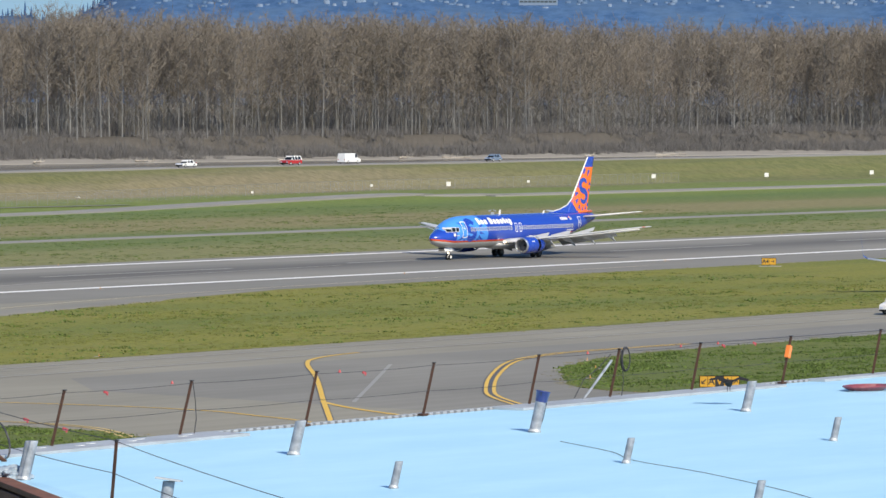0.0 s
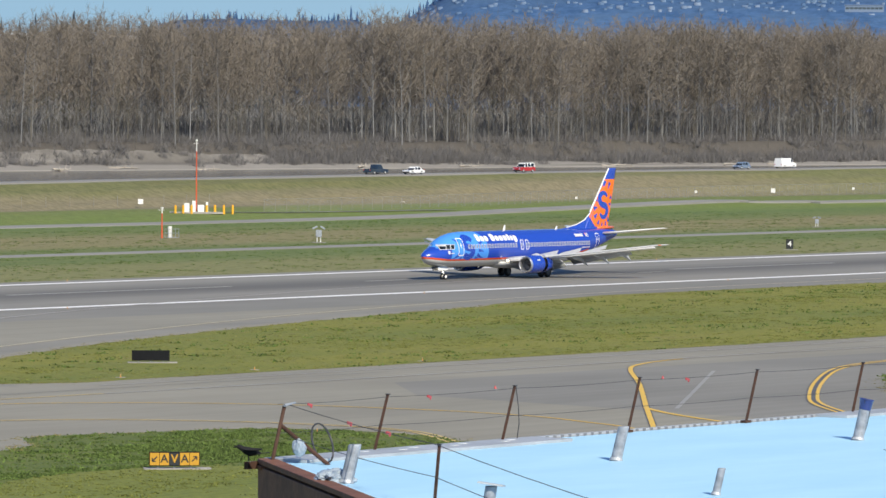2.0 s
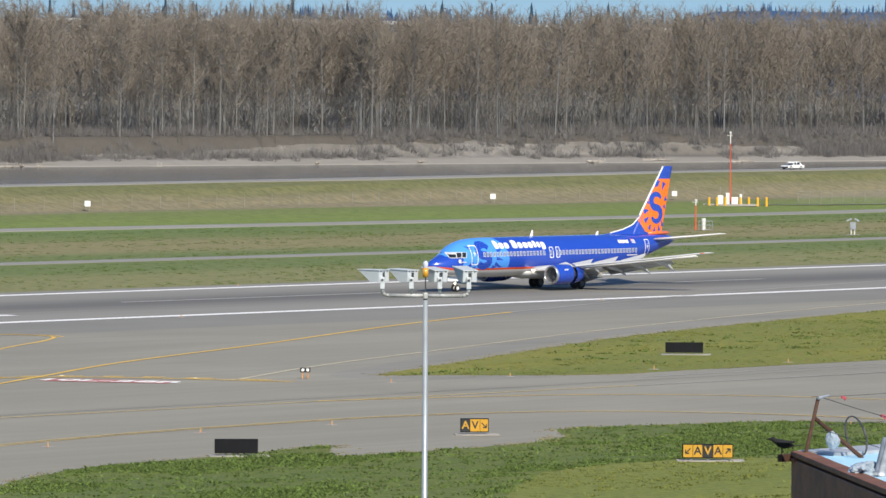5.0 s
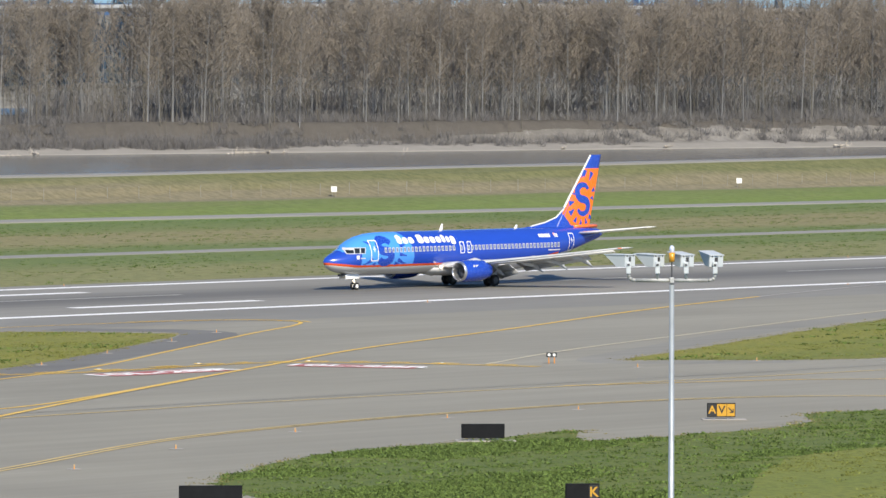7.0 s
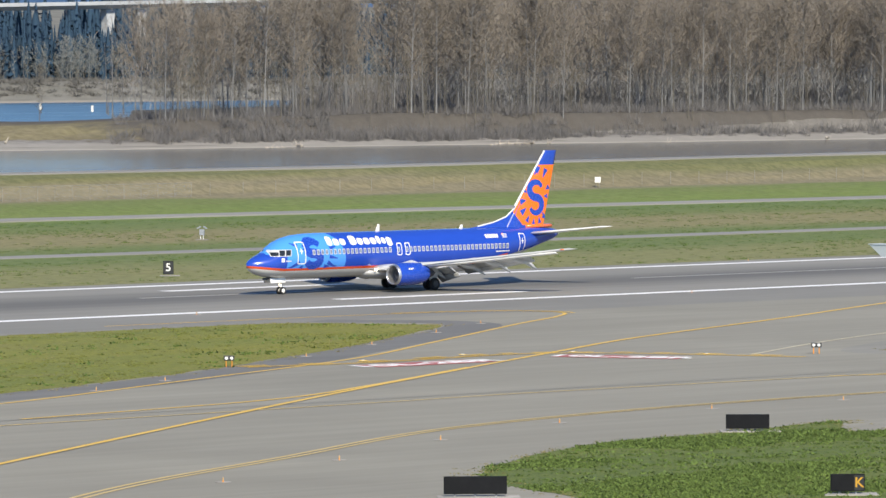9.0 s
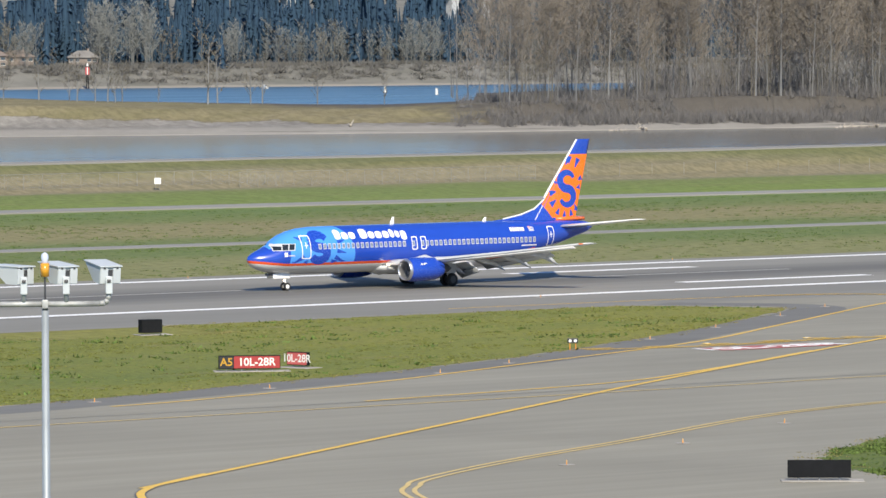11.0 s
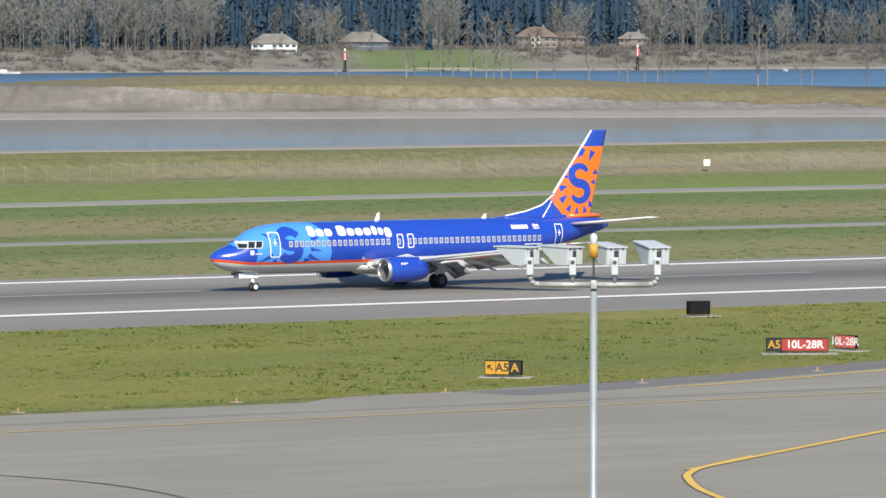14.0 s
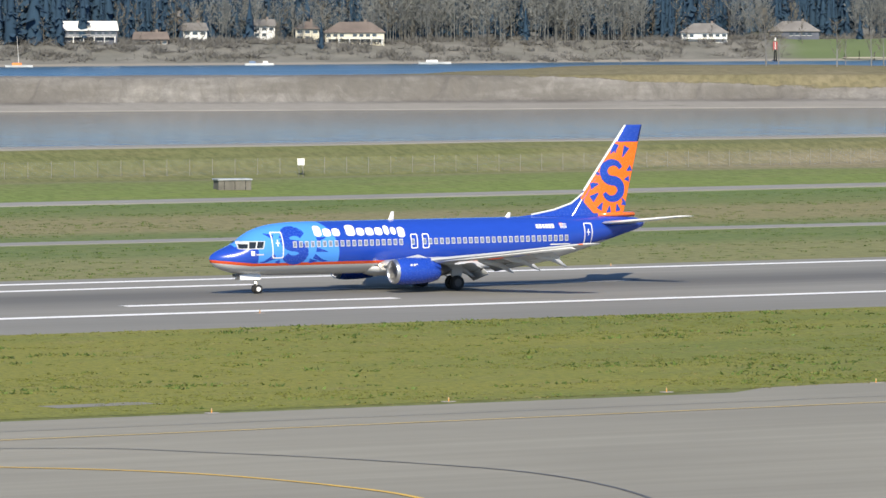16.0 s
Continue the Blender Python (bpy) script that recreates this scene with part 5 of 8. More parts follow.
def wooded_bank():
    rnd = random.Random(11)
    kinds = [bare_tree(100 + k, 41.0, 38, 1250, 1.0, 0.14 + 0.05 * (k % 3), 0.0042 + 0.001 * (k % 3), 0.052, 1.0) for k in range(7)]
    tmpl = []
    for k, (wood, crown) in enumerate(kinds):
        tmpl.append((np_mesh("trunk", *wood, M["bark"]), np_mesh("crown", *crown, M["twig"])))
    firsts = {}
    for i in range(250):
        x, u = stand_spot(rnd, True)
        k = rnd.randrange(7)
        s = rnd.uniform(0.86, 1.02) * (0.86 if x < 980 else 1.0) * (1 + 0.06 * smooth01(x, 1250, 1500))
        m = pose(x + 0.8 * u, shore_y(x) + u, bank_z(x, u) - 0.4, 0, 0, rnd.uniform(0, 360))
        if k not in firsts:
            t = thing("tree", "tall bare cottonwood tree on the river bank", "tree", m, "trees on the wooded bank")
            for nm, me in zip(("trunk", "crown"), tmpl[k]):
                ob = new(nm, me)
                ob.parent = t
            t.scale = (s, s, s)
            firsts[k] = t
        else:
            t = copy_thing(firsts[k], m)
            t.scale = (s * rnd.uniform(0.9, 1.15), s * rnd.uniform(0.9, 1.15), s)
    spots = []
    for i in range(560):
        x, u = stand_spot(rnd, False)
        if x < 1040 and rnd.random() < 0.7:
            continue
        s = rnd.uniform(0.88, 1.04) * (0.85 if x < 990 else 1.0) * (1 + 0.06 * smooth01(x, 1250, 1500))
        spots.append((rnd.randrange(7), x + 0.8 * u, shore_y(x) + u, 4.0, rnd.uniform(0, 6.3), s, s))
    tagged(new("woodland_trunks", scatter_mesh("woodland_trunks", [k[0] for k in kinds], spots, M["bark"])), "grey trunks of dense bare woodland", "woodland", kind="stuff")
    tagged(new("woodland_twigs", scatter_mesh("woodland_twigs", [k[1] for k in kinds], spots, M["twig"])), "brown haze of bare twigs in dense woodland", "woodland", kind="stuff")
    # brush and saplings along the bank
    bush = []
    for k in range(5):
        r2 = random.Random(300 + k)
        bush.append(weld([spike(np.array([r2.gauss(0, 0.9), r2.gauss(0, 0.9), 0.0]), (r2.gauss(0, 0.55), r2.gauss(0, 0.55), 1.0), r2.uniform(1.0, 3.8), r2.uniform(0.03, 0.065)) for _ in range(44)]))
    spots = []
    for i in range(12000):
        x = rnd.uniform(905, 2000)
        u = rnd.uniform(20, 95) if rnd.random() < 0.75 else rnd.uniform(14, 26)
        if noise.noise((x * 0.02, u * 0.08, 7)) < -0.32 or x - 928 < 75 * rnd.random():
            continue
        if 1100 < x + 0.8 * u < 1400 and u < 27 and rnd.random() < 0.75:
            continue
        s = rnd.uniform(0.7, 1.5)
        spots.append((rnd.randrange(5), x + 0.8 * u, shore_y(x) + u, bank_z(x, u) - 0.3, rnd.uniform(0, 6.3), s, s * rnd.uniform(0.7, 1.3)))
    for i in range(2600):
        x, u = rnd.uniform(1000, 2000), rnd.uniform(90, 212)
        s = rnd.uniform(1.8, 3.2)
        spots.append((rnd.randrange(5), x + 0.8 * u, shore_y(x) + u, 3.6, rnd.uniform(0, 6.3), s, s * rnd.uniform(0.9, 1.7)))
    tagged(new("bank_brush", scatter_mesh("bank_brush", bush, spots, M["brush"])), "grey-brown leafless brush along the bank", "brush", kind="stuff")
    poles = [bare_tree(500 + k, 14.0, 9, 70, 0.8, 0.35, 0.007, 0.035) for k in range(4)]
    both = [weld(p) for p in poles]
    spots = []
    for i in range(750):
        x, u = rnd.uniform(945, 2000), rnd.uniform(28, 70)
        s = rnd.uniform(0.6, 1.5)
        spots.append((rnd.randrange(4), x + 0.8 * u, shore_y(x) + u, bank_z(x, u) - 0.3, rnd.uniform(0, 6.3), s, s))
    tagged(new("saplings", scatter_mesh("saplings", both, spots, M["twig_far"])), "thin pale bare saplings under the tall trees", "saplings", kind="stuff")
    # fine branch work filling the depth of the wood
    spots, tw = [], []
    for k in range(6):
        r2 = random.Random(640 + k)
        tw.append(weld([spike(np.array([r2.gauss(0, 2.2), r2.gauss(0, 2.2), r2.uniform(-3, 3)]), (r2.gauss(0, 0.5), r2.gauss(0, 0.5), 1.0), r2.uniform(0.9, 2.8), r2.uniform(0.03, 0.06)) for _ in range(36)]))
    low_spots = []
    for i in range(15000):
        x, u = rnd.uniform(935, 2000), rnd.uniform(40, 215)
        h = 4 + 34.0 * rnd.random() ** 0.8 + 2.5 * noise.noise((x * 0.02, u * 0.02, 3))
        if x < 1040 and rnd.random() < 0.75:
            continue
        (low_spots if h < 15 + rnd.gauss(0, 4) else spots).append((rnd.randrange(6), x + 0.8 * u, shore_y(x) + u, h, rnd.uniform(0, 6.3), 1.2, 1.0))
    tagged(new("woodland_branches", scatter_mesh("woodland_branches", tw, spots, M["twig"])), "tangle of brown bare branches deep in the woodland", "woodland", kind="stuff")
    tagged(new("woodland_understory", scatter_mesh("woodland_understory", tw, low_spots, M["twig_low"])), "grey leafless undergrowth between the trunks", "woodland", kind="stuff")
    slim = [bare_tree(660 + k, 36.0, 7, 20, 0.5, 0.5, 0.005, 0.06)[0] for k in range(5)]
    spots = []
    for i in range(1000):
        x, u = rnd.uniform(930, 2000), rnd.uniform(45, 215)
        if x < 1040 and rnd.random() < 0.75:
            continue
        spots.append((rnd.randrange(5), x + 0.8 * u, shore_y(x) + u, 3.8, rnd.uniform(0, 6.3), rnd.uniform(0.7, 1.4), rnd.uniform(0.5, 1.0)))
    tagged(new("slim_trunks", scatter_mesh("slim_trunks", slim, spots, M["bark"])), "slim grey trunks deep in the woodland", "woodland", kind="stuff")
    # single trees on the spit
    kinds2 = [bare_tree(700 + k, 17.0, 16, 256, 1.2, 0.14, 0.016, 0.075) for k in range(3)]
    rs = random.Random(71)
    # bearing from the airfield, height
    for i, (az, h) in enumerate(((31.62, 14), (31.75, 9), (32.36, 12), (32.45, 8), (32.72, 12), (32.85, 11), (33.04, 14), (33.2, 16), (33.28, 15), (33.36, 12), (33.46, 14), (33.73, 13), (33.91, 9), (34.28, 11), (34.6, 10), (34.68, 12), (34.87, 12),
                                 (35.0, 13), (35.08, 9), (35.15, 10), (35.53, 6), (36.05, 17), (36.15, 15), (36.5, 12), (36.62, 13), (37.2, 11), (37.9, 8), (30.1, 5))):
        u = rs.uniform(95, 128)
        ta = math.tan(radians(az))
        x0 = (ta * (1166 + 930 * 0.36 + u) - 0.8 * u) / (1 + 0.36 * ta)
        x, y = x0 + 0.8 * u, shore_y(x0) + u
        wood, crown = kinds2[i % 3]
        t = thing("tree", "small bare tree on the sandy spit", "tree", pose(x, y, bank_z(x0, u) - 0.3, 0, 0, 40 * i), "trees on the spit")
        for nm, me, mt in (("trunk", wood, M["bark"]), ("crown", crown, M["twig_far"])):
            ob = new(nm, np_mesh(nm, *me, mt))
            ob.parent = t
        t.scale = (h / 15,) * 3
    # driftwood
    logs = ((1060, 5, 13, 25), (1071, 9, 9, 60), (1066, 7, 11, -12), (1078, 8, 8, 35), (985, 6, 10, 10), (992, 8, 7, 80), (1180, 10, 9, 30), (1290, 9, 14, 12), (1315, 11, 11, -20), (1420, 9, 12, 18), (1470, 10, 16, 8), (1540, 9, 15, -10), (1600, 11, 18, 14), (1625, 9, 12, -25), (1700, 10, 14, 10),
            (1220, 10, 8, 20), (1120, 4, 6, 0), (903, 18, 6, 50), (1350, 7, 12, 5), (1745, 9, 18, -8))
    for x, u, L, a in logs:
        r = random.Random(int(x))
        bm = bmesh.new()
        pts = [Vector((L * (k / 4 - 0.5), 0.25 * r.uniform(-1, 1), 0.25 + 0.15 * r.uniform(-1, 1))) for k in range(5)]
        for k in range(4):
            tube(bm, pts[k], pts[k + 1], 0.38 - 0.06 * k, 0.32 - 0.06 * k, 7)
        for k in range(3):
            tube(bm, pts[k + 1], pts[k + 1] + Vector((r.uniform(0.4, 1.4), r.uniform(-0.8, 0.8), r.uniform(0.4, 1.8))), 0.12, 0.04, 5)
        ob = part("driftwood_log", bm, M["log"], None, "", True)
        ob.matrix_basis = pose(x + 0.8 * u, shore_y(x) + u, bank_z(x, u) - 0.05, 0, 0, a)
        tagged(ob, "bleached driftwood log stranded on the sand", "log", "driftwood on the bank")


wooded_bank()


def conifer(seed, H):
    rnd = random.Random(seed)
    fat = rnd.uniform(0.12, 0.19)
    us = (0.04, 0.18, 0.36, 0.55, 0.74, 0.9)
    V = [(0, 0, H)]
    for u in us:
        for k in range(7):
            a, R = 2 * math.pi * (k + 0.5 * (us.index(u) % 2)) / 7, (H * fat * (1 - u) ** 0.85) * rnd.uniform(0.4, 0.8)
            V.append((R * math.cos(a), R * math.sin(a), H * (u + rnd.uniform(-0.04, 0.04))))
    T = []
    for i in range(len(us) - 1):
        for k in range(7):
            q, r = 1 + 7 * i + k, 1 + 7 * i + (k + 1) % 7
            T += [(q, r, r + 7), (q, r + 7, q + 7)]
    T += [(36 + k, 36 + (k + 1) % 7, 0) for k in range(7)]
    parts = [(np.array(V, float), np.array(T))]
    for k in range(64):
        u = 0.05 + 0.93 * ((k + rnd.random()) / 64) ** 1.1
        a = rnd.uniform(0, 2 * math.pi)
        R = (H * fat * (1 - u) ** 0.8 + 0.35) * rnd.uniform(0.7, 1.25)
        d = np.array([math.cos(a), math.sin(a), -rnd.uniform(0.3, 0.9)])
        side = np.array([-math.sin(a), math.cos(a), rnd.uniform(-0.5, 0.5)]) * R * rnd.uniform(0.16, 0.34)
        p = np.array([0, 0, H * u + R * 0.35])
        parts.append((np.array([p + d * R * 0.1, p + d * R * 0.6 + side, p + d * R, p + d * R * 0.6 - side]), np.array([(0, 1, 2), (0, 2, 3)])))
    return weld(parts)


def far_woods():
    rnd = random.Random(21)
    con = [conifer(900 + k, 34.0) for k in range(5)]
    spots = []
    for i in range(2500):
        v = rnd.random()
        y = 2540 + 640 * v ** 1.3
        x = rnd.uniform(0.36, 1.25) * y
        if y < 2600 and noise.noise((x * 0.006, 3, 0)) > 0.05:
            continue
        s = rnd.uniform(0.5, 1.45)
        spots.append((rnd.randrange(5), x, y, far_z(x, y) - 1, rnd.uniform(0, 6.3), s * rnd.uniform(0.9, 1.3), s))
    for a0, a1, n in ((22.5, 27.3, 260), (27.4, 30.3, 60), (30.3, 31.3, 60), (31.7, 32.5, 50), (33.0, 33.9, 50), (34.2, 34.9, 40), (35.5, 41.0, 260)):
        for i in range(n):
            az, y = radians(rnd.uniform(a0, a1)), rnd.uniform(2510, 2575)
            s = rnd.uniform(0.45, 1.15)
            spots.append((rnd.randrange(5), y * math.tan(az), y, far_z(y * math.tan(az), y) - 1, rnd.uniform(0, 6.3), s * rnd.uniform(0.9, 1.3), s))
    for az, y, s in ((23.7, 2468, 1.0), (23.95, 2472, 1.15), (24.2, 2466, 0.9), (24.45, 2475, 0.8), (26.95, 2462, 0.42), (25.75, 2490, 0.5), (26.2, 2494, 0.7), (29.1, 2490, 0.6), (32.6, 2470, 0.45), (36.2, 2470, 0.6), (31.05, 2488, 0.7)):
        x = y * math.tan(radians(az))
        spots.append((rnd.randrange(5), x, y, far_z(x, y) - 1, rnd.uniform(0, 6.3), s * 1.3, s))
    tagged(new("conifer_forest", scatter_mesh("conifer_forest", con, spots, M["conifer"])), "dark conifer forest on the far shore with haze painted as blue", "forest", kind="stuff")
    spots = []
    for i in range(700):
        a = rnd.uniform(44.0, 64.0)
        d = rnd.uniform(4585, 4602)
        az, s = radians(a), rnd.uniform(0.13, 0.30) * (1.35 if 46.0 < a < 48.1 else 1.0) * (1.7 if 51.95 < a < 52.2 else 1.0)
        zr = ridge_top(a) * (0.55 + 0.45 * (d - 4420) / 180)
        spots.append((rnd.randrange(5), d * math.sin(az), d * math.cos(az), zr - 2, rnd.uniform(0, 6.3), s * 1.3, s))
    tagged(new("ridge_conifers", scatter_mesh("ridge_conifers", con, spots, M["ridge"])), "conifers on the distant hills with haze painted into their blue", "forest", kind="stuff")
    dec = [weld(bare_tree(950 + k, 22.0, 14, 154, 1.35, 0.15, 0.009, 0.14)) for k in range(4)]
    tall = [weld(bare_tree(970 + k, 34.0, 18, 234, 1.15, 0.12, 0.006, 0.15)) for k in range(4)]
    spots = []
    # stands of tall grey alders, by bearing from the airfield
    for a0, a1, n, lo, hi in ((27.4, 30.35, 210, 0.7, 1.1), (25.6, 27.3, 60, 0.5, 0.8), (31.2, 31.7, 22, 0.5, 0.8), (32.45, 32.95, 26, 0.75, 1.0), (33.9, 34.3, 16, 0.5, 0.75), (34.8, 35.5, 40, 0.8, 1.1), (36.2, 39.0, 120, 0.4, 0.8), (39.0, 44.0, 60, 0.4, 0.8)):
        for i in range(n):
            az, y = radians(rnd.uniform(a0, a1)), rnd.uniform(2478, 2545)
            s = rnd.uniform(lo, hi)
            spots.append((rnd.randrange(4), y * math.tan(az), y, far_z(y * math.tan(az), y) - 0.5, rnd.uniform(0, 6.3), s * rnd.uniform(0.85, 1.2), s))
    tagged(new("alder_stands", scatter_mesh("alder_stands", tall, spots, M["alder"])), "stands of tall grey leafless alders on the far shore", "trees", kind="stuff")
    spots = []
    for i in range(320):
        y = rnd.uniform(2465, 2580)
        x = rnd.uniform(0.36, 1.0) * y
        keep = noise.noise((x * 0.009, 11, 0))
        if keep < -0.12 and y < 2520:
            continue
        s = rnd.uniform(0.5, 1.2)
        spots.append((rnd.randrange(4), x, y, far_z(x, y) - 0.5, rnd.uniform(0, 6.3), s, s))
    for i in range(110):
        y = rnd.uniform(2450, 2474)
        x = rnd.uniform(0.42, 0.86) * y
        s = rnd.uniform(0.25, 0.6)
        spots.append((rnd.randrange(4), x, y, far_z(x, y) - 0.5, rnd.uniform(0, 6.3), s * 1.3, s))
    tagged(new("far_bare_trees", scatter_mesh("far_bare_trees", dec, spots, M["twig_far"])), "pale bare trees and alders along the far shore", "trees", kind="stuff")
    bush = weld([spike(np.array([rnd.gauss(0, 1.2), rnd.gauss(0, 1.2), 0]), (rnd.gauss(0, 0.7), rnd.gauss(0, 0.7), 0.8), rnd.uniform(1, 3.4), rnd.uniform(0.07, 0.13)) for _ in range(44)])
    spots = []
    for i in range(3600):
        y = rnd.uniform(2444, 2530)
        x = rnd.uniform(0.36, 0.95) * y
        if 1560 < x < 1625 and y < 2490 or noise.noise((x * 0.012, y * 0.03, 5)) < -0.3:
            continue
        spots.append((0, x, y, far_z(x, y) - 0.3, rnd.uniform(0, 6.3), rnd.uniform(0.8, 2.4), rnd.uniform(0.6, 1.9)))
    tagged(new("shore_brush", scatter_mesh("shore_brush", [bush], spots, M["shore_brush"])), "low brown brush on the far shore", "brush", kind="stuff")


far_woods()
# ---- the roof in the foreground ----
def membrane_material():
    n = Nodes("roof_membrane", 0.45)
    a, b = n.noise((0.25, 0.7, 0.5), 4), n.noise((3, 3, 3), 5, 0.7)
    col = n.mix(n.ramp(a, [(0.35, 0.0), (0.7, 1.0)]), (0.40, 0.69, 0.89), (0.47, 0.76, 0.93))
    col = n.mix(n.ramp(b, [(0.62, 0.0), (0.75, 0.25)]), col, (0.60, 0.80, 0.92))
    n.bump(a, 0.25, 0.05)
    return n.done(col)


M["membrane"] = membrane_material()
M["galvanised"] = worn("galvanised_steel", (0.30, 0.33, 0.37), 0.6, 0.1, 14, 5.0, 0.35)
M["flashing"] = worn("grey_flashing", (0.46, 0.48, 0.50), 0.5, 0.3, 10, 1.2, 0.15)
M["rust"] = worn("rusted_steel", (0.085, 0.042, 0.027), 0.8, 0.2, 18, 3.0, 0.4)
M["fascia"] = worn("brown_fascia", (0.20, 0.082, 0.042), 0.7, 0.1, 9, 1.5, 0.3)
M["wall"] = worn("concourse_wall", (0.42, 0.41, 0.39), 0.8, 0.0, 4, 0.4, 0.12)
M["cable"] = worn("wire_cable", (0.06, 0.06, 0.065), 0.6, 0.5)
M["bucket"] = gloss("blue_bucket", (0.02, 0.035, 0.17), 0.4)
M["red_plastic"] = gloss("red_plastic", (0.42, 0.05, 0.05), 0.4)
M["hose"] = gloss("dark_red_hose", (0.22, 0.045, 0.06), 0.5)
M["orange_tape"] = gloss("orange_tape", (0.85, 0.22, 0.04), 0.5)
M["plastic_sheet"] = gloss("plastic_sheet", (0.30, 0.36, 0.42), 0.25)
RZ, RY = 14.5, 63.15


def roof():
    root = thing("concourse_roof", "building with a bright light-blue membrane roof and rusty rim", "building")
    out = [(78.75, RY), (320, RY), (320, 8), (30.0, 8)]
    bm = bmesh.new()
    sheet(bm, [(x, y) for x, y in out], RZ)
    part("membrane", bm, M["membrane"], root, "smooth light-blue roof membrane")
    rings = [[Vector((x, y, z)) for x, y in ((78.7, RY - 0.05), (319.9, RY - 0.05), (319.9, 8.1), (30.2, 8.1))] for z in (-0.2, RZ - 0.03)]
    part("wall", loft(bmesh.new(), rings), M["wall"], root, "grey outer wall")
    # flashing along the far edge, interrupted where the membrane runs to the rim
    for x0, x1, w in ((78.75, 87.2, 1.0), (97.4, 108.6, 0.85), (111.0, 320, 0.5)):
        bm = box(bmesh.new(), ((x0 + x1) / 2, RY - w / 2 + 0.1, RZ + 0.03), (x1 - x0, w, 0.06), None, 0.01)
        part("flashing", bm, M["flashing"], root, "grey sheet-metal flashing")
    # ribbed deck edge
    for k in range(160):
        x = 87.0 + 0.26 * k
        bm = box(bmesh.new(), (x, RY + 0.12, RZ + 0.015), (0.15, 0.16, 0.07), None, 0.015) if k == 0 else None
        if k == 0:
            rib = part("deck_rib", bm, M["flashing"], root, "pale rib of the steel deck edge")
        else:
            o = rib.copy()
            scene.collection.objects.link(o)
            o.location = (0.26 * k, 0, 0)
    part("rim", box(bmesh.new(), (200, RY + 0.16, RZ - 0.07), (243.4, 0.1, 0.14)), M["rust"], root, "rusty rim under the deck edge")
    # the side edge: gutter and brown fascia
    a, b = Vector((78.75, RY)), Vector((30.0, 8))
    d = (b - a).normalized()
    nrm = Vector((d.y, -d.x))
    ang = math.degrees(math.atan2(d.y, d.x))
    mid = (a + b) / 2
    L = (b - a).length
    part("gutter", box(bmesh.new(), (mid.x + nrm.x * 0.03, mid.y + nrm.y * 0.03, RZ + 0.0), (L + 0.1, 0.34, 0.1), pose(0, 0, 0, 0, 0, ang), 0.02), M["fascia"], root, "brown edge gutter")
    part("fascia", box(bmesh.new(), (mid.x + nrm.x * 0.06, mid.y + nrm.y * 0.06, RZ - 0.52), (L + 0.05, 0.26, 0.85), pose(0, 0, 0, 0, 0, ang), 0.02), M["fascia"], root, "brown painted steel fascia")
    part("fascia_shelf", box(bmesh.new(), (a.x - 0.05, a.y - 0.1, RZ - 0.1), (0.7, 0.5, 0.06), pose(0, 0, 0, 0, 0, ang), 0.01), M["fascia"], root, "brown corner plate")
    for k in range(9):
        part("rivet_patch", box(bmesh.new(), (79.8 + 0.8 * k + 0.2 * math.sin(k * 3), RY - 0.25 - 0.2 * (k % 2), RZ + 0.065), (0.17, 0.10, 0.008)), M["white_paint"], root, "pale dab on the flashing")


roof()


def roof_pipe(x, y, h, r, lean, cap=False):
    t = thing("vent_pipe", "grey galvanised vent pipe standing on the roof", "pipe", pose(x, y, RZ), "pipes on the roof")
    bm = bmesh.new()
    rings = []
    for z, k in ((0, 1.25), (0.04, 1.02), (h * 0.5, 1.0), (h - 0.02, 1.0), (h, 0.97)):
        rings.append([Vector((lean * z / h + r * k * math.cos(q), r * k * math.sin(q) - 0.85 * lean * z / h, z)) for q in np.linspace(0, 2 * math.pi, 16, endpoint=False)])
    part("tube", loft(bm, rings), M["galvanised"], t, "", True)
    part("collar", tube(bmesh.new(), (0, 0, 0), (0.01, 0, 0.05), r * 1.25, r * 1.1, 14), M["flashing"], t)
    if cap:
        part("cap", box(bmesh.new(), (lean, -0.85 * lean, h + 0.03), (0.42, 0.42, 0.03), pose(0, 0, 0, 8, 4, 30), 0.005), M["flashing"], t, "flat sheet-metal cap")
    return t


for x, y, h, r in ((75.2, 58.55, 0.68, 0.115), (83.2, 58.4, 0.64, 0.105), (91.4, 58.3, 0.74, 0.11), (99.9, 58.4, 0.64, 0.10), (108.3, 58.4, 0.64, 0.10), (77.2, 52.1, 0.46, 0.07), (84.8, 52.1, 0.46, 0.07), (92.5, 52.1, 0.46, 0.07), (76.8, 44.7, 0.46, 0.07), (100.2, 52.1, 0.46, 0.07)):
    roof_pipe(x, y, h, r, 0.11 * h / 0.64)
roof_pipe(71.3, 52.6, 0.45, 0.1, 0.05, True)


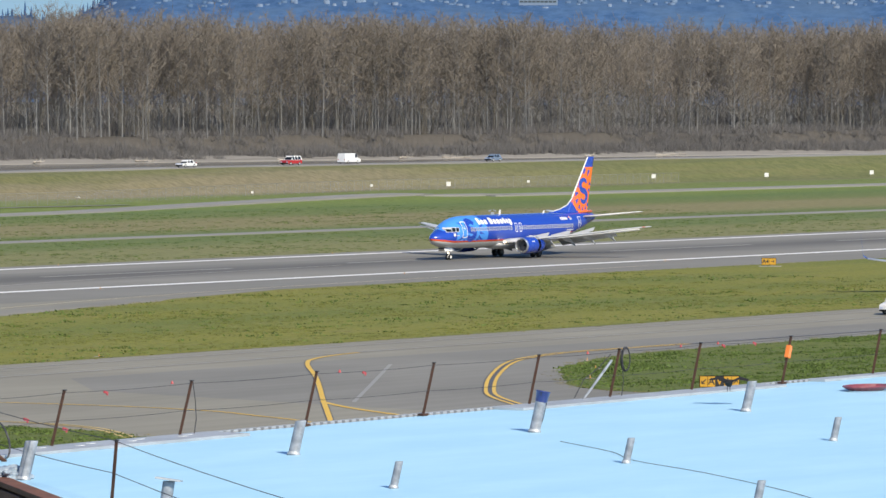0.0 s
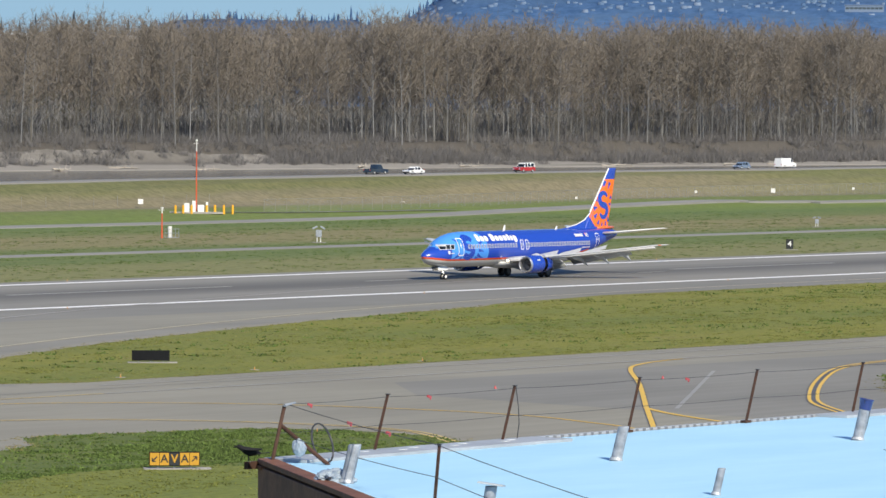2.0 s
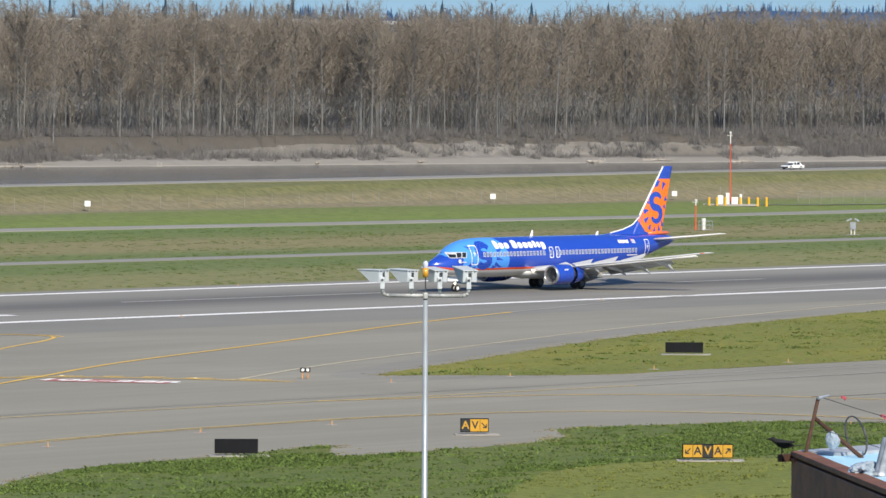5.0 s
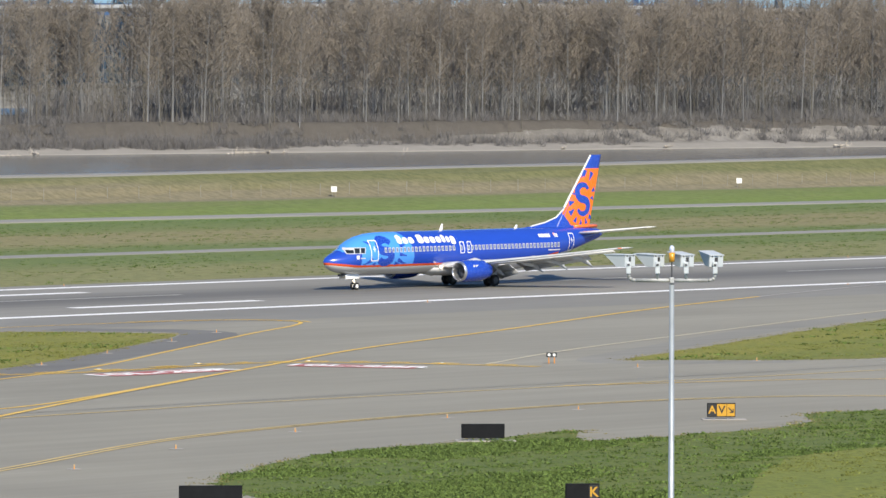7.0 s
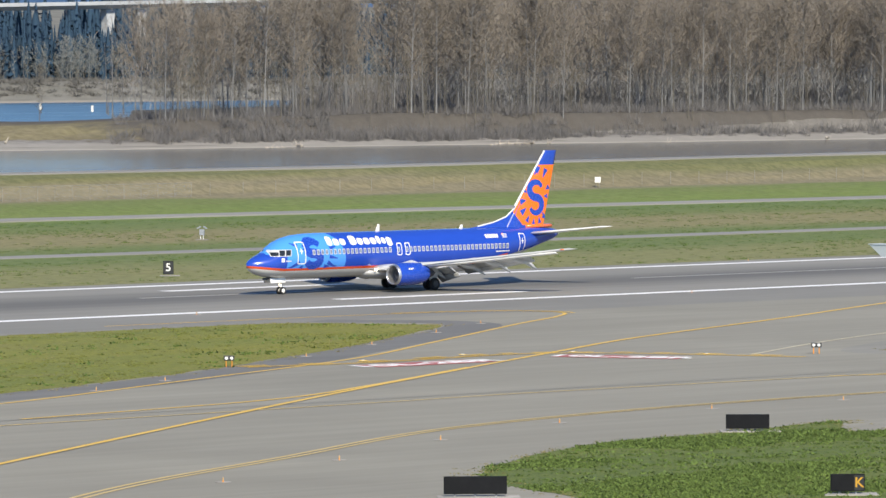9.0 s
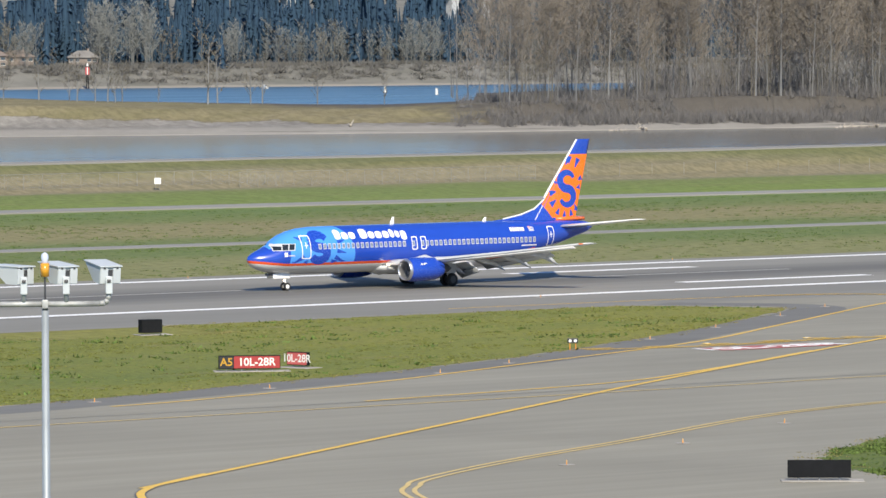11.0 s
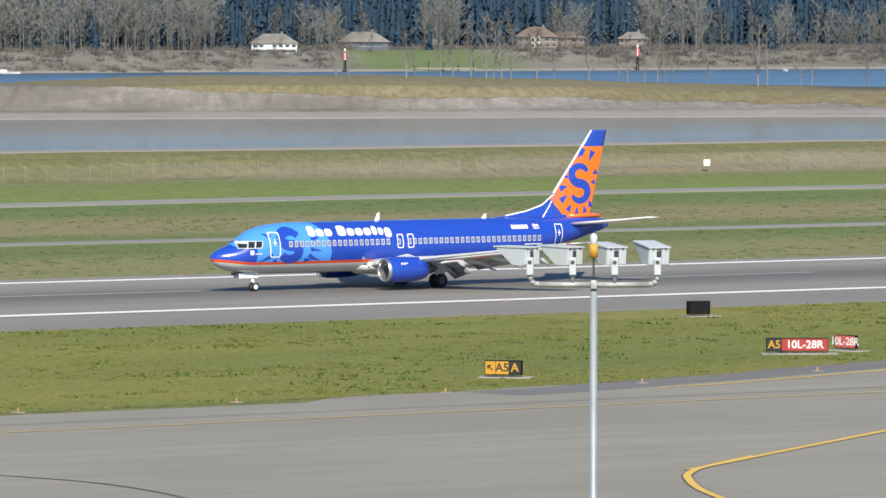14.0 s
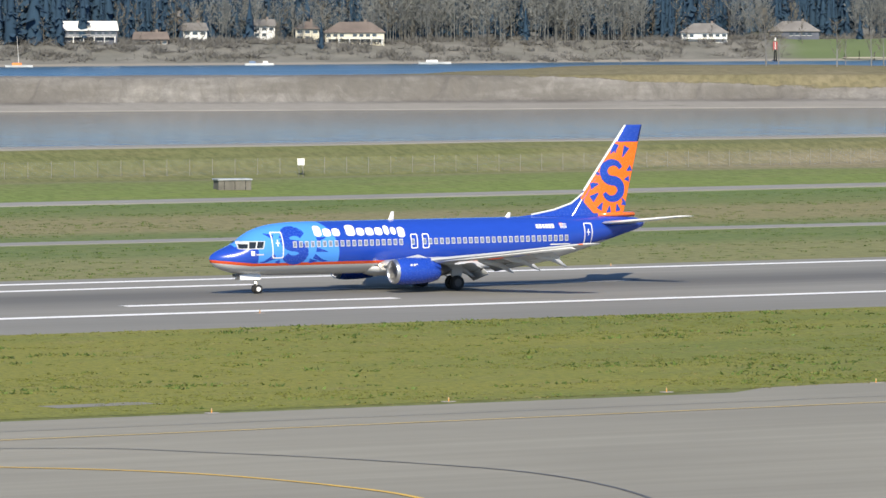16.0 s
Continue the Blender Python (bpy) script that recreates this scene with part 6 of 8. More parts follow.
def bucket():
    t = thing("bucket", "dark blue plastic bucket hung over a vent pipe", "bucket", pose(91.4 + 0.11, 58.3 - 0.09, RZ + 0.60, 8, 8))
    bm = bmesh.new()
    rings = [[Vector((rr * math.cos(q), rr * math.sin(q), z)) for q in np.linspace(0, 2 * math.pi, 20, endpoint=False)] for z, rr in ((0, 0.115), (0.02, 0.12), (0.2, 0.138), (0.205, 0.148), (0.225, 0.148), (0.225, 0.135), (0.1, 0.125))]
    part("body", loft(bm, rings), M["bucket"], t, "", True)
    pts = [Vector((0.15 * math.cos(q), -0.05, 0.2 - 0.12 * math.sin(q))) for q in np.linspace(0, math.pi, 9)]
    part("handle", pipe_run(bmesh.new(), pts, 0.006), M["cable"], t, "thin wire handle")
    part("strap", pipe_run(bmesh.new(), [Vector((0.16, -0.03, 0.1)), Vector((0.15, -0.03, -0.3)), Vector((0.1, -0.02, -0.58))], 0.008), M["cable"], t, "dark hanging strap")


bucket()


def guard_post(x, y, top=1.1, lean=0.42, label="rusty steel guard post at the roof edge"):
    t = thing("guard_post", label, "post", pose(x, y, RZ), "guard posts along the roof")
    m = pose(0, 0, 0, 0, math.degrees(math.atan2(lean, top)), 0)
    bm = box(bmesh.new(), (lean / 2, 0, top / 2), (0.012, 0.06, math.hypot(top, lean)), m)
    box(bm, (lean / 2 + 0.035, 0.034, top / 2), (0.058, 0.012, math.hypot(top, lean)), m)
    part("angle_iron", bm, M["rust"], t)
    part("foot", box(bmesh.new(), (0, 0, 0.03), (0.2, 0.14, 0.05), None, 0.01), M["rust"], t)
    part("cap", box(bmesh.new(), (lean, 0, top), (0.07, 0.07, 0.02), None, 0.005), M["cable"], t, "dark clamp")
    return t


POSTS = [81.9, 86.0, 90.3, 94.6, 98.7, 102.0, 105.5, 109.6, 113.9, 118.2]
for i, x in enumerate(POSTS):
    t = guard_post(x, RY - 0.05)
    if x == 109.6:
        part("tape", box(bmesh.new(), (0.27, -0.01, 0.74), (0.11, 0.11, 0.3), pose(0, 0, 0, 0, 21), 0.01), M["orange_tape"], t, "bright orange tape")
    if x in (86.0, 102.0):
        part("hanging_cord", pipe_run(bmesh.new(), [Vector((0.45, 0, 1.1)), Vector((0.47, -0.05, 0.7)), Vector((0.5, -0.05, 0.35)), Vector((0.46, -0.03, 0.05))], 0.01), M["cable"], t, "dark hanging cord")


def corner_frame():
    t = thing("corner_post", "rusty braced post at the corner of the roof", "post", pose(78.55, RY - 0.25, RZ))
    part("upright", tube(bmesh.new(), (0, 0, 0), (0.36, 0, 1.02), 0.035, 0.035, 8), M["rust"], t)
    part("brace", tube(bmesh.new(), (0.28, 0.0, 0.66), (0.1, -1.25, 0.0), 0.04, 0.04, 8), M["rust"], t, "dark diagonal brace")
    part("clamps", tube(bmesh.new(), (0.3, -0.05, 1.04), (0.62, -0.05, 1.08), 0.03, 0.02, 7), M["galvanised"], t, "shiny cable clamps")
    coil = [Vector((0.55 + 0.28 * math.cos(q) * (1 + 0.03 * k), -0.75 + 0.12 * math.sin(q), 0.36 + 0.36 * math.sin(q))) for k in range(3) for q in np.linspace(0, 2 * math.pi, 18)]
    part("coil", pipe_run(bmesh.new(), coil, 0.016, 5), M["cable"], t, "coil of black cable")


corner_frame()


def brace_frame():
    """The braced post with a coil of cable on the far edge."""
    t = thing("cable_coil", "coil of grey cable hung on a guard post", "cable", pose(102.0, RY - 0.1, RZ))
    for k in range(4):
        pts = [Vector((0.62 + (0.16 + 0.012 * k) * math.cos(q) + 0.02 * k, 0.02 * k, 0.86 + (0.24 + 0.01 * k) * math.sin(q))) for q in np.linspace(0, 2 * math.pi, 20)]
        part("turn", pipe_run(bmesh.new(), pts, 0.014, 5), M["cable"], t)
    b = thing("diagonal_brace", "galvanised diagonal brace beside a guard post", "brace", pose(101.0, RY - 0.1, RZ))
    part("bar", tube(bmesh.new(), (-0.2, 0, 0.03), (1.0, 0, 0.86), 0.028, 0.028, 8), M["galvanised"], b)
    part("cord", pipe_run(bmesh.new(), [Vector((-0.5, 0.02, 0.1)), Vector((-0.1, 0.02, 0.5)), Vector((0.5, 0.02, 0.72)), Vector((1.0, 0.02, 1.0))], 0.01), M["cable"], b)


brace_frame()


def wires():
    for z, lean in ((1.05, 0.40), (0.52, 0.2)):
        bm = bmesh.new()
        xs = [78.6 + (0.36 if z > 1 else 0.2)] + [x + lean for x in POSTS]
        for a, b in zip(xs[:-1], xs[1:]):
            pts = [Vector((a + (b - a) * k / 6, RY - 0.06, RZ + z - 0.10 * (k / 6) * (1 - k / 6))) for k in range(7)]
            pipe_run(bm, pts, 0.0048, 5)
        tagged(part("guard_wire", bm, M["cable"]), "thin dark guard wire strung along the roof edge", "wire", "guard wires")
    for z0, z1 in ((1.04, 1.06), (0.45, 0.52)):
        bm = bmesh.new()
        pts = [Vector((78.95 + (71.6 - 78.95) * k / 8, 62.8 + (53.9 - 62.8) * k / 8, RZ + z0 + (z1 - z0) * k / 8 - 0.15 * (k / 8) * (1 - k / 8))) for k in range(9)]
        pts += [Vector((71.6 + (58 - 71.6) * k / 6, 53.9 + (38.5 - 53.9) * k / 6, RZ + z1 - 0.3 * (k / 6) * (1 - k / 6))) for k in range(1, 7)]
        pipe_run(bm, pts, 0.007, 5)
        tagged(part("guard_wire", bm, M["cable"]), "dark guard wire along the side of the roof", "wire", "guard wires")
    guard_post(71.45, 53.8, 1.06, 0.14, "dark steel guard post inside the roof edge")
    guard_post(57.9, 38.4, 1.06, 0.14, "dark steel guard post inside the roof edge")
    for k, (x, y, z) in enumerate(((75.9, 59.1, 1.0), (73.9, 56.7, 1.02), (83.6, RY, 1.0), (92.4, RY, 1.0), (106.9, RY, 1.0), (108.3, RY, 1.0), (79.9, RY, 1.0))):
        bm = box(bmesh.new(), (0, 0, 0), (0.11, 0.03, 0.05), pose(0, 0, 0, 0, 15), 0.01)
        box(bm, (0.06, 0, -0.03), (0.03, 0.02, 0.07), pose(0, 0, 0, 0, 30), 0.005)
        ob = tagged(part("ribbon", bm, M["red_plastic"]), "red plastic ribbon tied to a guard wire", "ribbon", "ribbons on the wires")
        ob.matrix_basis = pose(x, y - 0.06, RZ + z)


wires()


def loose_on_roof():
    coil = [Vector(((0.55 + 0.05 * k) * math.cos(q), (0.32 + 0.03 * k) * math.sin(q), 0.02 + 0.018 * k)) for k in range(5) for q in np.linspace(0, 2 * math.pi, 22)]
    ob = tagged(part("hose", pipe_run(bmesh.new(), coil, 0.022, 6), M["hose"]), "coiled dark red hose lying on the roof", "hose")
    ob.matrix_basis = pose(108.4, 60.2, RZ + 0.01)
    pts = catmull([(89.2, 56.3, RZ + 0.01), (87.2, 53.9, RZ + 0.01), (85.4, 52.3, RZ + 0.01), (83.3, 49.5, RZ + 0.01), (80.2, 46.0, RZ + 0.01), (77, 43, RZ + 0.01)], 5)
    tagged(part("cord", pipe_run(bmesh.new(), pts, 0.0055, 5), M["cable"]), "thin dark cord lying across the roof", "cord")
    rnd = random.Random(5)
    bm = bmesh.new()
    bmesh.ops.create_icosphere(bm, subdivisions=4, radius=1.0)
    for v in bm.verts:
        n = noise.fractal(v.co * 2.3, 0.7, 2.2, 5)
        v.co = Vector((v.co.x * 0.42, v.co.y * 0.34, max(-0.02, v.co.z * 0.2))) * (1 + 0.35 * n)
    ob = tagged(part("plastic_sheet", bm, M["plastic_sheet"], None, "", False), "crumpled translucent plastic sheet heaped on the roof", "sheet")
    ob.matrix_basis = pose(75.3, 58.9, RZ + 0.02, 0, 0, 40)
    bm = bmesh.new()
    bmesh.ops.create_icosphere(bm, subdivisions=3, radius=0.13)
    for v in bm.verts:
        v.co *= 1 + 0.3 * noise.fractal(v.co * 7, 0.7, 2.2, 4)
        v.co.z *= 1.25
    ob = tagged(part("bag", bm, M["plastic_sheet"]), "grey-blue plastic bag tied at the roof corner", "bag")
    ob.matrix_basis = pose(78.6, 62.3, RZ + 0.3)
    # crow perched on the corner
    crow = thing("crow", "black crow perched on the corner plate of the roof", "bird", pose(77.95, 62.95, RZ + 0.05, 0, 0, 120))
    crow_parts(crow, 0.25)


def crow_parts(root, spread):
    M.setdefault("feathers", gloss("black_feathers", (0.008, 0.008, 0.009), 0.9, 0, 0.0))
    bm = loft(bmesh.new(), [[Vector((x, r * math.cos(a), 0.16 + dz + r * math.sin(a))) for a in np.linspace(0, 2 * math.pi, 10, endpoint=False)] for x, r, dz in ((-0.22, 0.01, -0.01), (-0.15, 0.05, 0), (-0.02, 0.085, 0.01), (0.1, 0.07, 0.04), (0.16, 0.05, 0.08), (0.2, 0.045, 0.1), (0.25, 0.02, 0.1), (0.31, 0.004, 0.09))])
    part("body", bm, M["feathers"], root, "", True)
    part("tail", box(bmesh.new(), (-0.27, 0, 0.15), (0.2, 0.1, 0.015), pose(0, 0, 0, 0, 8), 0.004), M["feathers"], root)
    for s in (-1, 1):
        part("wing", loft(bmesh.new(), [[Vector((dx - 0.02, s * (0.06 + yy), 0.2 + zz + dz)) for dx, dz in ((0.12 * k, 0), (-0.02, 0.012), (-0.2 * k, 0), (-0.02, -0.006))] for yy, zz, k in ((0, 0, 1), (0.2 * spread, 0.1 * spread, 1.05), (0.46 * spread, 0.05 * spread, 0.5))]), M["feathers"], root)
        part("leg", tube(bmesh.new(), (0.02, s * 0.03, 0.1), (0.02, s * 0.03, 0.0), 0.008, 0.008, 5), M["feathers"], root)


loose_on_roof()

flying_crow = thing("crow", "black crow flying over the roof with spread wings", "bird", pose(70, 40.5, 16))
crow_parts(flying_crow, 0.8)
CROW = [(0.0, pose(101.69, 59.87, 14.8, 0, 10, 200)), (0.4, pose(101.75, 59.75, 15.6, 25, -30, 230)), (0.8, pose(101.8, 59.6, 15.8, -10, -20, 150)), (1.6, pose(103.5, 57.5, 16.2, 0, -10, 320)), (16.0, pose(170, 12, 19.0, 0, 0, 325))]
# ---- signs ----
M["sign_yellow"] = gloss("sign_yellow", (0.50, 0.27, 0.02), 0.5, 0, 0.1)
M["sign_black"] = gloss("sign_black", (0.018, 0.02, 0.022), 0.45, 0, 0.1)
M["sign_red"] = gloss("sign_red", (0.33, 0.03, 0.03), 0.5, 0, 0.1)
# sunlit copy of the sign red: sun on the turned face is in the colour
M["sign_red_sunlit"] = gloss("sign_red_sun_tone", (0.50, 0.10, 0.095), 0.5, 0, 0.1)
M["sign_back"] = worn("sign_back", (0.011, 0.012, 0.014), 0.85, 0.0, 5, 0.8, 0.2)
M["sign_back"].node_tree.nodes["Principled BSDF"].inputs["Specular IOR Level"].default_value = 0.15
M["concrete"] = worn("concrete", (0.36, 0.34, 0.31), 0.9, 0.0, 6, 0.8, 0.2)
M["white_board"] = gloss("white_board", (0.74, 0.74, 0.71), 0.5, 0, 0.0)
M["frangible"] = gloss("orange_base", (0.70, 0.28, 0.04), 0.5)
M["amber_lens"] = gloss("amber_light_lens", (0.55, 0.35, 0.15), 0.2)
M["lamp_glass"] = gloss("lamp_glass", (0.55, 0.6, 0.75), 0.1)


def taxi_sign(x, y, yaw, panels, height, label, thick=0.28, pad=True):
    """panels: (width, face material, text, text material); the face looks along -y before the turn."""
    w = sum(p[0] for p in panels)
    t = thing("taxiway_sign", label, "sign", pose(x, y, 0.02, 0, 0, yaw), "airfield signs")
    base = 0.18
    part("housing", box(bmesh.new(), (0, 0.02, base + height / 2), (w + 0.06, thick, height + 0.05), None, 0.015), M["sign_back"], t, "dark sign housing")
    x0 = -w / 2
    for pw, face, text, tm in panels:
        p = part("panel", box(bmesh.new(), (x0 + pw / 2, -thick / 2 + 0.012, base + height / 2), (pw - 0.03, 0.03, height - 0.05)), face, t)
        if text in ("ne", "nw", "sw", "se"):
            arrow(p, x0 + pw / 2, -thick / 2 - 0.01, base + height / 2, height * 0.55, {"ne": 45, "nw": 135, "sw": 225, "se": 315}[text], tm)
        elif text == "e":
            arrow(p, x0 + pw / 2, -thick / 2 - 0.01, base + height / 2, height * 0.5, 0, tm)
        elif text:
            lettering(text, p, (x0 + pw / 2, -thick / 2 - 0.008, base + height / 2), height * 0.86, tm, 90, 0, 1.0, 0.012)
        x0 += pw
    for k in range(max(2, round(w / 0.9))):
        xx = -w / 2 + w * (k + 0.5) / max(2, round(w / 0.9))
        part("leg", tube(bmesh.new(), (xx, 0, 0), (xx, 0, base), 0.04), M["galvanised"], t)
    if pad:
        part("pad", box(bmesh.new(), (0.15, -0.1, 0.02), (w + 1.0, 1.6, 0.04)), M["concrete"], t, "concrete pad")
    return t


def arrow(parent, x, y, z, size, ang, mat):
    bm = bmesh.new()
    a = radians(ang)
    R = Matrix.Translation((x, y, z)) @ Matrix.Rotation(-a, 4, "Y")
    box(bm, (0, 0, 0), (size, 0.008, size * 0.16))
    for s in (-1, 1):
        box(bm, (size * 0.28, -0.004, s * size * 0.17), (size * 0.5, 0.008, size * 0.16), Matrix.Rotation(s * radians(45), 4, "Y"))
    bm.transform(R)
    part("arrow", bm, mat, parent)


SY, SK, SR = M["sign_yellow"], M["sign_black"], M["sign_red"]
ava = [(0.55, SY, "sw", SK), (0.55, SY, "A", SK), (0.6, SK, "V", SY), (0.55, SY, "A", SK), (0.55, SY, "ne", SK)]
taxi_sign(236.7, 196.6, -47, ava, 0.75, "yellow and black taxiway direction sign on a pad")
taxi_sign(332.6, 196.6, -55, ava, 0.78, "yellow and black taxiway direction sign near the apron")
taxi_sign(243.9, 220.9, -44, [(0.55, SK, "A", SY), (0.6, SY, "V", SK), (0.5, SY, "se", SK)], 0.78, "black and yellow location sign beside the taxiway")
for x, y, w, h, yaw in ((328.0, 274.9, 2.9, 0.75, -50), (220.1, 217.6, 2.4, 0.76, -42), (177.8, 194.3, 3.0, 0.80, -40)):
    taxi_sign(x, y, yaw, [(w, M["sign_back"], "", None)], h, "black back of a taxiway sign")
taxi_sign(191.9, 182.9, -42, [(1.1, M["sign_back"], "", None), (0.5, SK, "K", SY)], 0.78, "black sign with a yellow letter")
taxi_sign(209.4, 283.3, -32, [(0.95, SK, "A5", SY), (3.0, SR, "10L-28R", M["white_board"])], 0.82, "red runway holding sign with black location panel")
taxi_sign(214.1, 284.3, -78, [(1.7, M["sign_red_sunlit"], "10L-28R", M["white_board"])], 0.82, "red runway holding sign turned aside")
taxi_sign(180.5, 273.9, -44, [(0.65, SY, "nw", SK), (0.8, SY, "A5", SK), (0.75, SK, "A", SY)], 0.82, "yellow and black taxiway direction sign in the grass", 0.5)
taxi_sign(230.1, 323.4, -14, [(1.55, M["sign_back"], "", None)], 0.92, "black back of a runway sign", 0.7)
taxi_sign(566.8, 328.2, -60, [(0.9, SY, "A4", SK), (0.8, SY, "e", SK)], 0.8, "yellow exit sign beside the runway")
for x, y, ch in ((337.0, 412.6, "5"), (627.7, 411.7, "4")):
    taxi_sign(x, y, -40 if ch == "5" else -56, [(0.95, SK, ch, M["white_board"])], 1.25, "black distance-remaining sign with white numeral", 0.3)


# ---- small lights ----
def edge_light(x, y, k):
    t = thing("edge_light", "small taxiway edge light on an orange stem", "light", pose(x, y, 0.02), "edge lights")
    part("stem", tube(bmesh.new(), (0, 0, 0), (0, 0, 0.13), 0.04, 0.03, 8), M["frangible"], t, "orange stem")
    part("lens", tube(bmesh.new(), (0, 0, 0.13), (0, 0, 0.25), 0.045, 0.03, 8), M["amber_lens"], t, "pale lens")
    part("pad", tube(bmesh.new(), (0, 0, 0), (0, 0, 0.012), 0.42, 0.42, 12), M["concrete"], t, "round concrete pad")
    return t


el = None
for k, (x, y) in enumerate([(126.7, 262.3), (141.7, 263.4), (155.9, 263.9), (170.2, 264.4), (184.6, 265.2), (200, 268.5), (217.3, 273.4), (227.4, 278.8), (253.1, 294.4), (267.0, 303.1), (282.0, 312.6), (294.1, 320.7), (175.0, 210.0), (189.0, 217.2), (203.1, 224.8),
                            (217.5, 230.4), (232.8, 233.2), (244.4, 233.3), (281.9, 263.3), (294.2, 263.0), (309.5, 262.3), (325, 262), (345, 261), (268, 211), (340, 212), (352, 219), (362, 226), (112, 262.2), (97, 262.4), (82, 262.6)]):
    if el is None:
        el = edge_light(x, y, k)
    else:
        copy_thing(el, pose(x, y, 0.02, 0, 0, 37 * k))
rl = None
for k in range(14):
    x = 172.1 + 57.7 * (k - 2)
    rl = edge_light(x, 348.3, 1) if rl is None else rl
    if k:
        copy_thing(rl, pose(x, 348.3, 0.02))
for k in range(14):
    copy_thing(rl, pose(172.1 + 57.7 * (k - 2), 398.2, 0.02))
for x, y in ((316.3, 232.7), (336.1, 231.7), (385.4, 231.5), (391.4, 231.5), (371.2, 231.7)):
    t = thing("cone_marker", "small red marker on the pavement", "marker", pose(x, y, 0.02), "red markers")
    part("body", tube(bmesh.new(), (0, 0, 0), (0, 0, 0.22), 0.12, 0.04, 10), M["red_plastic"], t)
for x, y, yaw in ((281.0, 270.9, -44), (240.5, 287.9, -40)):
    t = thing("guard_light", "black runway guard light with two lamps", "light", pose(x, y, 0.02, 0, 0, yaw), "guard lights")
    part("housing", box(bmesh.new(), (0, 0, 0.62), (0.75, 0.2, 0.34), None, 0.03), M["sign_black"], t)
    for s in (-1, 1):
        part("lamp", tube(bmesh.new(), (s * 0.18, -0.1, 0.62), (s * 0.18, -0.14, 0.62), 0.11, 0.11, 14), M["white_board"], t, "round pale lamp")
        part("leg", tube(bmesh.new(), (s * 0.2, 0, 0), (s * 0.2, 0, 0.46), 0.04), M["frangible"], t, "orange leg")
for k, (x, y) in enumerate(((252, 287), (262, 287.6), (270, 284.6), (275, 276))):
    t = thing("inset_light", "pale light set into the pavement", "light", pose(x, y, 0.045), "inset lights")
    part("rim", tube(bmesh.new(), (0, 0, 0), (0, 0, 0.03), 0.32, 0.26, 14), M["yellow_line"], t)
    part("lens", tube(bmesh.new(), (0, 0, 0.03), (0, 0, 0.06), 0.14, 0.1, 10), M["white_board"], t)
bm = sheet(bmesh.new(), [(121, 269.6), (127.5, 269.9), (126.6, 271.8), (120.6, 271.6)], 0.03)
setting("concrete_slab", bm, M["shoulder"], "flat concrete slab in the grass", "slab")

# ---- floodlight poles ----
M["lamp_grey"] = gloss("lamp_housing_grey", (0.48, 0.52, 0.55), 0.5, 0, 0.0)
M["lamp_under"] = gloss("lamp_underside", (0.22, 0.25, 0.31), 0.4, 0, 0.0)
M["pole_grey"] = worn("pole_galvanised", (0.36, 0.40, 0.43), 0.45, 0.35, 8, 1.0, 0.15)
M["arm_grey"] = worn("worn_galvanised_pipe", (0.42, 0.43, 0.43), 0.6, 0.2, 6, 2.2, 0.4)
M["amber"] = gloss("amber_lens", (0.62, 0.30, 0.03), 0.2)


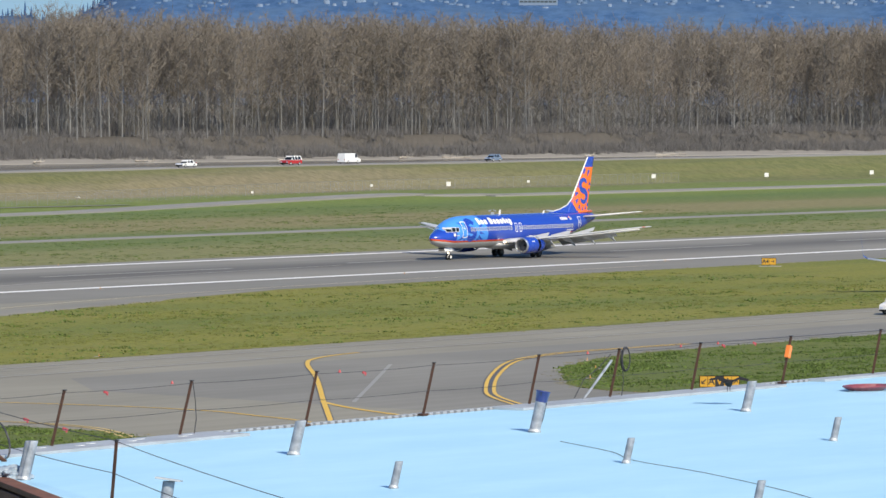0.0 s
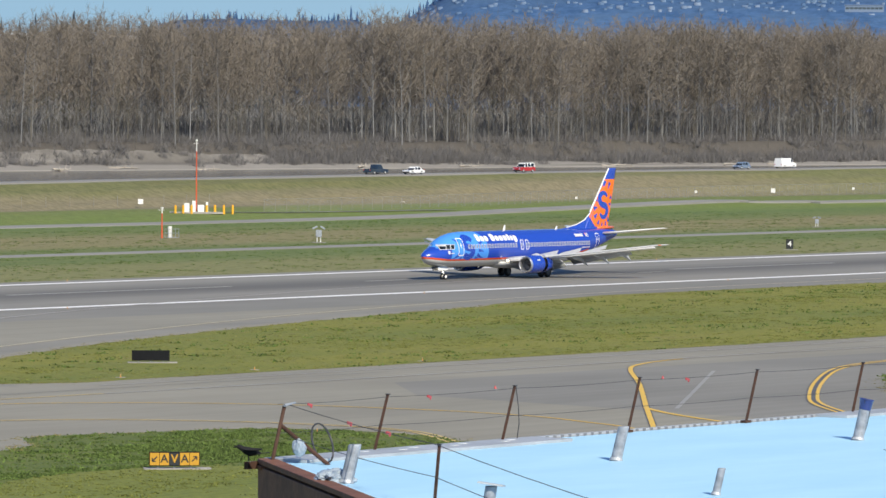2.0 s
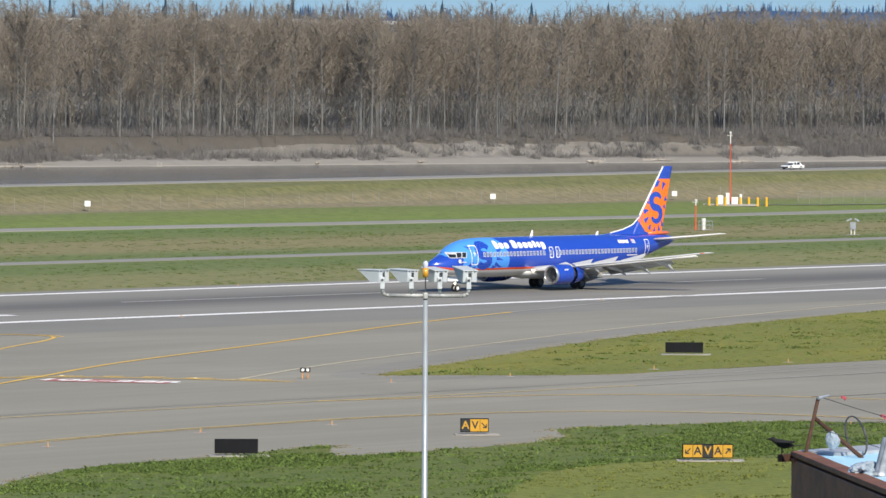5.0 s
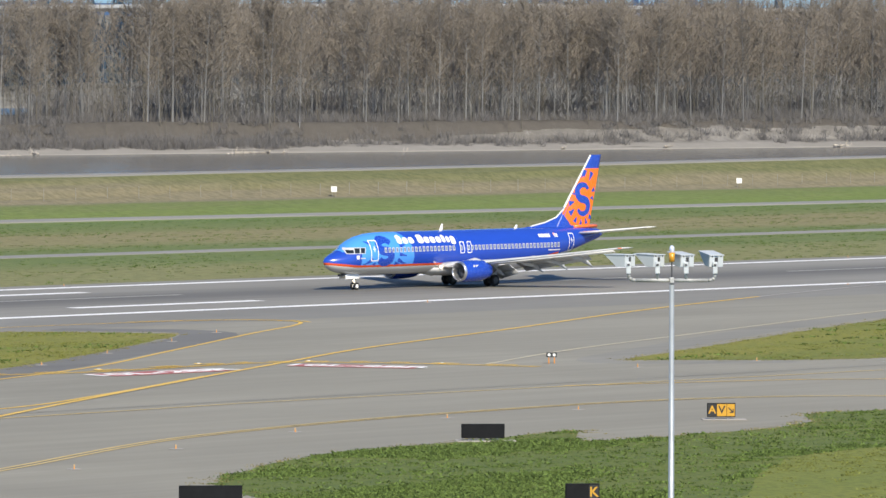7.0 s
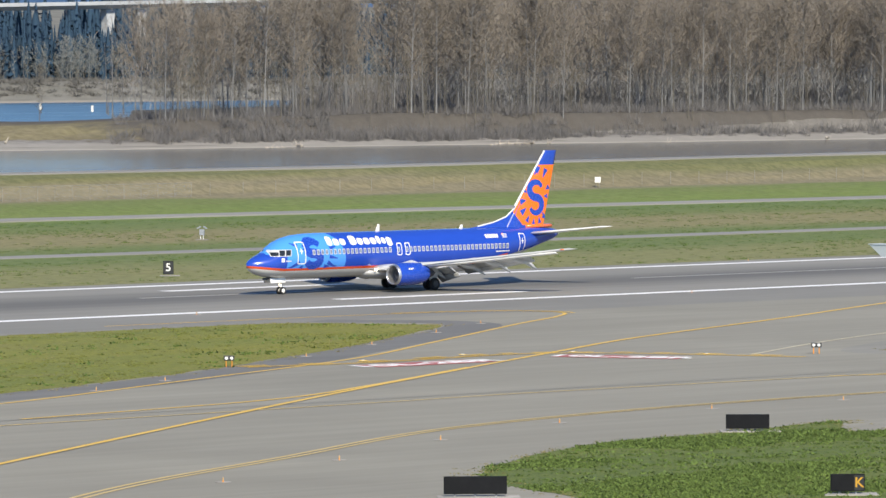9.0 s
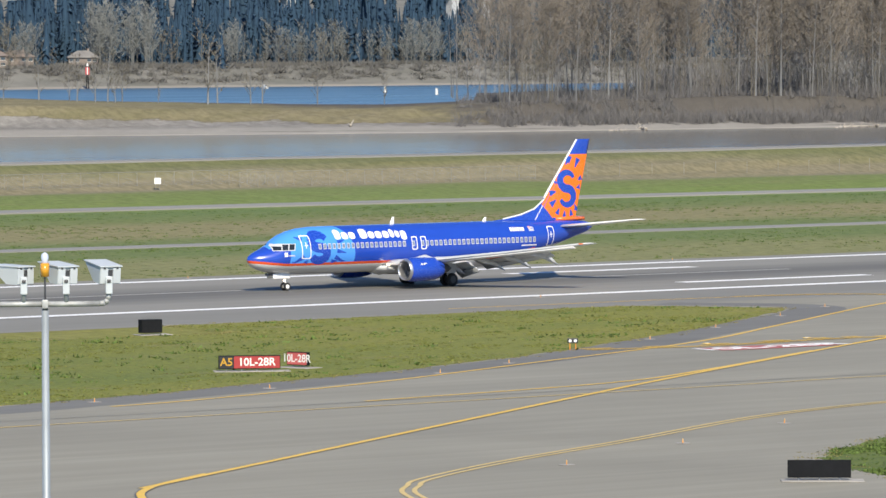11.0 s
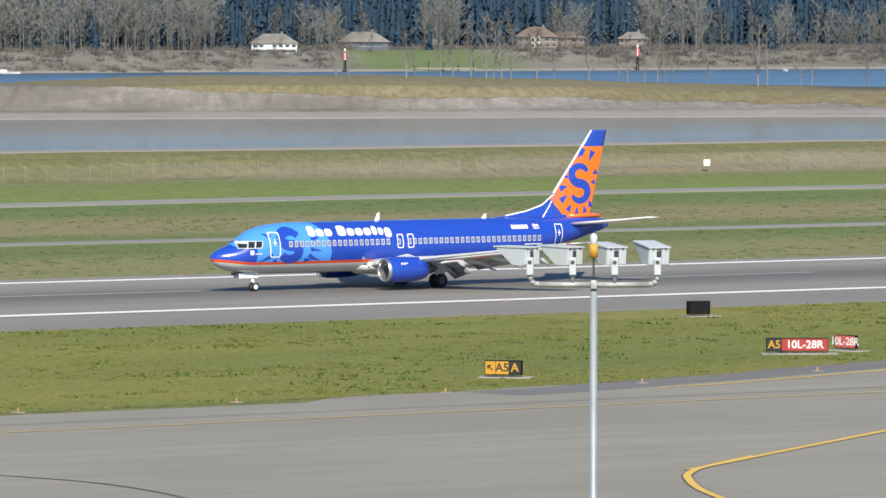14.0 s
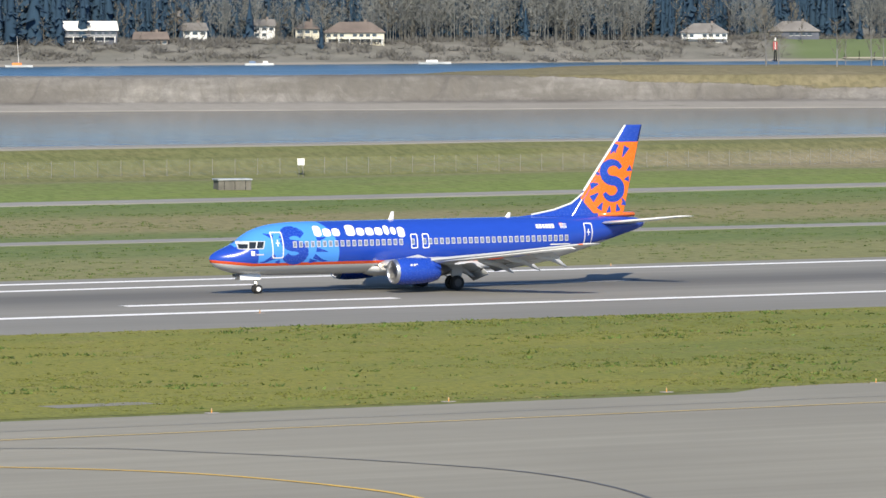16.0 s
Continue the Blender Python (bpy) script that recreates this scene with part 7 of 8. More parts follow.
def floodlight_pole(x, y, top, yaw):
    """yaw: turn of the arm; the arm lies along local x."""
    t = thing("floodlight_pole", "tall grey apron pole with four floodlights and a beacon", "lamp post", pose(x, y, 0, 0, 0, yaw), "floodlight poles")
    arm = top - 0.68
    part("shaft", tube(bmesh.new(), (0, 0, 0), (0, 0, arm - 0.1), 0.100, 0.055, 14), M["pole_grey"], t, "", True)
    part("sleeve", tube(bmesh.new(), (0, 0, arm - 0.32), (0, 0, arm + 0.06), 0.05, 0.045, 12), M["dark_metal"], t, "dark pole head")
    pts = [Vector((-1.0, 0, arm + 0.16)), Vector((-0.985, 0, arm + 0.06)), Vector((-0.93, 0, arm + 0.015)), Vector((-0.84, 0, arm)), Vector((0, 0, arm)), Vector((0.84, 0, arm)), Vector((0.93, 0, arm + 0.015)), Vector((0.985, 0, arm + 0.06)), Vector((1.0, 0, arm + 0.16))]
    part("arm", pipe_run(bmesh.new(), pts, 0.043, 12), M["arm_grey"], t, "bent pipe arm with worn galvanising", True)
    part("clamp", box(bmesh.new(), (0, -0.02, arm), (0.10, 0.14, 0.14), None, 0.02), M["arm_grey"], t, "clamp at the head of the pole")
    for k, xx in enumerate((-1.0, -0.33, 0.33, 1.0)):
        a = part("bracket", tube(bmesh.new(), (xx, 0, arm + (0.14 if abs(xx) > 0.9 else 0.0)), (xx, 0, arm + 0.42), 0.038), M["pole_grey"], t, "", True)
        part("knuckle", box(bmesh.new(), (xx, -0.03, arm + 0.29), (0.11, 0.10, 0.28), None, 0.02), M["lamp_grey"], a, "pale swivel bracket")
        part("bolt", box(bmesh.new(), (xx, -0.09, arm + 0.36), (0.06, 0.03, 0.05), None, 0.01), M["dark_metal"], a, "dark pivot bolt")
        lean = (0.0, 1.5, 5.0, 7.0)[k]
        turn = pose(xx + 0.02, 0.05, arm + 0.45, 0, 0, (138, 134, 118, 112)[k]) @ pose(0, 0, 0, 0, -lean)
        # housing: a box whose foot is cut back under a long flat hood
        side = ((0.0, -0.145), (0.0, 0.125), (0.62, 0.125), (0.24, -0.145))
        h = part("housing", loft(bmesh.new(), [[Vector((px, py, pz)) for px, pz in side] for py in (-0.175, 0.175)]), M["lamp_grey"], t, "pale grey floodlight housing")
        h.matrix_basis = turn
        part("lid", box(bmesh.new(), (0.30, 0, 0.135), (0.68, 0.38, 0.022), None, 0.006), M["lamp_grey"], h, "flat lid with a small overhang")
        for q in (-1, 1):
            part("back_panel", box(bmesh.new(), (-0.012, q * 0.108, -0.015), (0.02, 0.128, 0.245), None, 0.008), M["lamp_grey"], h)
            part("latch", box(bmesh.new(), (-0.025, q * 0.108, 0.112), (0.02, 0.03, 0.03)), M["dark_metal"], h)
        part("slot", box(bmesh.new(), (-0.006, 0, 0.03), (0.014, 0.075, 0.10)), M["dark_metal"], h, "dark slot behind the bracket")
        part("glass", box(bmesh.new(), (0.435, 0, -0.018), (0.42, 0.29, 0.012), Matrix.Rotation(radians(-35.4), 4, "Y")), M["lamp_under"], h, "blue-grey glass under the hood")
    part("rod", tube(bmesh.new(), (0, 0, arm), (0, 0, arm + 0.46), 0.016), M["dark_metal"], t, "thin rod")
    b = part("beacon", tube(bmesh.new(), (0, 0, arm + 0.43), (0, 0, arm + 0.64), 0.066, 0.072, 16), M["amber"], t, "amber obstruction beacon", True)
    part("dome", loft(bmesh.new(), [[Vector((r * math.cos(q), r * math.sin(q), arm + z)) for q in np.linspace(0, 2 * math.pi, 12, endpoint=False)] for z, r in ((0.63, 0.05), (0.68, 0.052), (0.73, 0.062), (0.78, 0.05), (0.81, 0.015))]), M["lamp_glass"], b, "pale glass dome", True)


def on_ray(az, d):
    return d * math.sin(radians(az)), d * math.cos(radians(az))


floodlight_pole(*on_ray(47.31, 126), 21.35 - 0.03344 * 126 - 0.06, -47)
floodlight_pole(*on_ray(34.33, 85.4), 21.35 - 0.0407 * 85.4 + 0.06, -34)

# ---- perimeter fence with white boards ----
M["fence_post"] = worn("fence_steel", (0.30, 0.285, 0.25), 0.6, 0.3)


def mesh_material():
    n = Nodes("chain_link", 0.6)
    tr = n.t.nodes.new("ShaderNodeBsdfTransparent")
    mx = n.t.nodes.new("ShaderNodeMixShader")
    mx.inputs[0].default_value = 0.08
    n.t.links.new(tr.outputs[0], mx.inputs[1])
    n.t.links.new(n.b.outputs[0], mx.inputs[2])
    n.t.links.new(mx.outputs[0], n.t.nodes["Material Output"].inputs["Surface"])
    return n.done((0.40, 0.39, 0.36))


M["chain_link"] = mesh_material()


def fence(x0, x1, yf, step, h, mesh, rail=True):
    t = thing("fence", "grey chain-link fence along the foot of the levee", "fence", Matrix(), "fences")
    xs = np.arange(x0, x1, step)
    post = None
    for x in xs:
        z = field_z(x, yf(x))
        if post is None:
            post = part("post", tube(bmesh.new(), (0, 0, -0.1), (0, 0, h), 0.038, 0.038, 6), M["fence_post"], t)
        else:
            o = post.copy()
            scene.collection.objects.link(o)
            post_o = o
            o.location = (x, yf(x), z)
    post.location = (xs[0], yf(xs[0]), field_z(xs[0], yf(xs[0])))
    if rail:
        for xa, xb in zip(xs[:-1], xs[1:]):
            part("rail", tube(bmesh.new(), (xa, yf(xa), field_z(xa, yf(xa)) + h - 0.05), (xb, yf(xb), field_z(xb, yf(xb)) + h - 0.05), 0.035, 0.035, 5), M["fence_post"], t, "pale top rail")
    if mesh:
        bm = bmesh.new()
        prev = None
        for x in xs:
            z = field_z(x, yf(x))
            cur = [bm.verts.new((x, yf(x) + 0.05, z)), bm.verts.new((x, yf(x) + 0.05, z + h - 0.05))]
            if prev:
                bm.faces.new((prev[0], cur[0], cur[1], prev[1]))
            prev = cur
        part("netting", bm, M["chain_link"], t, "fine wire netting")


fence(728, 1000, lambda x: 585.0 + 15 * smooth01(x, 742, 900), 3.1, 2.2, True)
fence(445, 500, lambda x: 604.0, 3.1, 2.1, True)
fence(395, 455, lambda x: 606.0, 3.1, 2.1, True)
fence(60, 392, lambda x: 605.0, 3.1, 2.1, True, False)
fence(502, 740, lambda x: 605.0, 6.2, 1.9, False, False)
boards = [(56.561, 0.01759), (58.717, 0.01611), (52.67, 0.02049), (49.92, 0.02032), (48.014, 0.02102), (43.757, 0.0227), (35.517, 0.02552), (26.733, 0.02714), (59.9, 0.0158), (61.0, 0.0153), (54.5, 0.0192), (55.75, 0.0179), (57.4, 0.0171)]
for k, (az, dep) in enumerate(boards):
    y = 603.2
    d = y / math.cos(radians(az))
    x, z = d * math.sin(radians(az)), 21.35 - dep * d
    s = 0.9 if k < 10 else 0.5
    t = thing("warning_board", "white square board on posts beside the fence", "sign", pose(x, y, field_z(x, y), 0, 0, -az), "white boards")
    zz = z - field_z(x, y)
    part("board", box(bmesh.new(), (0, 0, zz), (s, 0.04, s * 0.95), None, 0.01), M["white_board"], t)
    for q in (-0.3, 0.3):
        part("post", tube(bmesh.new(), (q * s, 0.04, -0.1), (q * s, 0.04, zz), 0.03), M["fence_post"], t)


# ---- weather station and instruments ----
M["mast_red"] = gloss("mast_red", (0.62, 0.09, 0.03), 0.5)
M["bollard"] = gloss("bollard_yellow", (0.80, 0.40, 0.02), 0.5)


def mast(x, y, h, label):
    z = field_z(x, y)
    t = thing("mast", label, "mast", pose(x, y, z))
    n = 7
    for k in range(n):
        a, b = h * k / n, h * (k + 1) / n
        part("section", tube(bmesh.new(), (0, 0, a), (0, 0, b), 0.13 - 0.008 * k, 0.125 - 0.008 * k, 8), M["mast_red"] if k != n - 1 else M["white_board"], t, "orange-red mast section" if k != n - 1 else "white mast top")
    part("cross_arm", tube(bmesh.new(), (-0.6, 0.2, h * 0.97), (0.5, 0, h * 0.97), 0.035), M["white_board"], t)
    part("sensor", box(bmesh.new(), (0, 0, h + 0.15), (0.3, 0.3, 0.3), None, 0.08), M["white_board"], t, "white wind sensor")
    return t


zc = field_z(737.9, 608)
mast(711.0, 586.0, 12.1, "tall orange-red wind mast on an equipment pad")
mast(606.5, 506.3, 4.2, "short red mast with instruments on the grass")
pad = thing("equipment_pad", "white instrument boxes on a concrete pad", "equipment", pose(710.0, 585.2, field_z(710.0, 585.2), 0, 0, -50))
part("slab", box(bmesh.new(), (0, 0, 0.08), (9, 4, 0.3), None, 0.02), M["concrete"], pad, "concrete slab")
for dx, w, h in ((-1.6, 0.9, 1.5), (-0.4, 0.6, 1.9), (0.8, 1.1, 1.2), (1.8, 0.4, 1.7)):
    part("cabinet", box(bmesh.new(), (dx, 0, 0.2 + h / 2), (w, 0.6, h), None, 0.04), M["white_board"], pad, "pale instrument cabinet")
for k, dx in enumerate((-5.4, -3.9, -2.3, 0.6, 2.2, 3.9, 5.6)):
    t = thing("bollard", "yellow steel bollard guarding the equipment", "bollard", pose(710.0 + dx * math.cos(radians(-50)) * 1.35, 583.6 - dx * math.sin(radians(50)) * 0.55, field_z(710, 583) - 0.1), "yellow bollards")
    part("tube", tube(bmesh.new(), (0, 0, 0), (0, 0, 1.5), 0.2, 0.2, 12), M["bollard"], t)
    part("cap", tube(bmesh.new(), (0, 0, 1.5), (0, 0, 1.62), 0.2, 0.06, 12), M["bollard"], t)


def instrument(x, y, s, label):
    t = thing("instrument", label, "instrument", pose(x, y, 0.02, 0, 0, -50))
    part("slab", box(bmesh.new(), (0, 0, 0.05), (1.8 * s, 1.2 * s, 0.1)), M["shoulder"], t, "concrete slab")
    for q in (-0.22, 0.22):
        part("leg", tube(bmesh.new(), (q * s, 0, 0.05), (q * s, 0, 1.3 * s), 0.07 * s), M["white_board"], t)
    part("cabinet", box(bmesh.new(), (0, 0, 1.2 * s), (0.75 * s, 0.5 * s, 0.9 * s), None, 0.03), M["galvanised"], t)
    for q, a in ((-1, -25), (1, 30)):
        part("head", box(bmesh.new(), (q * 0.5 * s, 0, 1.95 * s), (0.7 * s, 0.28 * s, 0.22 * s), pose(0, 0, 0, 0, a), 0.04), M["galvanised"], t, "pale sensor head")


instrument(604.6, 475.9, 1.1, "grey visibility sensor on a concrete slab")
instrument(405.8, 490.6, 0.75, "small grey visibility sensor in the grass")
instrument(737.9, 478.8, 0.8, "small grey visibility sensor by the path")
cage = thing("wire_cage", "galvanised wire cage round instruments", "cage", pose(608.4, 506.0, 0.02, 0, 0, -50))
for k in range(10):
    q = -1 + 2 * (k % 5) / 4
    part("bar", tube(bmesh.new(), (q, -0.6 if k < 5 else 0.6, 0), (q, -0.6 if k < 5 else 0.6, 1.3), 0.03), M["galvanised"], cage)
for z in (0.05, 0.7, 1.3):
    part("rail", pipe_run(bmesh.new(), [Vector((-1, -0.6, z)), Vector((1, -0.6, z)), Vector((1, 0.6, z)), Vector((-1, 0.6, z)), Vector((-1, -0.6, z))], 0.03), M["galvanised"], cage)
part("tank", tube(bmesh.new(), (-0.3, 0, 0), (-0.3, 0, 1.7), 0.3, 0.3, 12), M["white_board"], cage, "white tank")
M["siding_vault"] = worn("weathered_concrete", (0.16, 0.15, 0.13), 0.9, 0, 3, 0.8, 0.25)
vault = thing("concrete_vault", "low grey concrete vault in the grass", "vault", pose(283.6, 581.2, field_z(283, 581) - 0.1, 0, 0, -12))
part("walls", box(bmesh.new(), (0, 0, 0.6), (4.0, 2.6, 1.3), None, 0.03), M["siding_vault"], vault)
part("lid", box(bmesh.new(), (0, 0, 1.3), (4.25, 2.85, 0.18), None, 0.02), M["flashing"], vault, "pale lid")
for q in (-1.3, 0.0, 1.3):
    part("seam", box(bmesh.new(), (q, -1.31, 0.6), (0.06, 0.04, 1.2)), M["sign_back"], vault, "dark vertical seam")


# ---- road vehicles ----
def vehicle(kind, paint, label):
    """Length along x, front towards -x."""
    dims = {"sedan": (4.7, 1.8, 1.42), "suv": (4.9, 1.95, 1.85), "van": (5.5, 2.0, 2.1), "pickup": (5.4, 1.95, 1.85), "hatch": (4.2, 1.75, 1.5)}[kind]
    L, W, H = dims
    t = thing({"sedan": "car", "suv": "car", "van": "van", "pickup": "pickup_truck", "hatch": "car"}[kind], label, "van" if kind == "van" else "truck" if kind == "pickup" else "car")
    belt = H * 0.56
    prof = {"sedan": [(-0.5, 0.3), (-0.5, 0.62), (-0.46, 0.72), (-0.2, belt), (0.36, belt + 0.02), (0.5, belt - 0.05), (0.5, 0.3)],
            "suv": [(-0.5, 0.35), (-0.5, 0.85), (-0.46, 0.98), (-0.24, belt), (0.5, belt), (0.5, 0.35)],
            "van": [(-0.5, 0.35), (-0.5, 0.9), (-0.44, 1.05), (-0.3, belt), (0.5, belt), (0.5, 0.35)],
            "pickup": [(-0.5, 0.38), (-0.5, 0.9), (-0.46, 1.0), (-0.22, belt), (0.5, belt), (0.5, 0.38)],
            "hatch": [(-0.5, 0.3), (-0.5, 0.62), (-0.46, 0.75), (-0.25, belt), (0.46, belt), (0.5, 0.7), (0.5, 0.3)]}[kind]
    bm = loft(bmesh.new(), [[Vector((px * L * sx, y, pz)) for px, pz in prof] for y, sx in ((-W / 2, 0.985), (-W / 2 * 0.96, 1.0), (W / 2 * 0.96, 1.0), (W / 2, 0.985))])
    body = part("body", bm, paint, t)
    cab = {"sedan": (-0.20, -0.06, 0.22, 0.38), "suv": (-0.24, -0.12, 0.44, 0.5), "van": (-0.32, -0.2, 0.49, 0.5), "pickup": (-0.22, -0.1, 0.08, 0.12), "hatch": (-0.26, -0.1, 0.3, 0.46)}[kind]
    def cabin(y0, y1, zt, mat, nm, inset=0.0):
        return loft(bmesh.new(), [[Vector((cab[0] * L + inset, y0 * s, belt - 0.01)), Vector((cab[1] * L + inset, y1 * s, zt)), Vector((cab[2] * L - inset, y1 * s, zt)), Vector((cab[3] * L - inset, y0 * s, belt - 0.01))] for s in (-1, 1)])
    part("cabin", cabin(W / 2 * 0.95, W / 2 * 0.8, H, paint, "cabin"), M["white_paint"] if kind in ("suv",) else paint, t, "roof and pillars")
    wx = {"sedan": (-0.12, 0.02, 0.04, 0.24), "suv": (-0.18, -0.02, 0.0, 0.18, 0.2, 0.42), "van": (-0.27, -0.14), "pickup": (-0.17, -0.04, -0.02, 0.08), "hatch": (-0.17, 0.0, 0.02, 0.26)}[kind]
    for s in (-1, 1):
        for a, b in zip(wx[::2], wx[1::2]):
            z0, z1 = belt + 0.05, H - 0.12
            f = lambda z: W / 2 * (0.95 - 0.15 * (z - belt) / (H - belt)) + 0.012
            bm = bmesh.new()
            q = [bm.verts.new(p) for p in ((a * L, s * f(z0), z0), (b * L, s * f(z0), z0), (b * L - 0.06 * L * 0.3, s * f(z1), z1), (a * L + 0.12, s * f(z1), z1))]
            bm.faces.new(q if s < 0 else q[::-1])
            part("window", bm, M["cockpit_glass"], t, "dark side window")
    bm = bmesh.new()
    q = [bm.verts.new(p) for p in ((cab[0] * L + 0.03, -W * 0.42, belt + 0.04), (cab[1] * L - 0.02, -W * 0.36, H - 0.08), (cab[1] * L - 0.02, W * 0.36, H - 0.08), (cab[0] * L + 0.03, W * 0.42, belt + 0.04))]
    for v in q:
        v.co.x -= 0.03
    bm.faces.new(q)
    part("windscreen", bm, M["cockpit_glass"], t, "dark windscreen")
    for px in (-0.31, 0.3):
        for s in (-1, 1):
            wheel("wheel", t, (px * L, s * (W / 2 - 0.08), 0.34), 0.34, 0.22, M["wing_grey"])
    for s in (-1, 1):
        part("headlight", box(bmesh.new(), (-L / 2 + 0.02, s * W * 0.36, 0.66), (0.08, 0.36, 0.16), None, 0.02), M["lamp_glass"], t, "clear headlight")
        part("tail_light", box(bmesh.new(), (L / 2 - 0.01, s * W * 0.4, 0.8), (0.06, 0.2, 0.24), None, 0.02), M["red_plastic"], t, "red tail light")
    part("bumper", box(bmesh.new(), (-L / 2, 0, 0.42), (0.14, W * 0.92, 0.18), None, 0.03), M["sign_back"], t, "dark bumper")
    if kind == "pickup":
        part("bed", box(bmesh.new(), (0.31 * L, 0, belt + 0.01), (0.36 * L, W * 0.8, 0.04)), M["sign_back"], t, "open cargo bed")
    return t


M["car_white"], M["car_red"], M["car_dark"], M["car_blue"] = gloss("car_white", (0.78, 0.78, 0.78)), gloss("car_red", (0.42, 0.02, 0.03)), gloss("car_dark_blue", (0.02, 0.035, 0.06)), gloss("car_grey_blue", (0.16, 0.22, 0.32))
CARS = [
    (vehicle("sedan", M["car_white"], "white saloon car driving along the levee road"), 851.4, -15.55, ROAD_Y - 2.0, 0),
    (vehicle("suv", M["car_red"], "red estate car with a white roof on the levee road"), 886.7, -15.45, ROAD_Y - 2.0, 0),
    (vehicle("van", M["car_white"], "white panel van driving along the levee road"), 912.8, 20.6, ROAD_Y + 2.0, 180),
    (vehicle("hatch", M["car_blue"], "grey-blue car driving along the levee road"), 960.5, -14.4, ROAD_Y - 2.0, 0),
    (vehicle("pickup", M["car_dark"], "dark pickup truck driving along the levee road"), 766.6, 23.6, ROAD_Y + 2.0, 180),
]
# service vehicle on the taxiway
truck = vehicle("van", M["car_white"], "white airport van with a yellow skirt on the taxiway")
part("skirt", box(bmesh.new(), (-0.2, 0, 0.52), (5.0, 2.03, 0.26), None, 0.02), M["bollard"], truck, "yellow skirt")
truck.matrix_basis = pose(453.8, 248.2, 0.03)


def second_airliner():
    """Another airliner beyond the view: its wing tip reaches in."""
    root = thing("parked_airliner", "white airliner with upturned wing tips standing beside the taxiway", "airplane", pose(524.3, 271.6, 0.03, 0, 0, 209))
    part("fuselage", loft(bmesh.new(), [[Vector((s - 4.0, section(s)[2] * math.cos(a), (section(s)[0] + section(s)[1]) / 2 + (section(s)[0] - section(s)[1]) / 2 * math.sin(a))) for a in np.linspace(0, 2 * math.pi, 24, endpoint=False)] for s in (0, 0.5, 1.6, 2.8, 4.2, 6.5, 12, 20, 26, 30, 34, 38)]), M["white_paint"], root, "", True)
    for side in (-1, 1):
        w = part("wing", loft(bmesh.new(), [foil(wing_at(y)[1], 0.11, wing_at(y)[0], side * y, wing_at(y)[2] - 0.4) for y in (1.2, 5.8, 12, 17)]), M["wing_grey"], root, "", True)
        part("winglet", loft(bmesh.new(), [foil(c, 0.1, wing_at(17)[0] + dx, side * (17 + dy), wing_at(17)[2] - 0.4 + dz) for dx, dy, dz, c in ((0, 0, 0, 2.0), (0.4, 0.5, 0.35, 2.0), (1.6, 0.75, 2.6, 1.1))]), M["blue"], w, "upturned white and blue winglet", True)
        part("engine", tube(bmesh.new(), (7.4, side * 4.83, 1.55), (11.5, side * 4.83, 1.65), 1.05, 0.7, 20), M["blue"], root)
        part("main_gear", tube(bmesh.new(), (15.6, side * 2.86, 2.2), (15.6, side * 2.86, 0.0), 0.4, 0.4, 10), M["tyre"], root)
    part("nose_gear", tube(bmesh.new(), (0, 0, 1.6), (0, 0, 0), 0.25, 0.3, 10), M["tyre"], root)
    part("fin", loft(bmesh.new(), [[Vector((x - 4, y, z)) for x, y, z in ((31.2 + 0.735 * k, 0, 5.2 + k), (33 + 0.5 * k, 0.2, 5.2 + k), (37.3 + 0.19 * k, 0, 5.2 + k), (33 + 0.5 * k, -0.2, 5.2 + k))] for k in (0, 7.2)]), M["white_paint"], root)
    for side in (-1, 1):
        part("tailplane", loft(bmesh.new(), [foil(c, 0.1, le - 4, side * y, z) for y, le, c, z in ((0.35, 33.3, 3.9, 4.72), (7, 37.3, 1.3, 5.4))]), M["white_paint"], root)


second_airliner()
# ---- houses, boats, beacons and the bridge across the river ----
M["roof_grey"] = worn("grey_shingles", (0.20, 0.19, 0.18), 0.9, 0, 0.8, 0.1, 0.25)
M["roof_brown"] = worn("brown_shingles", (0.165, 0.135, 0.118), 0.9, 0, 0.8, 0.1, 0.25)
M["stucco"] = worn("cream_stucco", (0.55, 0.52, 0.42), 0.8, 0, 0.6, 0.1, 0.1)
M["siding_dark"] = worn("dark_siding", (0.10, 0.11, 0.14), 0.8, 0, 0.6, 0.1, 0.15)
M["siding_tan"] = worn("tan_siding", (0.21, 0.175, 0.15), 0.8, 0, 0.6, 0.1, 0.15)
M["far_glass"] = gloss("house_window", (0.05, 0.07, 0.09), 0.15)
# bluish wall tones that carry the haze over the distant hillside
hz = Nodes("haze_blue_wall", 0.9)
M["hazy_wall"] = hz.done(hz.mix(hz.island(), (0.055, 0.115, 0.215), (0.165, 0.225, 0.32)))
M["far_concrete"] = worn("bridge_concrete", (0.42, 0.44, 0.46), 0.85, 0, 0.3, 0.05, 0.1)


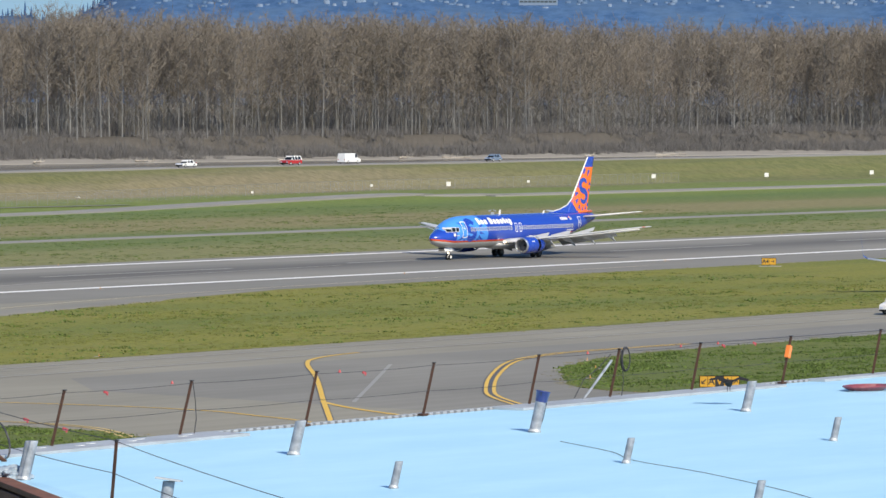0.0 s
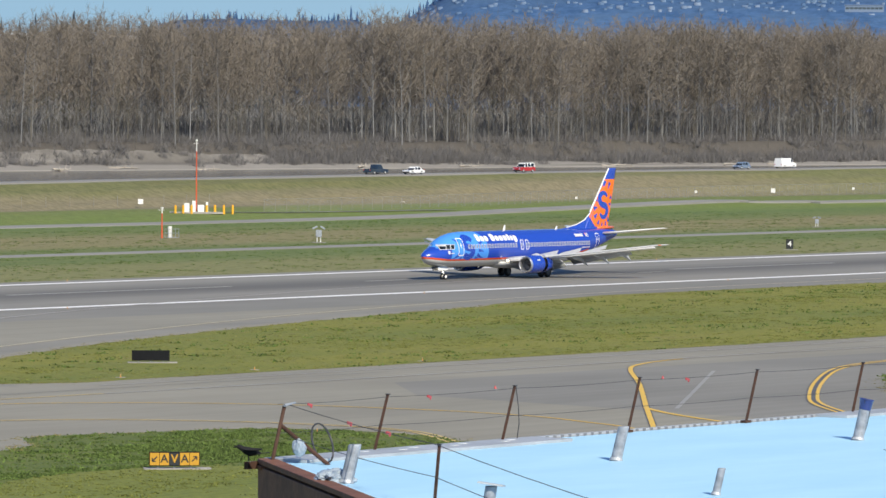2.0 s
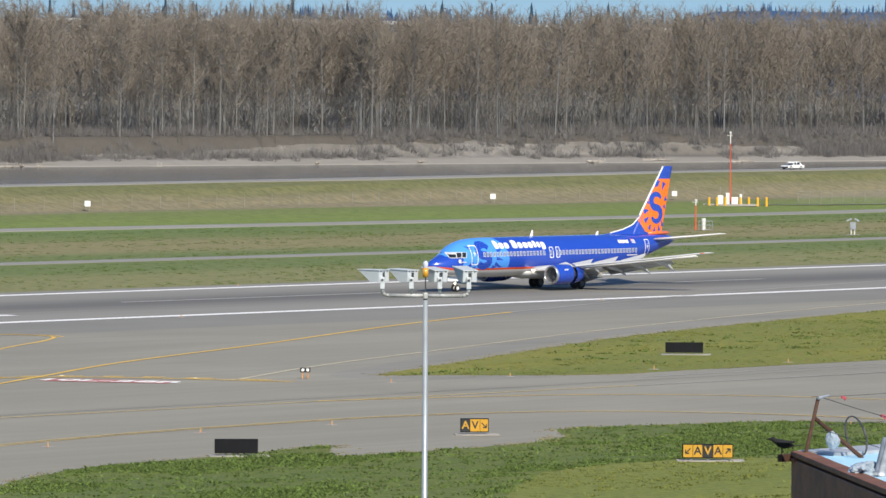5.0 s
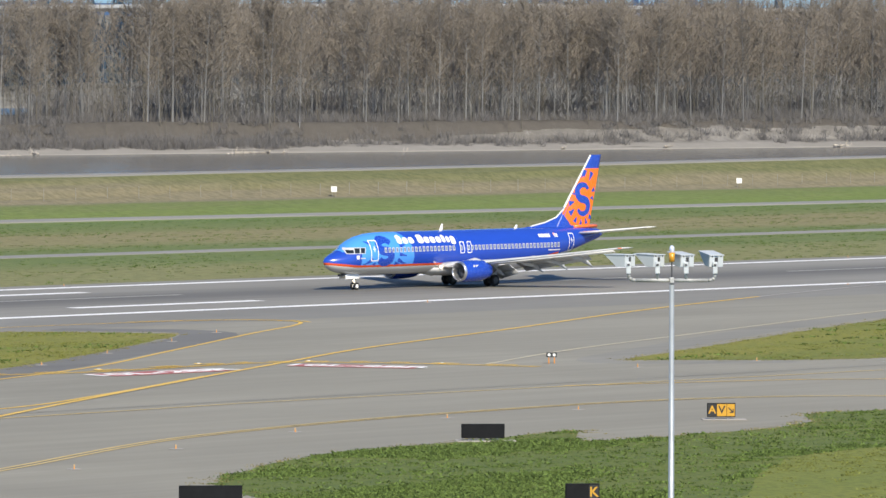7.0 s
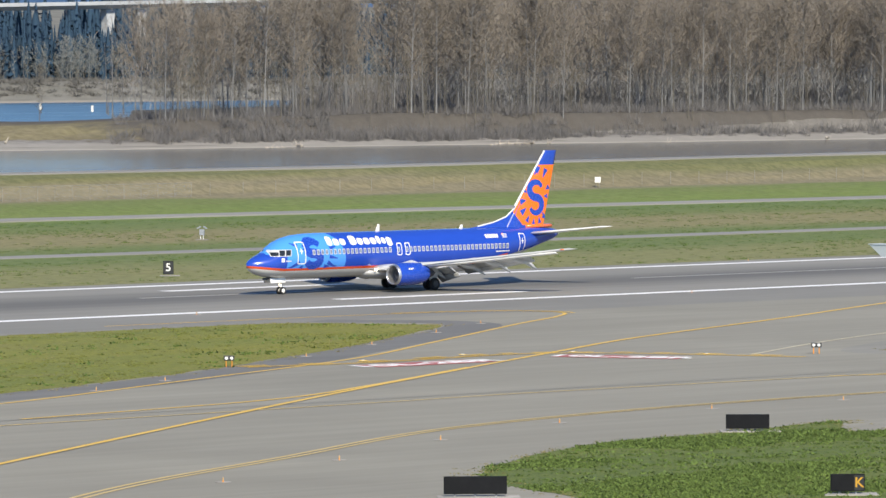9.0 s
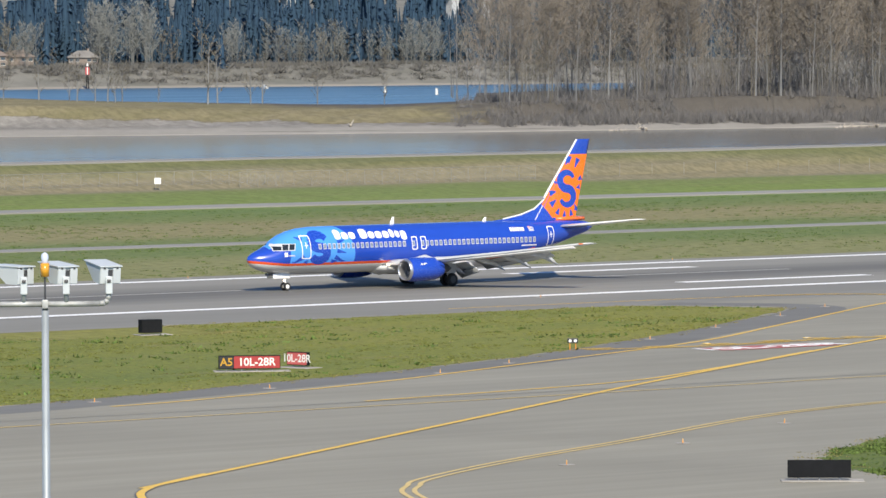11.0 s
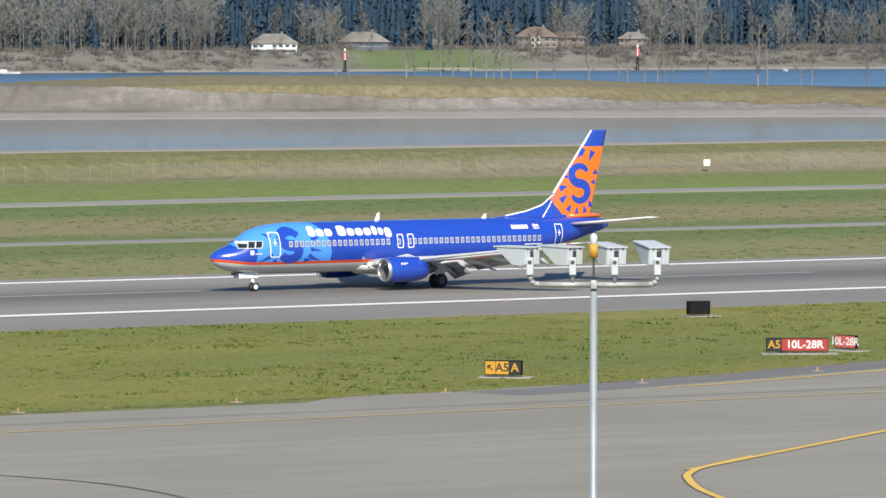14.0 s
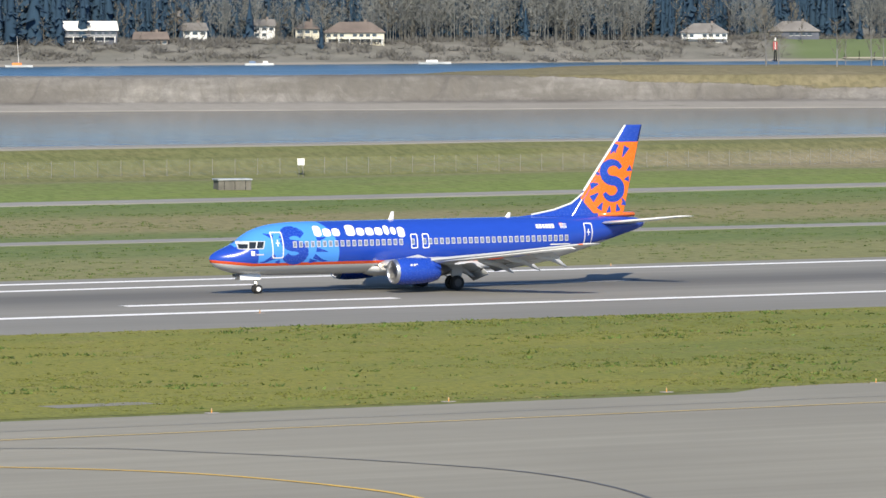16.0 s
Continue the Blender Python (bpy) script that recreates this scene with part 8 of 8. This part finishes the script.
def house(x, y, z, w, dep, storeys, wall, roof, yaw, label, hip=True, balcony=False, chimney=True):
    t = thing("house", label, "house", pose(x, y, z, 0, 0, yaw), "houses on the far shore")
    h = 3.0 * storeys
    part("wall", box(bmesh.new(), (0, 0, h / 2 - 2.5), (w, dep, h + 5)), wall, t)
    e, r = 0.9, min(w, dep) * 0.40
    ins = dep * 0.5 if hip else 0.0
    bm = loft(bmesh.new(), [[Vector((-w / 2 - e, -dep / 2 - e, h)), Vector((w / 2 + e, -dep / 2 - e, h)), Vector((w / 2 + e, dep / 2 + e, h)), Vector((-w / 2 - e, dep / 2 + e, h))],
                            [Vector((-w / 2 - e, -dep / 2 - e, h + 0.35)), Vector((w / 2 + e, -dep / 2 - e, h + 0.35)), Vector((w / 2 + e, dep / 2 + e, h + 0.35)), Vector((-w / 2 - e, dep / 2 + e, h + 0.35))],
                            [Vector((-w / 2 + ins, -0.1, h + r)), Vector((w / 2 - ins, -0.1, h + r)), Vector((w / 2 - ins, 0.1, h + r)), Vector((-w / 2 + ins, 0.1, h + r))]])
    rf = part("roof", bm, roof, t)
    if chimney:
        part("chimney", box(bmesh.new(), (w * 0.18, 0.5, h + r), (1.2, 1.2, 2.4)), M["siding_tan"], rf)
    n = max(3, int(w / 3.2))
    for s in range(storeys):
        for k in range(n):
            if (k * 7 + s * 3) % 5 == 4:
                continue
            xx = -w / 2 + w * (k + 0.5) / n
            win = part("window", box(bmesh.new(), (xx, -dep / 2 - 0.03, 3.0 * s + 1.65), (w / n * 0.62, 0.1, 1.5)), M["far_glass"], t, "dark window")
            part("frame", box(bmesh.new(), (xx, -dep / 2 - 0.06, 3.0 * s + 0.82), (w / n * 0.7, 0.16, 0.16)), M["white_board"], win, "white sill")
    if balcony:
        part("balcony", box(bmesh.new(), (0, -dep / 2 - 1.1, 3.0 * (storeys - 1)), (w * 0.96, 2.2, 0.25)), M["white_board"], t, "long white balcony")
        part("railing", box(bmesh.new(), (0, -dep / 2 - 2.1, 3.0 * (storeys - 1) + 0.9), (w * 0.96, 0.1, 0.14)), M["white_board"], t, "white railing")
        for k in range(6):
            xx = -w * 0.46 + w * 0.92 * k / 5
            part("column", box(bmesh.new(), (xx, -dep / 2 - 2.0, 1.5 * (storeys - 1)), (0.5, 0.4, 3.0 * (storeys - 1))), M["white_board"], t, "white column")
    return t


HY = 2478
house(1543, HY, 8.2, 26, 14, 1, M["siding_dark"], M["roof_grey"], -30, "long low house with a broad grey hipped roof")
bays = house(1654, HY, 7.8, 22, 14, 2, M["siding_tan"], M["roof_brown"], -30, "two-storey house with tall white window bays")
for xx in (-2.2, 0.6):
    bay = part("window_bay", box(bmesh.new(), (xx, -7.4, 3.2), (2.3, 0.9, 6.6)), M["white_board"], bays, "tall white window bay")
    for zz in (1.4, 4.6):
        part("pane", box(bmesh.new(), (xx, -7.88, zz), (1.5, 0.08, 2.2)), M["far_glass"], bay, "dark pane")
house(1487, HY, 7.6, 24, 13, 1, M["white_board"], M["roof_grey"], -28, "white house with terrace and grey roof", True, True)
house(1279, HY, 5.6, 30, 14, 2, M["stucco"], M["roof_brown"], -26, "large cream villa with columned balconies", True, True)
house(1258, HY + 12, 7.5, 12, 10, 2, M["stucco"], M["roof_brown"], -26, "cream wing of the villa")
house(1130, HY, 7.2, 28, 12, 2, M["siding_dark"], M["white_board"], -24, "modern dark house with a flat white roof", False, True, False)
house(1164, HY, 5.6, 17, 10, 1, M["siding_tan"], M["roof_brown"], -24, "brown shingled house with two gables", False)
house(1191, HY + 6, 7.0, 12, 10, 2, M["white_board"], M["roof_grey"], -20, "white two-storey house with a steep roof", False)
house(1239, HY + 24, 9.0, 11, 9, 2, M["white_board"], M["roof_grey"], -22, "white house among the trees", False)
house(1215, HY + 60, 14.0, 22, 12, 2, M["siding_tan"], M["roof_grey"], -20, "grey-roofed house on the slope")
house(1140, HY + 70, 15.0, 40, 12, 2, M["siding_dark"], M["roof_grey"], -24, "long dark terrace of houses on the slope", False, False, False)
house(1225, HY + 90, 18.0, 20, 12, 3, M["white_board"], M["roof_grey"], -22, "tall white house on the slope", False)
house(1722, HY + 5, 9.6, 16, 10, 1, M["siding_tan"], M["roof_grey"], -32, "small grey house behind trees")
house(1662 + 40, HY + 40, 10, 18, 10, 1, M["siding_tan"], M["roof_brown"], -32, "brown house behind trees")


def beacon(x, y, h):
    t = thing("river_beacon", "red river beacon on dark timber piles", "beacon", pose(x, y, -4.6))
    for a in range(4):
        part("pile", tube(bmesh.new(), (0.9 * math.cos(a * 1.57), 0.9 * math.sin(a * 1.57), -1), (0.4 * math.cos(a * 1.57), 0.4 * math.sin(a * 1.57), h - 3.6), 0.26, 0.2, 7), M["sign_back"], t, "dark timber pile")
    part("board", box(bmesh.new(), (0, 0, h - 1.8), (2.2, 0.6, 4.2), pose(0, 0, 0, 0, 0, -33), 0.05), M["red_plastic"], t, "bright red board")
    part("stripe", box(bmesh.new(), (-0.2, -0.35, h - 1.8), (0.5, 0.2, 3.9), pose(0, 0, 0, 0, 0, -33)), M["white_board"], t, "white stripe")
    part("lamp", tube(bmesh.new(), (0, 0, h + 0.9), (0, 0, h + 2.4), 0.5, 0.3, 8), M["white_board"], t, "pale lamp")


beacon(1498, 2424, 10.5)
beacon(1684, 2424, 12.0)


def boat(x, y, L, yaw, label, hull, cabin, mast_h=0.0):
    t = thing("boat", label, "boat", pose(x, y, -4.1, 0, 0, yaw), "boats on the river")
    rings = [[Vector((px * L, w * sy * L * 0.15, z)) for sy, z in ((-1, 1.1), (-0.7, 0), (0.7, 0), (1, 1.1))] for px, w in ((-0.5, 0.8), (-0.2, 1.0), (0.2, 0.9), (0.42, 0.45), (0.52, 0.05))]
    part("hull", loft(bmesh.new(), rings), hull, t)
    part("cabin", box(bmesh.new(), (-0.08 * L, 0, 1.6), (L * 0.36, L * 0.18, 1.2), None, 0.15), cabin, t, "low cabin")
    part("windscreen", box(bmesh.new(), (0.1 * L, 0, 1.75), (0.1, L * 0.17, 0.7)), M["far_glass"], t, "dark windscreen")
    if mast_h:
        part("mast", tube(bmesh.new(), (0, 0, 1), (-0.06 * mast_h, 0, mast_h), 0.14, 0.08, 6), M["white_board"], t, "tall mast")
    return t


boat(1290, 2412, 16, -25, "long white boat moored by the far shore", M["white_board"], M["white_board"])
boat(1190, 2414, 9, -20, "moored boat with a bright blue cover", M["white_board"], M["car_blue"])
boat(1198, 2416, 7, -28, "small white motor boat at a jetty", M["white_board"], M["white_board"])
boat(1062, 2410, 13, -22, "sailing boat with an orange stripe and leaning mast", M["white_board"], M["orange_tape"], 15)
motor_boat = boat(1790, 2350, 5.5, -100, "small white motor boat crossing the channel", M["white_board"], M["white_board"])
jetty = thing("jetty", "grey timber jetty with tall piles", "jetty", pose(1560, 2425, -4.0, 0, 0, -25))
part("deck", box(bmesh.new(), (0, 0, 1.6), (34, 2.4, 0.4)), M["log"], jetty)
for k in range(0, 9, 2):
    part("pile", tube(bmesh.new(), (-16 + 4 * k, 1.2, -2), (-16 + 4 * k, 1.2, 3.2 + (k % 3)), 0.24, 0.22, 7), M["sign_back"], jetty, "dark pile")


def bridge():
    t = thing("bridge", "distant concrete road bridge on tall piers", "bridge")
    Y = 2640
    xa = lambda az: Y * math.tan(radians(az))
    part("deck", loft(bmesh.new(), [[Vector((xa(az), Y + dy, z + dz)) for dy, dz in ((-9, 2.2), (9, 2.2), (9, 0), (5, -2.4), (-5, -2.4), (-9, 0))] for az, z in ((34, 48), (38, 53), (42, 59), (46, 62), (50, 60))]), M["far_concrete"], t, "pale concrete deck")
    for az, z in ((36.9, 50), (38.62, 53), (38.95, 53), (40.56, 56), (42.3, 58), (44.2, 60), (46, 61)):
        part("pier", loft(bmesh.new(), [[Vector((xa(az) + sx * w, Y + sy * 3, zz)) for sx, sy in ((-1, -1), (1, -1), (1, 1), (-1, 1))] for zz, w in ((-6, 3.0), (z - 10, 2.6), (z - 2, 3.6))]), M["far_concrete"], t, "pale concrete pier")


bridge()
rnd = random.Random(77)
hall = thing("long_building", "long building on the hillside with haze-blue painted walls", "building", pose(4230 * math.sin(radians(57.5)), 4230 * math.cos(radians(57.5)), 88, 0, 0, -57))
part("wall", box(bmesh.new(), (0, 0, 0), (30, 10, 5)), M["hazy_wall"], hall)
part("roof", box(bmesh.new(), (0, 0, 2.8), (31, 11, 0.6)), M["hazy_wall"], hall)
for k in range(9):
    part("window", box(bmesh.new(), (-13 + 3.2 * k, -5.03, 0.3), (2.8, 0.1, 1.6)), M["far_glass"], hall, "dark window band")
cube = (np.array([(x, y, z) for x in (-1, 1) for y in (-1, 1) for z in (0, 1)], float), np.array([(0, 1, 3), (0, 3, 2), (4, 6, 7), (4, 7, 5), (0, 4, 5), (0, 5, 1), (2, 3, 7), (2, 7, 6), (1, 5, 7), (1, 7, 3)]))
gable = (np.array([(-1, -1, 0), (1, -1, 0), (1, 1, 0), (-1, 1, 0), (-1, -1, 0.6), (1, -1, 0.6), (1, 1, 0.6), (-1, 1, 0.6), (-1, 0, 1.0), (1, 0, 1.0)], float), np.array([(0, 1, 5), (0, 5, 4), (1, 2, 6), (1, 6, 5), (2, 3, 7), (2, 7, 6), (3, 0, 4), (3, 4, 7), (4, 5, 9), (4, 9, 8), (6, 7, 8), (6, 8, 9), (5, 6, 9), (7, 4, 8)]))
spots = []
for k in range(520):
    az, d = radians(rnd.uniform(52.6, 64)), rnd.uniform(4515, 4598)
    z = ridge_top(math.degrees(az)) * (0.55 + 0.45 * (d - 4420) / 180)
    spots.append((0, d * math.sin(az), d * math.cos(az), z - 1, -az, rnd.uniform(0.9, 2.8), rnd.uniform(1.5, 3.2)))
tagged(new("hillside_houses", scatter_mesh("hillside_houses", [gable], spots, M["hazy_wall"])), "scattered houses on the distant hillside, haze painted into their blue", "houses", kind="stuff")
# marker posts and a leaning log on the spit
for x, y in ((1068, 1345), (1098, 1410)):
    t = thing("marker_post", "white marker post on the spit", "post", pose(x, y, bank_z(x - 30, max(20, y - shore_y(x - 30))) - 0.2), "marker posts")
    part("post", tube(bmesh.new(), (0, 0, 0), (0, 0, 2.0), 0.45, 0.4, 8), M["white_board"], t)
# ---- tufts, last ----
def inside(p, poly):
    x, y = p
    c = False
    for (x0, y0), (x1, y1) in zip(poly, poly[1:] + poly[:1]):
        if (y0 > y) != (y1 > y) and x < (x1 - x0) * (y - y0) / (y1 - y0) + x0:
            c = not c
    return c


def tuft_material(name, c):
    n = Nodes(name, 0.9)
    n.b.inputs["Specular IOR Level"].default_value = 0.36
    return n.done(n.mix(n.island(), tint(c, 0.55), tint(c, 1.5)))


M["tuft"] = tuft_material("grass_tufts", (0.128, 0.142, 0.032))
M["tuft_dark"] = tuft_material("dark_grass_tufts", (0.080, 0.122, 0.028))
M["tuft_dry"] = tuft_material("dry_grass_tufts", (0.20, 0.175, 0.07))


def tufts():
    rnd = random.Random(31)
    kinds = []
    for k in range(5):
        kinds.append(weld([spike(np.array([rnd.gauss(0, 0.22), rnd.gauss(0, 0.22), -0.01]), (rnd.gauss(0, 0.7), rnd.gauss(0, 0.7), 0.8), rnd.uniform(0.07, 0.20), rnd.uniform(0.025, 0.05)) for _ in range(9)]))

    def spread(name, label, test, box_, count, mat, s0, s1, clump):
        spots = []
        while len(spots) < count and box_:
            x, y = rnd.uniform(box_[0], box_[1]), rnd.uniform(box_[2], box_[3])
            if noise.noise((x * 0.05, y * 0.12, clump)) + 0.5 * noise.noise((x * 0.3, y * 0.5, clump)) < 0.12 or not test((x, y)):
                if rnd.random() < 0.9:
                    continue
                if not test((x, y)):
                    continue
            s = rnd.uniform(s0, s1)
            spots.append((rnd.randrange(5), x, y, 0.02, rnd.uniform(0, 6.3), s, s * rnd.uniform(0.6, 1.1)))
        tagged(new(name, scatter_mesh(name, kinds, spots, mat)), label, "grass", kind="stuff")

    for key, area, n, k in (("east", (288, 540, 256, 333), 9000, 1.0), ("west", (95, 292, 259, 333), 8000, 2.0)):
        test = lambda p, key=key: inside(p, ISLANDS[key])
        spread("grass_tufts", "low dark tufts in mown grass", test, area, n, M["tuft"], 0.35, 1.0, k)
        spread("grass_tufts", "scattered dark green weeds in mown grass", test, area, n // 9, M["tuft_dark"], 0.9, 2.2, k + 20)
        spread("dry_tufts", "dry straw tufts in mown grass", test, area, n // 5, M["tuft_dry"], 0.3, 0.8, k + 40)
    rim = []
    for key in ("east", "west", "sign", "right"):
        for x, y in ISLANDS[key]:
            if 60 < x < 620 and 150 < y < 334:
                for q in range(5):
                    sc = rnd.uniform(0.35, 0.9)
                    rim.append((rnd.randrange(5), x + rnd.gauss(0, 0.8), y + rnd.gauss(0, 0.45), 0.02, rnd.uniform(0, 6.3), sc, sc * 0.6))
    tagged(new("dry_tufts", scatter_mesh("dry_tufts", kinds, rim, M["tuft_dry"])), "dry straw along the edges of the grass", "grass", kind="stuff")
    spread("grass_tufts", "dark green tufts in lush grass", lambda p: inside(p, ISLANDS["sign"]) and not inside(p, ISLANDS["patch"]), (170, 272, 165, 223), 16000, M["tuft_dark"], 0.5, 1.5, 3.0)
    spread("grass_tufts", "dark weeds in a yellow grass patch", lambda p: inside(p, ISLANDS["patch"]), (185, 245, 168, 200), 900, M["tuft"], 0.4, 1.2, 3.5)
    spread("grass_tufts", "dark green tufts in lush grass", lambda p: inside(p, ISLANDS["right"]), (325, 430, 165, 235), 9000, M["tuft_dark"], 0.6, 1.6, 4.0)
    spread("grass_tufts", "rough grass between runway and service road", lambda p: not 458 < p[1] < 467, (150, 820, 402, 555), 18000, M["tuft_dark"], 0.5, 1.2, 5.0)


tufts()


# ---- what moves ----
def motions():
    walk(plane, [(t, pose(x, PLANE_Y, 0.03)) for t, x in PLANE_X])
    for sp, home in MOVING["spoilers"]:
        walk(sp, [(0, pose(*home, 0, -48)), (4.7, pose(*home, 0, -48)), (6.6, pose(*home, 0, 0)), (16, pose(*home, 0, 0))])
    for sl, home in MOVING["sleeves"]:
        out = Matrix.Translation((home[0] + 0.55, home[1], home[2]))
        walk(sl, [(0, out), (4.7, out), (6.4, Matrix.Translation(home)), (16, Matrix.Translation(home))])
    for car, x0, v, y, yaw in CARS:
        end = x0 + v * 16
        walk(car, [(t, pose(x0 + v * t, y, levee_z(x0 + v * t) + 0.17, 0, 0, yaw)) for t in range(0, 17, 2)])
    walk(motor_boat, [(0, pose(1825, 2352, -4.1, 0, 0, -98)), (16, pose(1700, 2330, -4.1, 0, 0, -98))])
    walk(flying_crow, CROW)


motions()
